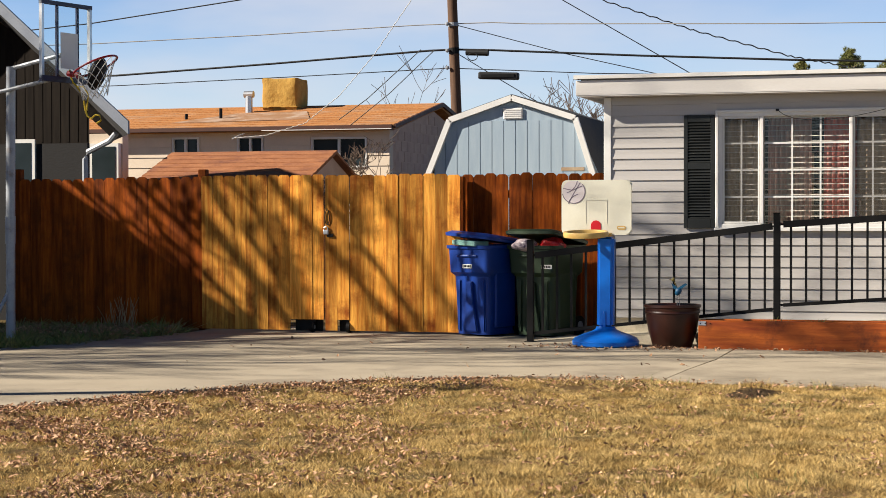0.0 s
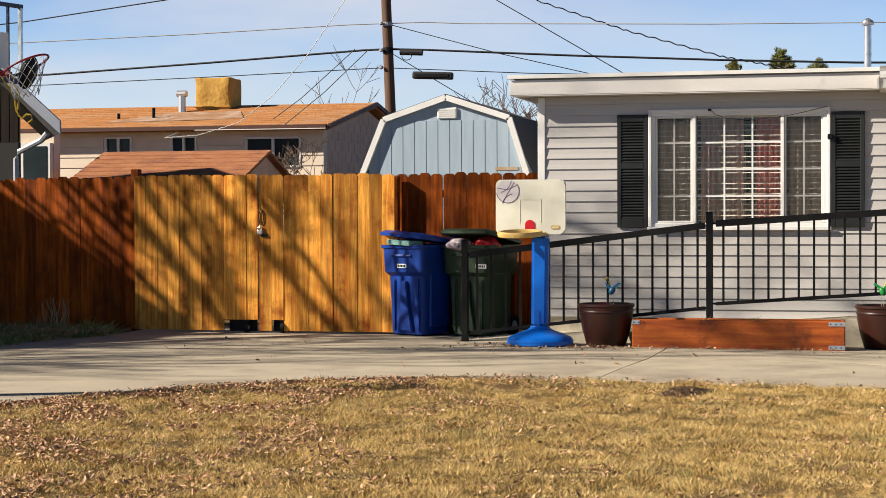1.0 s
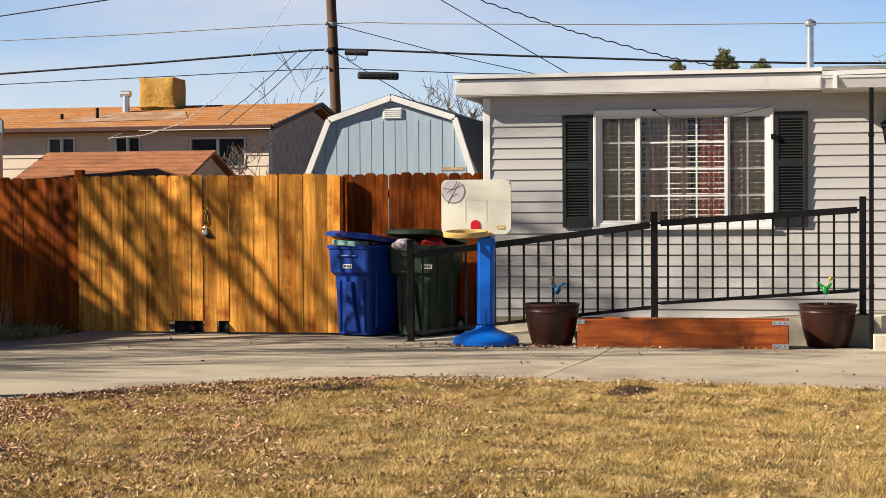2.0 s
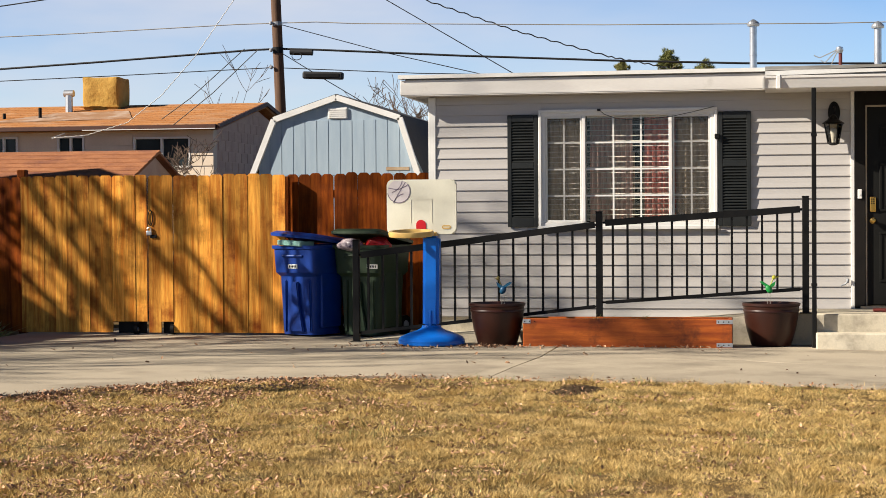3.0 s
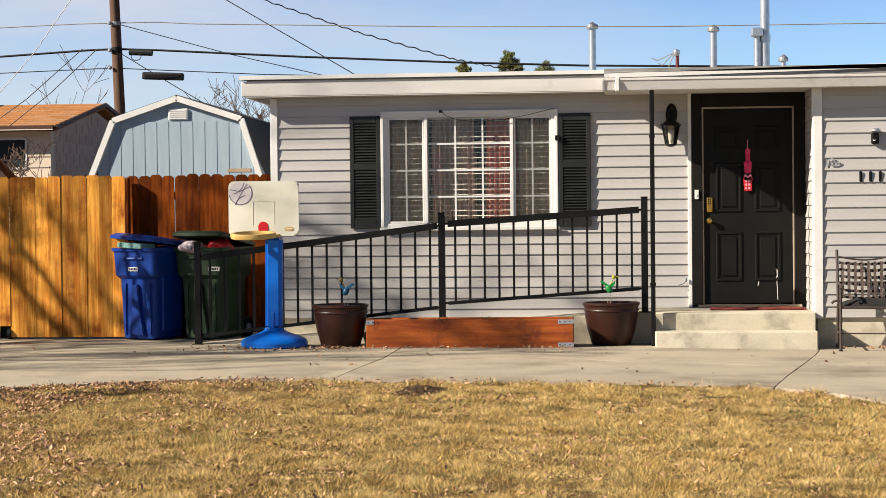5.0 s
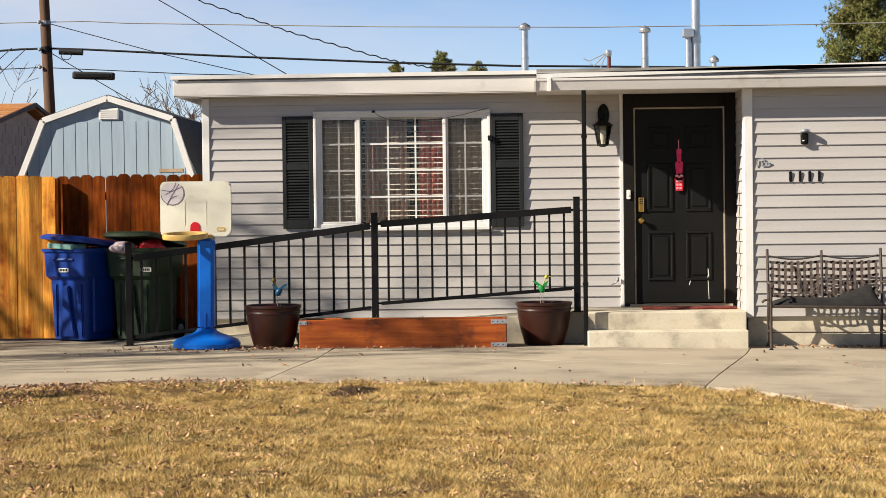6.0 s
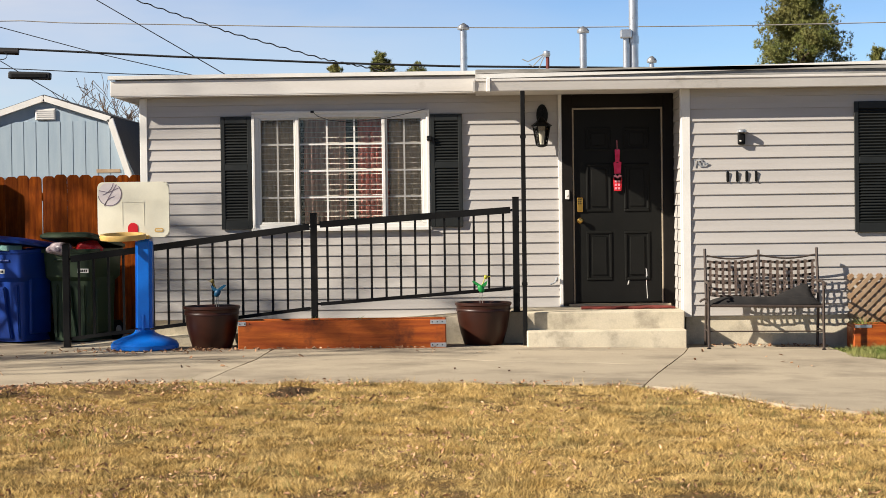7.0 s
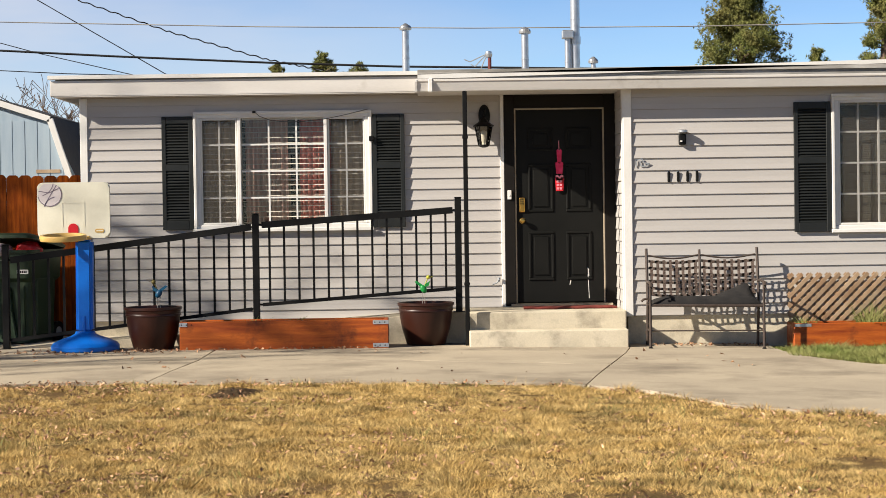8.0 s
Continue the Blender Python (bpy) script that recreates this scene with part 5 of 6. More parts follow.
def lat_slat(a, y):
    """Slats at 45 degrees, cut to the panel."""
    x0, x1, z0, z1 = 3.84, 6.2, 0.12, 0.66
    for k in range(-6, 30):
        c = x0 + k * 0.098
        if a > 0:
            p, q = (c, z0), (c + (z1 - z0), z1)
        else:
            p, q = (c + (z1 - z0), z0), (c, z1)
        pts = [p, q] if p[0] < q[0] else [q, p]
        (ax, az), (bx, bz) = pts
        if bx <= x0 + 0.02 or ax >= x1:
            continue
        if ax < x0:
            az += (bz - az) * (x0 - ax) / (bx - ax)
            ax = x0
        if bx > x1:
            bz = az + (bz - az) * (x1 - ax) / (bx - ax)
            bx = x1
        part("slat", bar(B(), (ax, y, az), (bx, y, bz), 0.008, 0.038), M_RAWWOOD, lat)


lat_slat(1, 18.372)
lat_slat(-1, 18.382)
PB2 = planter(3.815, 6.2, 17.98, 18.34, -0.08, 0.168, "red-stained timber raised bed under the lattice")
part("corner_tie", box(B(), 3.82, 3.99, 17.976, 17.9795, 0.135, 0.165), M_STEEL, PB2, "galvanised corner tie")

# ---- street basketball hoop ----
hoop = thing("basketball_hoop", "grey steel basketball hoop with a clear backboard", "basketball hoop", (-9.7, 17.1, 0))
part("pole", tube(B(), [(-9.705, 17.1, -0.02), (-9.70, 17.1, 1.2), (-9.685, 17.1, 2.95)], 0.05, 14), M_POLEGREY, hoop, smooth=True)
part("pole_sleeve", tube(B(), [(-9.703, 17.1, 1.05), (-9.70, 17.1, 1.35)], 0.056, 14), M_POLEGREY, hoop)
part("base_brace", tube(B(), [(-9.9, 16.9, 0.02), (-9.71, 17.08, 0.55)], 0.02, 8), M_POLEGREY, hoop)
P1, P2 = Vector((-9.11, 16.7, 2.77)), Vector((-8.90, 17.45, 2.87))
along = (P2 - P1).normalized()
UP = Vector((0, 0, 1))
out = Vector((along.y, -along.x, 0)).normalized()
part("upper_arm", tube(B(), [(-9.685, 17.1, 2.93), tuple(P1.lerp(P2, 0.45) - 0.05 * out + 0.24 * UP)], 0.024, 8), M_POLEGREY, hoop)
part("lower_arm", tube(B(), [(-9.85, 17.0, 2.66), tuple(P1.lerp(P2, 0.4) - 0.05 * out + 0.0 * UP)], 0.022, 8), M_POLEGREY, hoop)


def board_box(u0, u1, z0, z1, d0, d1, m, name, parent):
    """A box in the plane of the backboard: u runs along it, d out of it."""
    bm = box(B(), u0, u1, d0, d1, z0, z1)
    mtx = Matrix((( along.x, -out.x, 0, P1.x), (along.y, -out.y, 0, P1.y), (0, 0, 1, 2.79), (0, 0, 0, 1)))
    bm.transform(mtx)
    return part(name, bm, m, parent)


M_ACRYL = glass("clear_acrylic", (0.93, 0.96, 0.97), 1.12)
BW = (P2 - P1).length - 0.02
M_BBFRAME = mat("navy_frame", (0.02, 0.022, 0.06), (0.03, 0.03, 0.05), 9, 0.4, bump=0.05)
bb = board_box(0.03, BW - 0.03, 0.03, 0.78, -0.006, 0.006, M_ACRYL, "backboard", hoop)
for q in ((0, 0.035, 0, 0.82), (BW - 0.035, BW, 0, 0.82)):
    board_box(q[0], q[1], q[2], q[3], -0.02, 0.02, M_STEEL, "frame_stile", hoop)
for q in ((0, BW, -0.03, 0.03), (0, BW, 0.78, 0.82)):
    board_box(q[0], q[1], q[2], q[3], -0.024, 0.024, M_BBFRAME, "frame_rail", hoop)
for q in ((0.25, 0.28, 0.03, 0.78), (0.56, 0.59, 0.03, 0.78)):
    board_box(q[0], q[1], q[2], q[3], 0.008, 0.03, M_BBFRAME, "back_strut", hoop)
board_box(0.29, 0.55, 0.12, 0.50, -0.012, -0.008, M_BLIND, "target_panel", hoop)
rc = P1.lerp(P2, 0.5) + out * 0.40 + UP * 0.10
M_RIM = mat("red_rim", (0.3, 0.02, 0.025), (0.22, 0.015, 0.02), 10, 0.45, bump=0.05)
rim_pts = [rc + 0.23 * (math.cos(a) * out + math.sin(a) * along) + UP * 0.10 * math.cos(a) for a in [2 * math.pi * k / 28 for k in range(29)]]
part("rim", tube(B(), rim_pts, 0.011, 8, caps=False), M_RIM, hoop, smooth=True)
part("rim_bracket", tube(B(), [rc - 0.38 * out - UP * 0.06, rc - 0.22 * out - UP * 0.09], 0.035, 6), M_RIM, hoop)
M_NET = mat("white_net_cord", (0.6, 0.58, 0.54), rough=0.8, bump=0)
net = B()
for k in range(12):
    for s in (1, -1):
        pts = []
        for j in range(7):
            a = 2 * math.pi * (k + s * j * 0.5) / 12
            r = 0.23 - 0.10 * (j / 6) ** 0.6
            pts.append(rc + r * (math.cos(a) * out + math.sin(a) * along) + UP * (0.10 * math.cos(a) * (1 - j / 8) - 0.055 * j))
        tube(net, pts, 0.004, 4)
part("net", net, M_NET, hoop)
ballw = thing("flat_ball", "flat grey ball wedged in the hoop's net", "ball", tuple(rc - UP * 0.1))
bm = B()
bmesh.ops.create_uvsphere(bm, u_segments=18, v_segments=12, radius=0.17)
bm.transform(Matrix.Translation(rc + 0.03 * out - 0.08 * UP) @ Matrix.Rotation(radians(20), 4, "Y") @ Matrix.Diagonal((0.45, 0.8, 1.05, 1)))
part("skin", bm, M_IRON, ballw, smooth=True)
rope = thing("rope", "yellow rope hanging from the hoop's bracket", "rope", tuple(rc - UP * 0.4))
M_ROPE = mat("yellow_rope", (0.6, 0.42, 0.03), (0.45, 0.3, 0.02), 40, 0.7, bump=0.3)
rp = [rc - 0.36 * out - UP * 0.02]
for dx, dz in ((0.02, -0.1), (0.05, -0.16), (0.1, -0.2), (0.16, -0.27), (0.2, -0.36), (0.22, -0.46), (0.25, -0.52), (0.30, -0.55), (0.36, -0.51), (0.42, -0.52), (0.44, -0.57), (0.38, -0.6)):
    rp.append(rc - 0.36 * out + out * dx + UP * dz)
part("strand", tube(B(), rp, 0.010, 6), M_ROPE, rope, smooth=True)
part("strand", tube(B(), [rp[3], rp[3] + out * 0.1 - UP * 0.01, rp[3] + out * 0.16 - UP * 0.09, rp[6] + out * 0.02], 0.008, 6), M_ROPE, rope, smooth=True)

# ---- the neighbour's house: a gable end behind the fence ----
nb = thing("neighbour_house", "dark brown gabled house behind the fence", "house", (-14, 24, 0))
NY = 21.2


def skew(bm):
    """The house stands at an angle to the street: its sides run back to the left."""
    for v in bm.verts:
        v.co.x -= 0.62 * (v.co.y - 20.8)
    return bm


bm = prism(B(), [(-14.5, -0.1), (-10.61, -0.1), (-10.61, 2.95), (-12.4, 4.31), (-14.2, 2.95), (-14.5, 2.72)], (NY, NY + 0.2), "y")
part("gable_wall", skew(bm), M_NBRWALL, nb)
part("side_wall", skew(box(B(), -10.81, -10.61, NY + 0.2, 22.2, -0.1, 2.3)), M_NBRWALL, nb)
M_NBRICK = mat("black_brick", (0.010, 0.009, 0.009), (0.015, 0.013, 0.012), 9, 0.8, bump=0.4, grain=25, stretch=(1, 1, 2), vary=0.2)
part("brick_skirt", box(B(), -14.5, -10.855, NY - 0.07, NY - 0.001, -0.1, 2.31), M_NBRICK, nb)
for k in range(28):
    x = -14.42 + k * 0.13
    top = 2.95 + min(-10.86 - x, x + 14.0) * 0.748 - 0.14
    if top < 2.4:
        continue
    part("batten", box(B(), x, x + 0.02, NY - 0.005, NY - 0.0005, 2.33, top), M_NBRWALL, nb)
roof = B()
prism(roof, [(-10.10, 2.40), (-10.10, 2.565), (-12.4, 4.574), (-14.9, 2.565), (-14.9, 2.40), (-12.4, 4.405)], (20.8, 22.4), "y")
part("roof", skew(roof), M_SHEDROOF, nb)
rk = B()
prism(rk, [(-10.085, 2.40), (-10.085, 2.565), (-12.4, 4.587), (-14.9, 2.565), (-14.9, 2.40), (-12.4, 4.417)], (20.755, 20.798), "y")
part("rake_board", rk, mat("pale_rake_paint", (0.25, 0.27, 0.31), (0.2, 0.22, 0.26), 5, 0.6, bump=0.15, vary=0.12), nb, "pale grey rake board")
wn_ = part("window", box(B(), -12.0, -11.60, NY - 0.11, NY - 0.0705, 1.3, 2.37), M_TRIM, nb, "white framed window")
M_SKYGLASS = mat("window_dusk_glass", (0.03, 0.04, 0.045), (0.02, 0.028, 0.03), 3, 0.18, bump=0)
part("pane", box(B(), -11.95, -11.65, NY - 0.115, NY - 0.1105, 1.35, 2.32), M_SKYGLASS, wn_)
part("downspout", tube(B(), [(-10.35, 20.95, 2.42), (-10.45, 20.98, 2.33), (-10.80, 21.05, 2.19), (-10.86, 21.08, 2.1), (-10.86, 21.08, 0.0)], 0.04, 8), M_POLEGREY, nb)
part("porch_wall", box(B(), -14.5, -11.95, 24.4, 24.6, -0.1, 2.6), M_HOUSEB, nb)
w2 = part("porch_window", box(B(), -12.46, -11.97, 24.3, 24.398, 1.2, 2.45), M_TRIM, nb)
part("pane", box(B(), -12.40, -12.02, 24.29, 24.299, 1.3, 2.4), M_SKYGLASS, w2)
# an unseen gabled block, added so that its roof slope shades the fence
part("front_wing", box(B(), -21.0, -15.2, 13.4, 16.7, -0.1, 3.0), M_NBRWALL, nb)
prw = B()
prism(prw, [(-14.75, 3.02), (-14.75, 3.22), (-18.0, 6.5), (-21.4, 3.22), (-21.4, 3.02)], (13.1, 17.0), "y")
part("wing_roof", prw, M_SHEDROOF, nb)

# ---- cream house with brown shingles ----
hb = thing("rear_house", "cream bungalow with brown shingle roof beyond the fence", "house", (-13.5, 34, 0))
part("front_wall", wall_with_holes(B(), -19.0, -10.14, 32.0, 32.2, -0.1, 2.98, [(-14.6, -14.03, 2.1, 2.9), (-13.23, -12.69, 2.1, 2.9), (-11.71, -10.59, 2.28, 2.86)]), M_HOUSEB, hb)
for k in range(13):
    z = 0.3 + k * 0.2
    for a, b in ((-19.0, -14.62), (-12.67, -11.73), (-10.57, -10.14)):
        bm = B()
        prism(bm, [(31.998, z + 0.2), (31.99, z + 0.2), (31.975, z + 0.01), (31.998, z + 0.01)], (a, b), "x")
        part("siding_board", bm, M_HOUSEB, hb)
bm = prism(B(), [(32.2, -0.1), (32.2, 2.98), (35.0, 3.50), (37.8, 2.98), (37.8, -0.1)], (-10.34, -10.14), "x")
part("gable_wall", bm, M_BRICKPINK, hb)
for k in range(14):
    for j in range(14):
        y0 = 32.3 + 0.42 * k + 0.2 * (j % 2)
        z0 = 0.6 + j * 0.2
        if z0 + 0.2 < 2.98 + (0.52 / 2.8) * (2.8 - abs(y0 + 0.2 - 35.0)) - 0.02 and y0 < 37.3 and z0 > 1.6:
            part("block", box(B(), -10.1395, -10.128, y0 + 0.008, y0 + 0.40, z0 + 0.008, z0 + 0.192), M_BRICKPINK, hb)
rb = B()
prism(rb, [(31.75, 2.98), (31.75, 3.06), (35.0, 3.66), (38.5, 3.06), (38.5, 2.98), (35.0, 3.56)], (-19.4, -9.98), "x")
rbo = part("roof", rb, M_SHINGLE, hb)
for k in range(11):
    y = 31.75 + 0.295 * k
    z = 3.062 + (y - 31.75) * 0.1846
    bm = B()
    prism(bm, [(y, z + 0.002), (y, z + 0.022), (y + 0.305, z + 0.305 * 0.1846 + 0.008), (y + 0.305, z + 0.305 * 0.1846)], (-19.4, -9.975), "x")
    part("shingle_course", bm, M_SHINGLE, rbo)
M_DKBROWN = mat("dark_brown_trim", (0.085, 0.032, 0.02), (0.06, 0.026, 0.018), 6, 0.6, bump=0.1, vary=0.1)
bm = B()
prism(bm, [(31.72, 3.0), (31.72, 3.07), (35.0, 3.68), (38.53, 3.07), (38.53, 3.0), (35.0, 3.60)], (-9.975, -9.93), "x")
part("rake_trim", bm, M_DKBROWN, hb)
part("eave_gutter", box(B(), -19.4, -9.99, 31.67, 31.745, 2.985, 3.07, 0.01), M_DKBROWN, hb)
part("gutter_patch", box(B(), -12.6, -10.0, 31.66, 31.6695, 2.985, 2.998), M_TRIM, hb)
for x0, x1, z0, z1 in ((-14.6, -14.03, 2.1, 2.9), (-13.23, -12.69, 2.1, 2.9), (-11.71, -10.59, 2.28, 2.86)):
    w = part("window", wall_with_holes(B(), x0, x1, 31.97, 32.1, z0, z1, [(x0 + 0.035, (x0 + x1) / 2 - 0.02, z0 + 0.035, z1 - 0.035), ((x0 + x1) / 2 + 0.02, x1 - 0.035, z0 + 0.035, z1 - 0.035)]), M_TRIM, hb)
    for a, b in ((x0 + 0.036, (x0 + x1) / 2 - 0.021), ((x0 + x1) / 2 + 0.021, x1 - 0.036)):
        part("pane", box(B(), a, b, 32.04, 32.05, z0 + 0.036, z1 - 0.036), M_SKYGLASS, w)
part("flue", tube(B(), [(-13.80, 34.0, 3.4), (-13.80, 34.0, 3.82)], 0.075, 12), M_STEEL, hb)
part("flue_cap", tube(B(), [(-13.90, 34.0, 3.86), (-13.70, 34.0, 3.86)], 0.07, 10), M_STEEL, hb)
for x, z in ((-14.0, 3.52), (-14.75, 3.42)):
    part("vent_pipe", tube(B(), [(x, 33.0, 3.2), (x, 33.0, z)], 0.035, 8), M_IRON, hb)
M_PATCH = mat("worn_roof_patch", (0.44, 0.33, 0.25), (0.34, 0.17, 0.08), 4, 0.8, bump=0.3, vary=0.2, stain=(0.3, 0.16, 0.08), stain_scale=2.5, stain_at=(0.45, 0.6))
flash = B()
prism(flash, [(-14.8, 32.4), (-12.0, 32.7), (-12.5, 33.9), (-14.0, 33.7)], (0, 0.01), "z")
for v in flash.verts:
    v.co.z += 3.062 + (v.co.y - 31.75) * 0.1846 + 0.02
part("patched_sheet", flash, M_PATCH, hb, "grey patched roofing")
co = thing("roof_cooler", "roof cooler wrapped in ochre canvas", "cooler", (-13.0, 34.6, 3.5))
bm = box(B(), -13.64, -12.88, 34.3, 35.0, 3.5, 4.20, 0.03, 2)
bmesh.ops.subdivide_edges(bm, edges=[e for e in bm.edges if e.calc_length() > 0.3], cuts=5, use_grid_fill=True)
for v in bm.verts:
    v.co += 0.035 * Vector((noise.noise(v.co * 4), noise.noise(v.co * 4 + Vector((5, 0, 0))), 0.5 * noise.noise(v.co * 3)))
part("canvas_cover", bm, M_TARP, co, smooth=True)
part("tie_cord", box(B(), -13.67, -12.85, 34.26, 35.03, 3.60, 3.615), M_TARP, co)

# ---- small shingled outbuilding ----
ob_ = thing("outbuilding", "low red-shingled outbuilding just behind the gate", "shed", (-9.9, 25, 0))
part("wall", box(B(), -11.5, -8.90, 24.0, 26.0, -0.05, 1.88), M_SHINGLE, ob_)
M_REDSHINGLE = mat("red_shingles", (0.36, 0.15, 0.065), (0.26, 0.10, 0.042), 4, 0.9, bump=0.5, grain=25, stretch=(1, 1, 4), vary=0.3, stain=(0.16, 0.06, 0.04), stain_scale=1.5, bump_dist=0.02)
rb = B()
prism(rb, [(23.4, 1.70), (23.4, 1.74), (25.0, 2.32), (26.6, 1.74), (26.6, 1.70), (25.0, 2.28)], (-11.4, -8.75), "x")
part("roof", rb, M_REDSHINGLE, ob_)
bm = prism(B(), [(24.0, 1.7), (24.0, 1.91), (25.0, 2.272), (26.0, 1.91), (26.0, 1.7)], (-8.899, -8.86), "x")
part("gable", bm, M_BRICKPINK, ob_)
for j in range(9):
    bm = B()
    y = 23.4 + 0.177 * j
    z = 1.742 + (y - 23.4) * 0.3625
    prism(bm, [(y, z), (y, z + 0.018), (y + 0.19, z + 0.19 * 0.3625 + 0.006), (y + 0.19, z + 0.19 * 0.3625)], (-11.41, -8.74), "x")
    part("shingle_course", bm, M_REDSHINGLE, ob_)

# ---- pale blue gambrel shed ----
sh = thing("garden_shed", "pale blue barn-roofed shed with white trim", "shed", (-6.3, 28, 0))
SY = 26.0
prof = [(-7.72, 1.7), (-7.27, 2.80), (-6.30, 3.12), (-5.33, 2.80), (-4.98, 1.7)]
part("front_wall", prism(B(), [(-7.55, -0.05), (-7.55, 1.8), *prof[1:4], (-5.1, 1.8), (-5.1, -0.05)], (SY, SY + 0.1), "y"), M_SHED, sh)
for k in range(14):
    x = -7.52 + 0.182 * k
    top = min(3.08 - abs(x + 6.3) * 0.33, 2.78 - max(0, abs(x + 6.3) - 0.97) * 2.5)
    part("batten_groove", box(B(), x, x + 0.17, SY - 0.012, SY - 0.0005, 0.0, 1.95), M_SHED, sh)
    bm = prism(B(), [(x, 1.957), (x + 0.17, 1.957), (x + 0.17, max(1.97, min(3.10 - abs(x + 0.17 + 6.3) * 0.33, 2.78 - max(0, abs(x + 0.17 + 6.3) - 0.97) * 2.5))), (x, max(1.97, min(3.10 - abs(x + 6.3) * 0.33, 2.78 - max(0, abs(x + 6.3) - 0.97) * 2.5)))], (SY - 0.012, SY - 0.0005), "y")
    part("siding_board", bm, M_SHED, sh)
for (a, b) in zip(prof, prof[1:]):
    bm = bar(B(), (a[0], SY - 0.05, a[1]), (b[0], SY - 0.05, b[1]), 0.07, 0.085)
    part("white_trim", bm, M_TRIM, sh)
    bm = bar(B(), (a[0], SY + 1.75, a[1] + 0.03), (b[0], SY + 1.75, b[1] + 0.03), 3.6, 0.05)
    part("roof_panel", bm, M_SHEDROOF, sh)
vp = part("gable_vent", box(B(), -6.44, -6.14, SY - 0.03, SY - 0.0125, 2.80, 2.97, 0.008), M_TRIM, sh, "white gable vent")
for k in range(5):
    part("vent_slat", box(B(), -6.42, -6.16, SY - 0.038, SY - 0.0302, 2.815 + 0.03 * k, 2.83 + 0.03 * k), M_TRIM, vp)
part("bare_patch", box(B(), -5.55, -5.2, SY - 0.02, SY - 0.0125, 2.02, 2.07), M_RAWWOOD, sh, "strip of bare wood")


# ---- pipes on the roof ----
def roof_pipe(name, x, y, r, top, cap, label):
    p = thing(name, label, "roof pipe", (x, y, 2.9))
    part("pipe", tube(B(), [(x, y, 2.88), (x, y, top)], r, 16), M_STEEL, p, smooth=True)
    part("seam", tube(B(), [(x, y, 2.9 + (top - 2.9) * 0.45), (x, y, 2.9 + (top - 2.9) * 0.45 + 0.015)], r + 0.004, 16), M_STEEL, p)
    part("flashing", lathe(B(), [(r + 0.10, 2.93), (r + 0.05, 2.99), (r + 0.002, 3.03), (r + 0.001, 3.031)], (x, y, 0), 16), M_STEEL, p)
    if cap:
        part("cap", lathe(B(), [(r + 0.028, top - 0.035), (r + 0.032, top - 0.012), (r + 0.02, top + 0.012), (0.012, top + 0.045)], (x, y, 0), 16), M_STEEL, p)
    return p


roof_pipe("vent_pipe", -0.113, 21.5, 0.043, 3.60, True, "galvanised vent pipe with a rain cap on the roof")
roof_pipe("vent_pipe", 1.33, 21.5, 0.043, 3.54, True, "galvanised vent pipe with a rain cap on the roof")
roof_pipe("flue_pipe", 1.94, 21.5, 0.056, 4.6, False, "tall galvanised flue rising from the roof")
fb = roof_pipe("vent_pipe", 1.845, 21.46, 0.037, 3.44, False, "short galvanised pipe with a square cap")
part("square_cap", box(B(), 1.775, 1.91, 21.38, 21.51, 3.43, 3.53, 0.01), M_STEEL, fb)
part("band", tube(B(), [(1.94, 21.5, 3.37), (1.94, 21.5, 3.46)], 0.066, 16), M_STEEL, fb)
roof_pipe("vent_pipe", 2.155, 21.5, 0.03, 3.17, True, "short galvanised vent pipe on the roof")
mast = thing("service_mast", "dark red service mast with cable loops on the roof", "mast", (0.90, 21.5, 2.9))
M_RUST = mat("rust_red_pipe", (0.16, 0.03, 0.025), (0.1, 0.025, 0.02), 12, 0.6, bump=0.2, vary=0.2)
part("pipe", tube(B(), [(0.90, 21.5, 2.88), (0.90, 21.5, 3.24)], 0.022, 10), M_RUST, mast)
part("weatherhead", lathe(B(), [(0.03, 3.22), (0.045, 3.25), (0.04, 3.29), (0.01, 3.30)], (0.89, 21.5, 0), 12), M_STEEL, mast, smooth=True)
for dx, dz in ((-0.22, 0.0), (-0.16, -0.06), (-0.10, -0.12)):
    part("lead_wire", tube(B(), [(0.88, 21.5, 3.27), (0.88 + dx * 0.5, 21.5, 3.22 + dz * 0.4), (0.88 + dx, 21.5, 3.17 + dz), (0.88 + dx * 1.3, 21.5, 3.2 + dz)], 0.006, 5), M_WIREGREY, mast)

# ---- utility pole and wires ----
up = thing("utility_pole", "weathered brown timber utility pole carrying cables", "utility pole", (-12.42, 45, 0))
part("shaft", tube(B(), [(-12.38, 45, -0.2), (-12.42, 45, 4.1), (-12.53, 45, 7.0), (-12.62, 45, 9.5)], [0.16, 0.14, 0.13, 0.12], 16), M_POLEWOOD, up, smooth=True)
part("bolt_band", tube(B(), [(-12.48, 45, 5.62), (-12.485, 45, 5.78)], 0.142, 16), M_IRON, up)
part("bolt_band", tube(B(), [(-12.50, 45, 6.34), (-12.505, 45, 6.44)], 0.14, 16), M_POLEGREY, up)
for z in (5.25, 5.7, 6.4):
    part("insulator", lathe(B(), [(0.02, 0), (0.05, 0.03), (0.05, 0.08), (0.02, 0.1)], (-12.62, 44.84, z - 0.05), 10), M_POLEGREY, up)


def wire(label, pts, r, m=M_WIRE, curl=0.0):
    w = thing("overhead_wire", label, "wire", pts[0])
    fine = []
    for a, b in zip(pts, pts[1:]):
        a, b = Vector(a), Vector(b)
        n = 30 if curl else 4
        for k in range(n):
            p = a.lerp(b, k / n)
            if curl:
                p += Vector((0, curl * math.sin(k * 1.4), curl * math.cos(k * 1.4)))
            fine.append(p)
    fine.append(Vector(pts[-1]))
    part("cable", tube(B(), fine, r, 6), m, w)


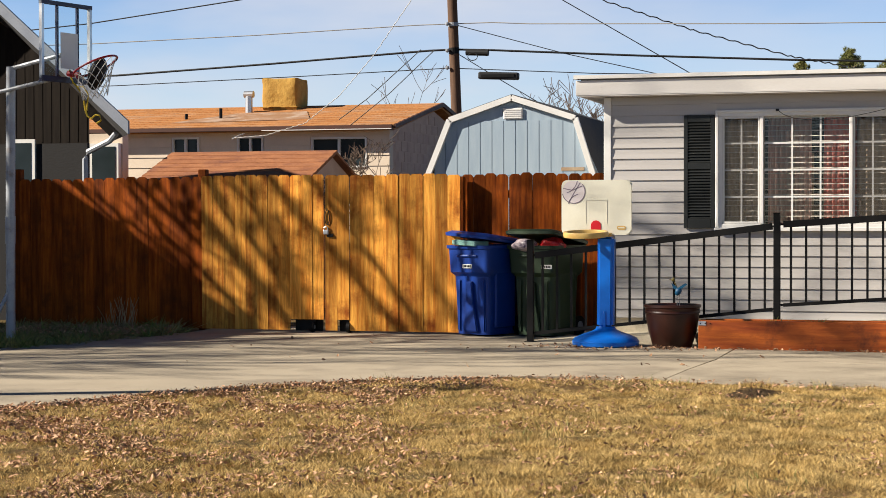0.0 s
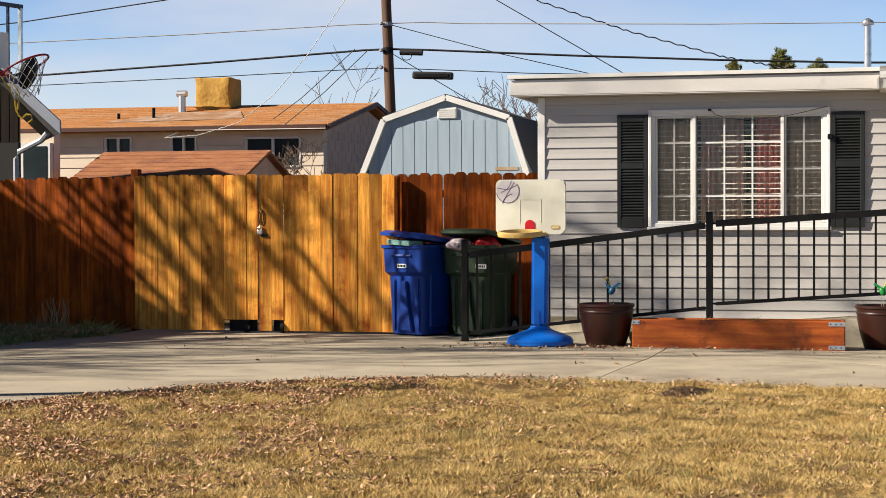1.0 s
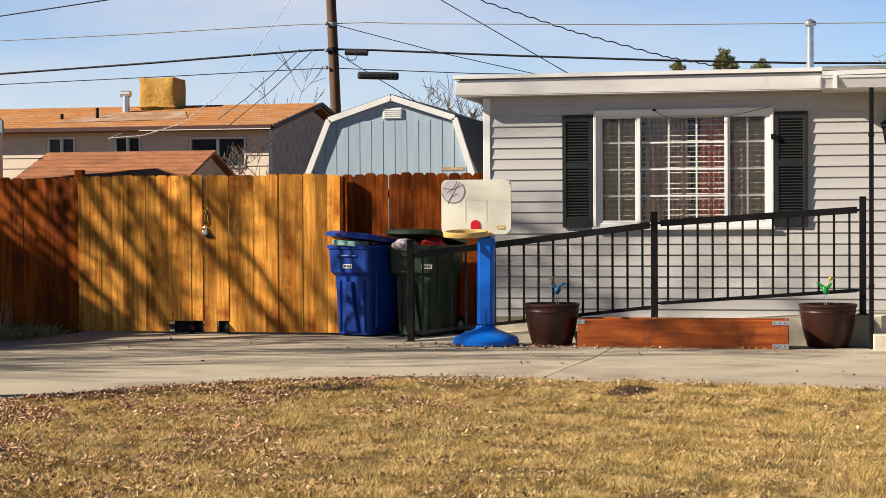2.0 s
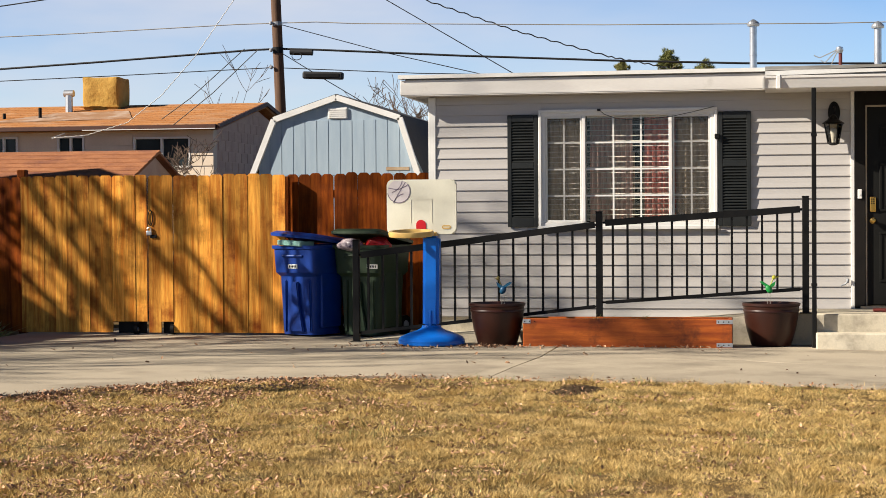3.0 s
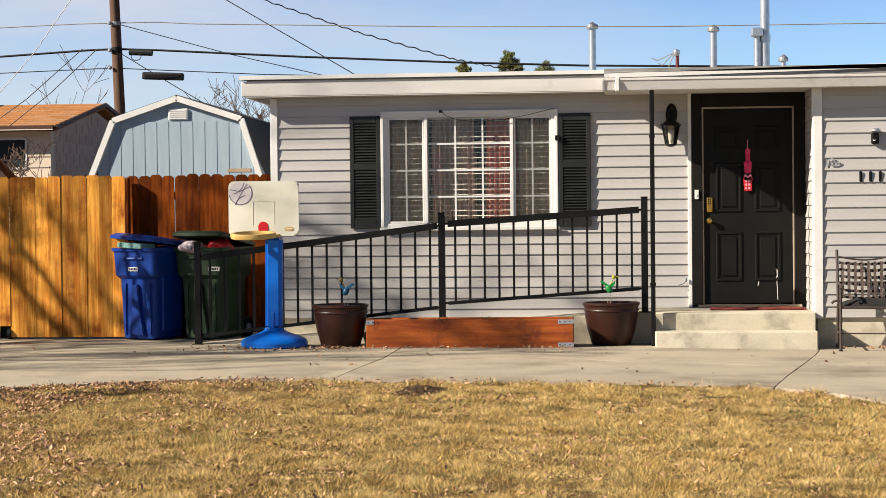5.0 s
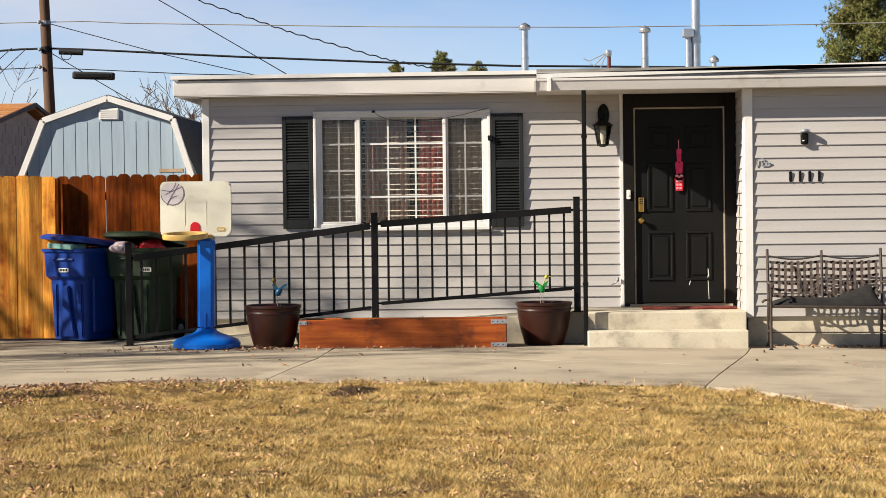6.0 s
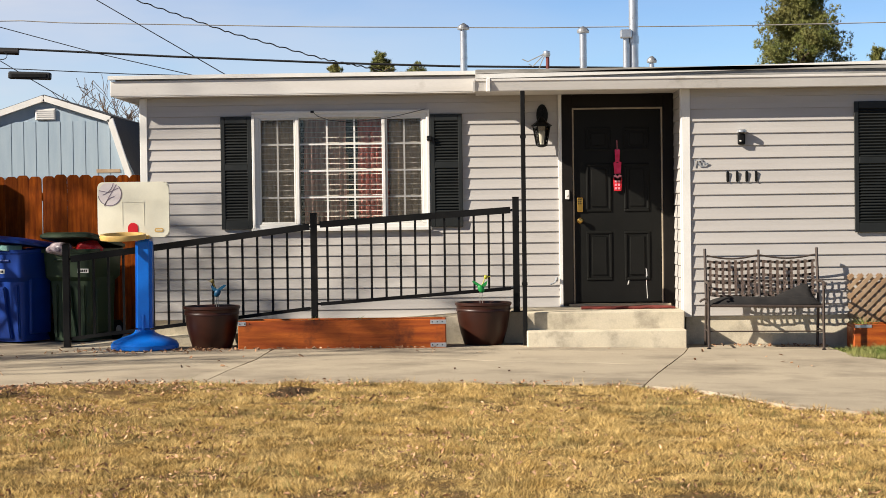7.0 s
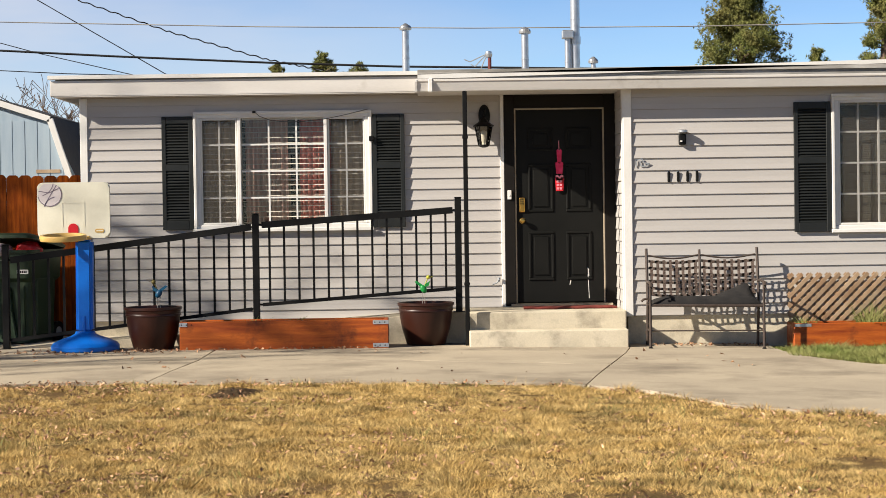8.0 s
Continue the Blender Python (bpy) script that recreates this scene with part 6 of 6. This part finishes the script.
wire("thin grey power line along the back lots", [(-60, 44, 6.5), (-40, 44.6, 6.15), (-23, 45, 6.187), (-18, 45, 6.28), (-13.54, 45, 6.408), (-11.46, 45, 6.416), (-10.45, 45, 6.35), (-4, 45, 6.15), (1.5, 45, 6.045), (7, 45, 6.02), (11.96, 45, 6.06), (30, 45, 6.5)], 0.014, M_WIREGREY)
wire("thick black telephone cable along the back lots", [(-60, 44, 5.0), (-22.2, 45, 5.288), (-17.5, 45, 5.5), (-13.15, 45, 5.727), (-12.45, 45, 5.74), (-11.46, 45, 5.695), (-7.6, 45, 5.45), (-3.77, 45, 5.242), (-0.5, 45, 5.101), (6, 45, 4.95), (20, 45, 5.0)], 0.03)
wire("thin black cable below the telephone line", [(-60, 44, 4.6), (-22.2, 45, 5.006), (-17, 45, 5.13), (-12.6, 45, 5.254), (-8.77, 45, 5.026), (0, 45, 4.7)], 0.013)
wire("single power line at the pole's head", [(-40, 45, 5.6), (-23, 45, 6.753), (-18.5, 45, 7.254), (-12.6, 45, 8.0)], 0.018)
wire("service drop running down to the bungalow", [(-12.58, 45, 8.6), (-9.58, 45, 6.938), (-6.27, 45, 4.965), (-5, 45, 4.2)], 0.014)
wire("twisted service cable running to the roof mast", [(-12.6, 45, 8.9), (-8.55, 45, 6.9), (-6.2, 45, 6.05), (-3.77, 45, 5.327), (-2.2, 45, 5.0), (0.5, 45, 4.7)], 0.017, M_WIRE, 0.018)
wire("black drop line slanting to the back lots", [(-12.5, 45, 6.4), (-9.5, 45, 5.55), (-6.2, 45, 4.75)], 0.012)
wire("slack drop line to the garages", [(-12.5, 45, 5.7), (-11.2, 45, 4.9), (-10.2, 45, 4.3)], 0.012)
wire("white twisted service drop to the rear house", [(-9.1, 30.0, 5.161), (-9.814, 30.0, 4.187), (-10.452, 30.0, 3.499), (-11.097, 30.0, 3.026), (-11.857, 30.0, 2.815), (-12.516, 30.0, 2.773), (-12.848, 31.42, 2.93)], 0.007, M_WIREPALE, 0.006)
wire("thin drop line to the rear house", [(-9.044, 30.4, 4.321), (-10.054, 30.4, 3.466), (-10.593, 30.4, 3.1)], 0.008)
wire("thin drop line to the rear house", [(-8.782, 30.4, 4.314), (-9.627, 30.4, 3.559), (-10.377, 30.4, 2.994)], 0.008)
spl = thing("cable_splice", "black cable splice case hung on the line", "splice case", (-11.85, 45, 5.6))
part("case", tube(B(), [(-12.15, 45, 5.66), (-11.55, 45, 5.63)], 0.085, 12), M_WIRE, spl)
part("loop", tube(B(), [(-11.95 + 0.13 * math.cos(a), 44.9, 5.53 + 0.10 * math.sin(a)) for a in [2 * math.pi * k / 16 for k in range(17)]], 0.012, 5), M_WIRE, spl)
tb = thing("terminal_box", "long black terminal box hung from a cable", "terminal box", (-11.26, 45, 5.0))
bm = box(B(), -11.8, -10.72, 44.85, 45.05, 4.92, 5.11, 0.04, 2)
bm.transform(Matrix.Translation((-11.26, 45, 5.01)) @ Matrix.Rotation(radians(2.5), 4, "Y") @ Matrix.Translation((11.26, -45, -5.01)))
part("case", bm, M_WIRE, tb)
part("cover_strip", box(B(), -11.7, -10.82, 44.83, 44.849, 4.97, 5.05), M_IRON, tb)


# ---- trees ----
def bare_tree(at, height, seed, label, r0=0.16, levels=5, spread=0.6, twig=0.008, lean=(0, 0, 1), trunk_len=0.0, wobble=0.14):
    rng = random.Random(seed)
    t = thing("bare_tree", label, "tree", at)
    trunk, limbs = B(), B()

    def grow(p, d, length, r, lev):
        pts, rs = [p], [r]
        for k in range(4):
            d = (d + Vector((rng.uniform(-1, 1), rng.uniform(-1, 1), rng.uniform(-0.3, 0.7))) * (wobble if lev == levels else 0.14)).normalized()
            p = p + d * length / 4
            pts.append(p)
            rs.append(max(twig, r * (1 - 0.14 * (k + 1))))
        tube(trunk if lev == levels else limbs, pts, rs, 8 if lev == levels else (6 if lev > 2 else 4), caps=lev == levels)
        if lev == 0:
            return
        for k in range(3 if lev > 1 else 4):
            i = rng.choice((2, 3, 4))
            side = Vector((rng.uniform(-1, 1), rng.uniform(-1, 1), rng.uniform(-0.1, 0.8))).normalized()
            grow(pts[i], (d * (1 - spread) + side * spread).normalized(), length * rng.uniform(0.55, 0.8), rs[i] * rng.uniform(0.5, 0.72), lev - 1)

    grow(Vector(at), Vector(lean).normalized(), trunk_len or height * 0.36, r0, levels)
    part("trunk", trunk, M_BARK, t, smooth=True)
    part("crown", limbs, M_BARK, t)


# the first six stand out of view, set to cast branch shadows
bare_tree((-14.08, 12.2, 0), 8.2, 11, "unseen leaning bare tree that shades the gate", 0.15, 4, 0.5, 0.014, (-2.72, 3.6, 6.83), 8.0, 0.02)
bare_tree((-12.2, 12.7, 0), 8.8, 19, "unseen slim leaning bare tree that shades the gate", 0.10, 4, 0.5, 0.014, (-2.1, 3.6, 5.96), 7.6, 0.02)
bare_tree((-13.6, 14.6, 0), 9.4, 11, "unseen leaning bare tree that shades the gate", 0.26, 5, 0.42, 0.014, (-0.05, 0.55, 0.98))
bare_tree((-16.0, 11.6, 0), 10.9, 14, "unseen bare tree that casts branch shadows", 0.18, 5, 0.6, 0.014)
bare_tree((-21.2, 10.2, 0), 12.5, 27, "unseen bare tree that casts branch shadows", 0.2, 5, 0.6, 0.016)
bare_tree((-31.6, 6.4, 0), 21.8, 5, "unseen tall bare tree that dapples the front wall", 0.3, 5, 0.6, 0.019)
bare_tree((-12.3, 42, 0), 5.6, 21, "small bare tree behind the shingle-roofed house", 0.05, 4, 0.5, 0.006)
bare_tree((-9.3, 44, 0), 5.4, 31, "small bare tree behind the blue shed", 0.07, 5, 0.55, 0.007)
bare_tree((-8.2, 43, 0), 5.6, 44, "small bare tree behind the blue shed", 0.08, 5, 0.55, 0.007)
bare_tree((-10.0, 30.5, 0), 3.6, 52, "leafless shrub against the rear house", 0.03, 5, 0.6, 0.005)

M_PINE = mat("pine_needles", (0.12, 0.145, 0.035), (0.21, 0.19, 0.06), 0.9, 0.8, bump=0, spread=0.35, island=True, vary=0.2)


def pine(at, height, radius, low, seed, label, tufts):
    rng = np.random.default_rng(seed)
    t = thing("pine_tree", label, "tree", at)
    x, y, z = at
    part("trunk", tube(B(), [(x, y, -0.1), (x, y, height * 0.5), (x, y, height * 0.97)], [0.03 * height, 0.02 * height, 0.01], 10), M_BARK, t)
    limbs = B()
    tips = []
    for k in range(46):
        h = low + (1 - low) * (k / 46) ** 0.85
        a = k * 2.4 + rng.uniform(-0.3, 0.3)
        rr = radius * (1.02 - ((h - low) / (1 - low)) ** 1.7 * 0.93) * rng.uniform(0.62, 1.05)
        p0 = Vector((x, y, h * height * 0.96))
        p2 = p0 + Vector((rr * math.cos(a), rr * math.sin(a), rr * rng.uniform(-0.05, 0.35)))
        p1 = p0.lerp(p2, 0.5) - Vector((0, 0, 0.05 * rr))
        tube(limbs, [p0, p1, p2], [0.05, 0.03, 0.012], 5)
        tips.append((p0, p1, p2))
    part("bough", limbs, M_BARK, t)
    # sprays of fine needles, gathered in clumps along the boughs, with gaps between
    nc = tufts // 14
    which = rng.integers(0, len(tips), nc)
    along_ = rng.uniform(0.35, 1.08, nc)
    centre = np.array([[*tips[w][0].lerp(tips[w][2], float(s))] for w, s in zip(which, along_)])
    centre += rng.normal(0, radius * 0.07, (nc, 3))
    n, m = nc * 14, 13
    base = np.repeat(centre, 14, 0) + rng.normal(0, radius * 0.042, (n, 3))
    d = rng.normal(0, 0.6, (n, m, 3)) + rng.normal(0, 0.5, (n, 1, 3)) + np.array([0, 0, 0.55])
    d /= np.linalg.norm(d, axis=2, keepdims=True)
    ln = rng.uniform(0.6, 1.0, (n, m, 1)) * 0.17
    side = rng.normal(0, 1, (n, m, 3))
    side /= np.linalg.norm(side, axis=2, keepdims=True)
    a = base[:, None, :] + side * 0.014
    b = base[:, None, :] - side * 0.014
    c = base[:, None, :] + d * ln
    vs = np.stack([a, b, c], 2).reshape(-1, 3) - np.array(at)
    me = bpy.data.meshes.new("crown")
    me.from_pydata(vs.tolist(), [], np.arange(len(vs)).reshape(-1, 3).tolist())
    me.materials.append(M_PINE)
    cr = new("crown", me)
    cr.parent = t


pine((12.85, 70, 0), 11.2, 2.9, 0.28, 3, "tall dense green pine behind the houses", 17500)
pine((19.9, 75, 0), 12.5, 2.0, 0.2, 4, "tall green spruce behind the houses", 11000)
pine((18.1, 80, 0), 8.9, 1.4, 0.3, 6, "small green conifer behind the houses", 3600)
pine((-7.0, 90, 0), 9.4, 1.1, 0.7, 7, "distant green pine top above the roof", 1900)
pine((-4.65, 90, 0), 9.9, 1.3, 0.7, 8, "distant green pine top above the roof", 2300)
pine((-2.9, 90, 0), 9.1, 1.9, 0.75, 9, "distant green pine top above the roof", 2100)

# an unseen post with a head, added to cast the long shadow on the grass
yl = thing("shadow_post", "unseen black post added to cast a shadow across the lawn", "lamp", (-10.5, 10.25, -0.03))
part("post", tube(B(), [(-10.5, 10.25, -0.05), (-10.5, 10.25, 4.1)], [0.11, 0.085], 12), M_IRON, yl)
part("lantern_head", lathe(B(), [(0.09, 4.08), (0.13, 4.12), (0.16, 4.36), (0.18, 4.38), (0.05, 4.50), (0.01, 4.52)], (-10.5, 10.25, 0), 8), M_IRON, yl)

# ---- lawn ----
RNG = np.random.default_rng(17)


def scatter_blades(name, n, xr, yr, keep, height, width, material, lean=0.5, zoff=0.0):
    x, y = RNG.uniform(*xr, n), RNG.uniform(*yr, n)
    k = keep(x, y)
    x, y = x[k], y[k]
    n = len(x)
    z = -0.018 * np.clip(x + 0.3, 0, 8.0) - 0.03 + zoff
    clump = np.array([noise.noise((float(a) * 3.1, float(b) * 3.1, 1.0)) + 0.6 * noise.noise((float(a) * 9, float(b) * 9, 4.0)) for a, b in zip(x, y)])
    h = RNG.uniform(*height, n) * np.clip(1 + 1.3 * clump, 0.25, 2.2)
    a = RNG.uniform(0, 2 * np.pi, n)
    w = RNG.uniform(*width, n)
    sway = np.array([(noise.noise((float(a) * 5, float(b) * 5, 7.0)), noise.noise((float(a) * 5, float(b) * 5, 9.0))) for a, b in zip(x, y)])
    t = RNG.normal(0, lean, (n, 2)) + 0.9 * sway
    p = np.stack([x, y, z], 1)
    side = np.stack([np.cos(a), np.sin(a), np.zeros(n)], 1) * w[:, None]
    tip = p + np.stack([t[:, 0] * h, t[:, 1] * h, h], 1)
    vs = np.stack([p - side, p + side, tip], 1).reshape(-1, 3)
    me = bpy.data.meshes.new(name)
    me.vertices.add(len(vs))
    me.vertices.foreach_set("co", vs.ravel())
    me.loops.add(3 * n)
    me.loops.foreach_set("vertex_index", np.arange(3 * n))
    me.polygons.add(n)
    me.polygons.foreach_set("loop_start", np.arange(n) * 3)
    me.update(calc_edges=True)
    me.materials.append(material)
    return new(name, me)


ex, ey = np.array([p[0] for p in EDGE]), np.array([p[1] for p in EDGE])


def on_lawn(x, y):
    wob = 0.05 * np.sin(x * 7.0) + 0.03 * np.sin(x * 17.0)
    bare = (x + 1.42) ** 2 + ((y - 13.6) * 0.45) ** 2 > 0.045 * (1 + 0.5 * np.sin(9 * x) * np.sin(7 * y))
    return bare & (y < np.interp(x, ex, ey) + wob) & (x > -0.60 * y - 0.3) & (x < 0.30 * y + 0.3) & (x > -7.0)


# dark ragged oval where the lawn blades are left out
bm = B()
bmesh.ops.create_grid(bm, x_segments=24, y_segments=24, size=1.0)
bmesh.ops.delete(bm, geom=[v for v in bm.verts if v.co.xy.length > 0.86 + 0.22 * noise.noise(v.co * 2.3)], context="VERTS")
for v in bm.verts:
    r = v.co.xy.length
    v.co = Vector((-1.42 + 0.25 * v.co.x, 13.6 + 0.55 * v.co.y, -0.002 - 0.03 * r + 0.012 * noise.noise(v.co * 6)))
tagged(part("bare_patch", bm, M_BED), "dark oval patch without grass in the dry lawn", "soil", kind="structure")
M_STRAW = mat("dormant_grass", (0.60, 0.43, 0.18), (0.40, 0.258, 0.083), 3.4, 0.75, bump=0, spread=0.75, island=True, vary=0.2, stain=(0.174, 0.1305, 0.0522), stain_scale=2.4, stain_at=(0.515, 0.69), spec=0.1)
M_GREENGRASS = mat("green_grass", (0.13, 0.17, 0.035), (0.27, 0.25, 0.09), 3, 0.75, bump=0, spread=0.4, island=True, vary=0.2)
lawn = scatter_blades("dry_grass", 1250000, (-7.0, 5.2), (6.6, 14.7), on_lawn, (0.011, 0.030), (0.0011, 0.0027), M_STRAW, 0.9)
tagged(lawn, "short dormant straw-coloured lawn grass", "grass", kind="stuff")
greens = scatter_blades("green_tufts", 26000, (-7.0, 5.2), (6.6, 14.7), lambda x, y: on_lawn(x, y) & (np.sin(x * 2.3 + 1) * np.sin(y * 1.9) + RNG.normal(0, 0.3, len(x)) > 0.75), (0.03, 0.06), (0.0022, 0.004), M_GREENGRASS, 0.6)
tagged(greens, "sparse green tufts in the dry lawn", "grass", kind="stuff")
edge_grass = scatter_blades("edge_grass", 26000, (-6.5, 4.2), (11.2, 14.7), lambda x, y: on_lawn(x, y) & (y > np.interp(x, ex, ey) - 0.12) & (np.sin(x * 5) + RNG.normal(0, 0.8, len(x)) > 0.3), (0.03, 0.06), (0.0025, 0.005), M_GREENGRASS, 0.6)
straw_edge = scatter_blades("straw_edge", 60000, (-6.5, 5.0), (10.6, 14.8), lambda x, y: (np.abs(y - np.interp(x, ex, ey) + 0.01) < 0.05 + 0.03 * np.sin(x * 11)) & (x < 0.30 * y + 0.3), (0.02, 0.048), (0.0018, 0.004), M_STRAW, 0.8)
tagged(straw_edge, "straw grass overhanging the drive's edge", "grass", kind="stuff")
tall_edge = scatter_blades("long_edge_grass", 90000, (1.5, 5.0), (10.6, 14.8), lambda x, y: (np.abs(y - np.interp(x, ex, ey) + 0.03) < 0.06 + 0.03 * np.sin(x * 9)) & (x < 0.30 * y + 0.3), (0.03, 0.058), (0.002, 0.0042), M_STRAW, 0.7)
tagged(tall_edge, "longer straw grass along the walk's edge", "grass", kind="stuff")
tagged(edge_grass, "ragged grass fringe along the drive", "grass", kind="stuff")
M_WEED = mat("weed_leaf", (0.12, 0.19, 0.03), (0.30, 0.23, 0.09), 5, 0.7, bump=0, spread=0.5, island=True, vary=0.2)
weeds = scatter_blades("weeds", 13000, (-10.8, -8.2), (16.2, 19.5), lambda x, y: (x < -8.45 - 0.25 * np.abs(y - 18.6) + 0.1 * np.sin(y * 9)) & (RNG.uniform(0, 1, len(x)) < 0.9), (0.04, 0.11), (0.008, 0.018), M_WEED, 1.1)
tagged(weeds, "low green weeds along the foot of the fence", "weeds", kind="stuff")
bedgrass = scatter_blades("bed_grass", 60000, (3.55, 5.6), (15.3, 17.97), lambda x, y: x > 3.62 + 0.55 * np.clip(16.9 - y, 0, 3) + 0.06 * np.sin(y * 8), (0.025, 0.075), (0.003, 0.006), M_GREENGRASS, 0.9)
tagged(bedgrass, "green and straw grass before the raised bed", "grass", kind="stuff")
inbed = scatter_blades("bed_weeds", 4000, (3.9, 6.1), (18.05, 18.32), lambda x, y: np.sin(x * 4) > -0.6, (0.10, 0.24), (0.003, 0.007), M_GREENGRASS, 0.6, 0.19)
tagged(inbed, "green sprouts in the raised bed", "weeds", kind="stuff")
planterweeds = scatter_blades("planter_weeds", 260, (-1.75, -1.2), (17.92, 18.15), lambda x, y: x > -9, (0.025, 0.06), (0.003, 0.007), M_GREENGRASS, 0.8, 0.275)
tagged(planterweeds, "few green sprouts in the planter", "weeds", kind="stuff")
M_DRY = mat("dry_stalk", (0.36, 0.27, 0.16), (0.26, 0.19, 0.11), 8, 0.9, bump=0, spread=0.3, island=True)
stalks = B()
rs_ = random.Random(3)
for k in range(60):
    x, y = (-9.35 + rs_.gauss(0, 0.12), 19.1 + rs_.gauss(0, 0.1)) if k < 34 else (rs_.uniform(-10.4, -8.6), rs_.uniform(18.9, 19.4))
    h = rs_.uniform(0.2, 0.42) if k < 34 else rs_.uniform(0.08, 0.18)
    p = Vector((x, y, -0.02))
    q = p + Vector((rs_.gauss(0, 0.08), rs_.gauss(0, 0.05), h))
    tube(stalks, [p, p.lerp(q, 0.6) + Vector((rs_.gauss(0, 0.02), 0, 0)), q], [0.004, 0.003, 0.002], 4)
tagged(part("dry_stalks", stalks, M_DRY), "dry brown weed stalks by the fence", "weeds", kind="stuff")


def scatter_leaves(name, spots, material, label):
    vs, fs = [], []
    rng = random.Random(len(spots))
    for x, y, z, s in spots:
        m = Matrix.Translation((x, y, z)) @ Euler((rng.gauss(0, 0.5), rng.gauss(0, 0.5), rng.uniform(0, 6.3))).to_matrix().to_4x4()
        k = len(vs)
        c = rng.uniform(0.05, 0.3) * s
        for px, py, pz in ((-1, 0, 0.0), (-0.35, -0.5, c / s), (0.45, -0.42, c / s * 0.8), (1, 0, 0.15), (0.4, 0.45, c / s), (-0.4, 0.5, c / s * 1.1), (0, 0, 0)):
            vs.append(m @ Vector((px * s, py * s * 0.85, pz * s)))
        fs += [(k + i, k + (i + 1) % 6, k + 6) for i in range(6)]
    me = bpy.data.meshes.new(name)
    me.from_pydata(vs, [], fs)
    me.materials.append(material)
    return tagged(new(name, me), label, "leaves", kind="stuff")


M_LEAF = mat("dead_leaf", (0.56, 0.36, 0.215), (0.23, 0.095, 0.042), 14, 0.75, bump=0.2, spread=0.5, island=True, vary=0.25)
spots = []
rl = random.Random(8)
while len(spots) < 18000:
    y = rl.uniform(7.0, 14.45)
    x = rl.uniform(-0.6 * y - 0.2, 0.3 * y)
    ye = edge_y(x) if EDGE[0][0] < x < EDGE[-1][0] else 0
    if y > ye or x < -6.9:
        continue
    w = 0.07 + 0.93 / (1 + math.exp((x + 3.6) * 1.5)) * (1.0 if y > 9.2 else 0.55)
    near = math.exp(-((ye - y) / 0.5) ** 2)
    if rl.random() < (0.08 + 0.75 * (noise.noise((x * 1.6, y * 1.6, 2)) > 0.08)) * w + 0.9 * near * w:
        spots.append((x, y, gz(x) + rl.uniform(-0.010, 0.018), rl.uniform(0.006, 0.020)))
scatter_leaves("fallen_leaves", spots, M_LEAF, "dry brown leaves strewn over the lawn")
spots = []
for k in range(-2200, 900):
    if k < 420:
        x, y = rl.uniform(-10.6, -8.3), rl.gauss(18.6, 0.5)
        if x > -8.5 - 0.25 * abs(y - 18.6) or y > 19.45:
            continue
    elif k < 640:
        x, y = rl.gauss(-3.2, 0.45), rl.gauss(17.75, 0.16)
        if y > 18.25:
            continue
    elif k < 740:
        x, y = rl.uniform(-2.9, -0.4), rl.gauss(17.81, 0.05)
        if y > 17.85:
            continue
    elif k < 830:
        x, y = rl.uniform(2.4, 3.6), rl.gauss(18.3, 0.09)
        if y > 18.45:
            continue
    else:
        x, y = rl.uniform(-7.5, 3.0), rl.uniform(15.0, 19.0)
    spots.append((x, y, gz(x) + 0.008 + (rl.uniform(0.0, 0.06) if k < 420 else 0), rl.uniform(0.012, 0.032)))
scatter_leaves("drifted_leaves", spots, M_LEAF, "dry leaves drifted against the walls and pots")
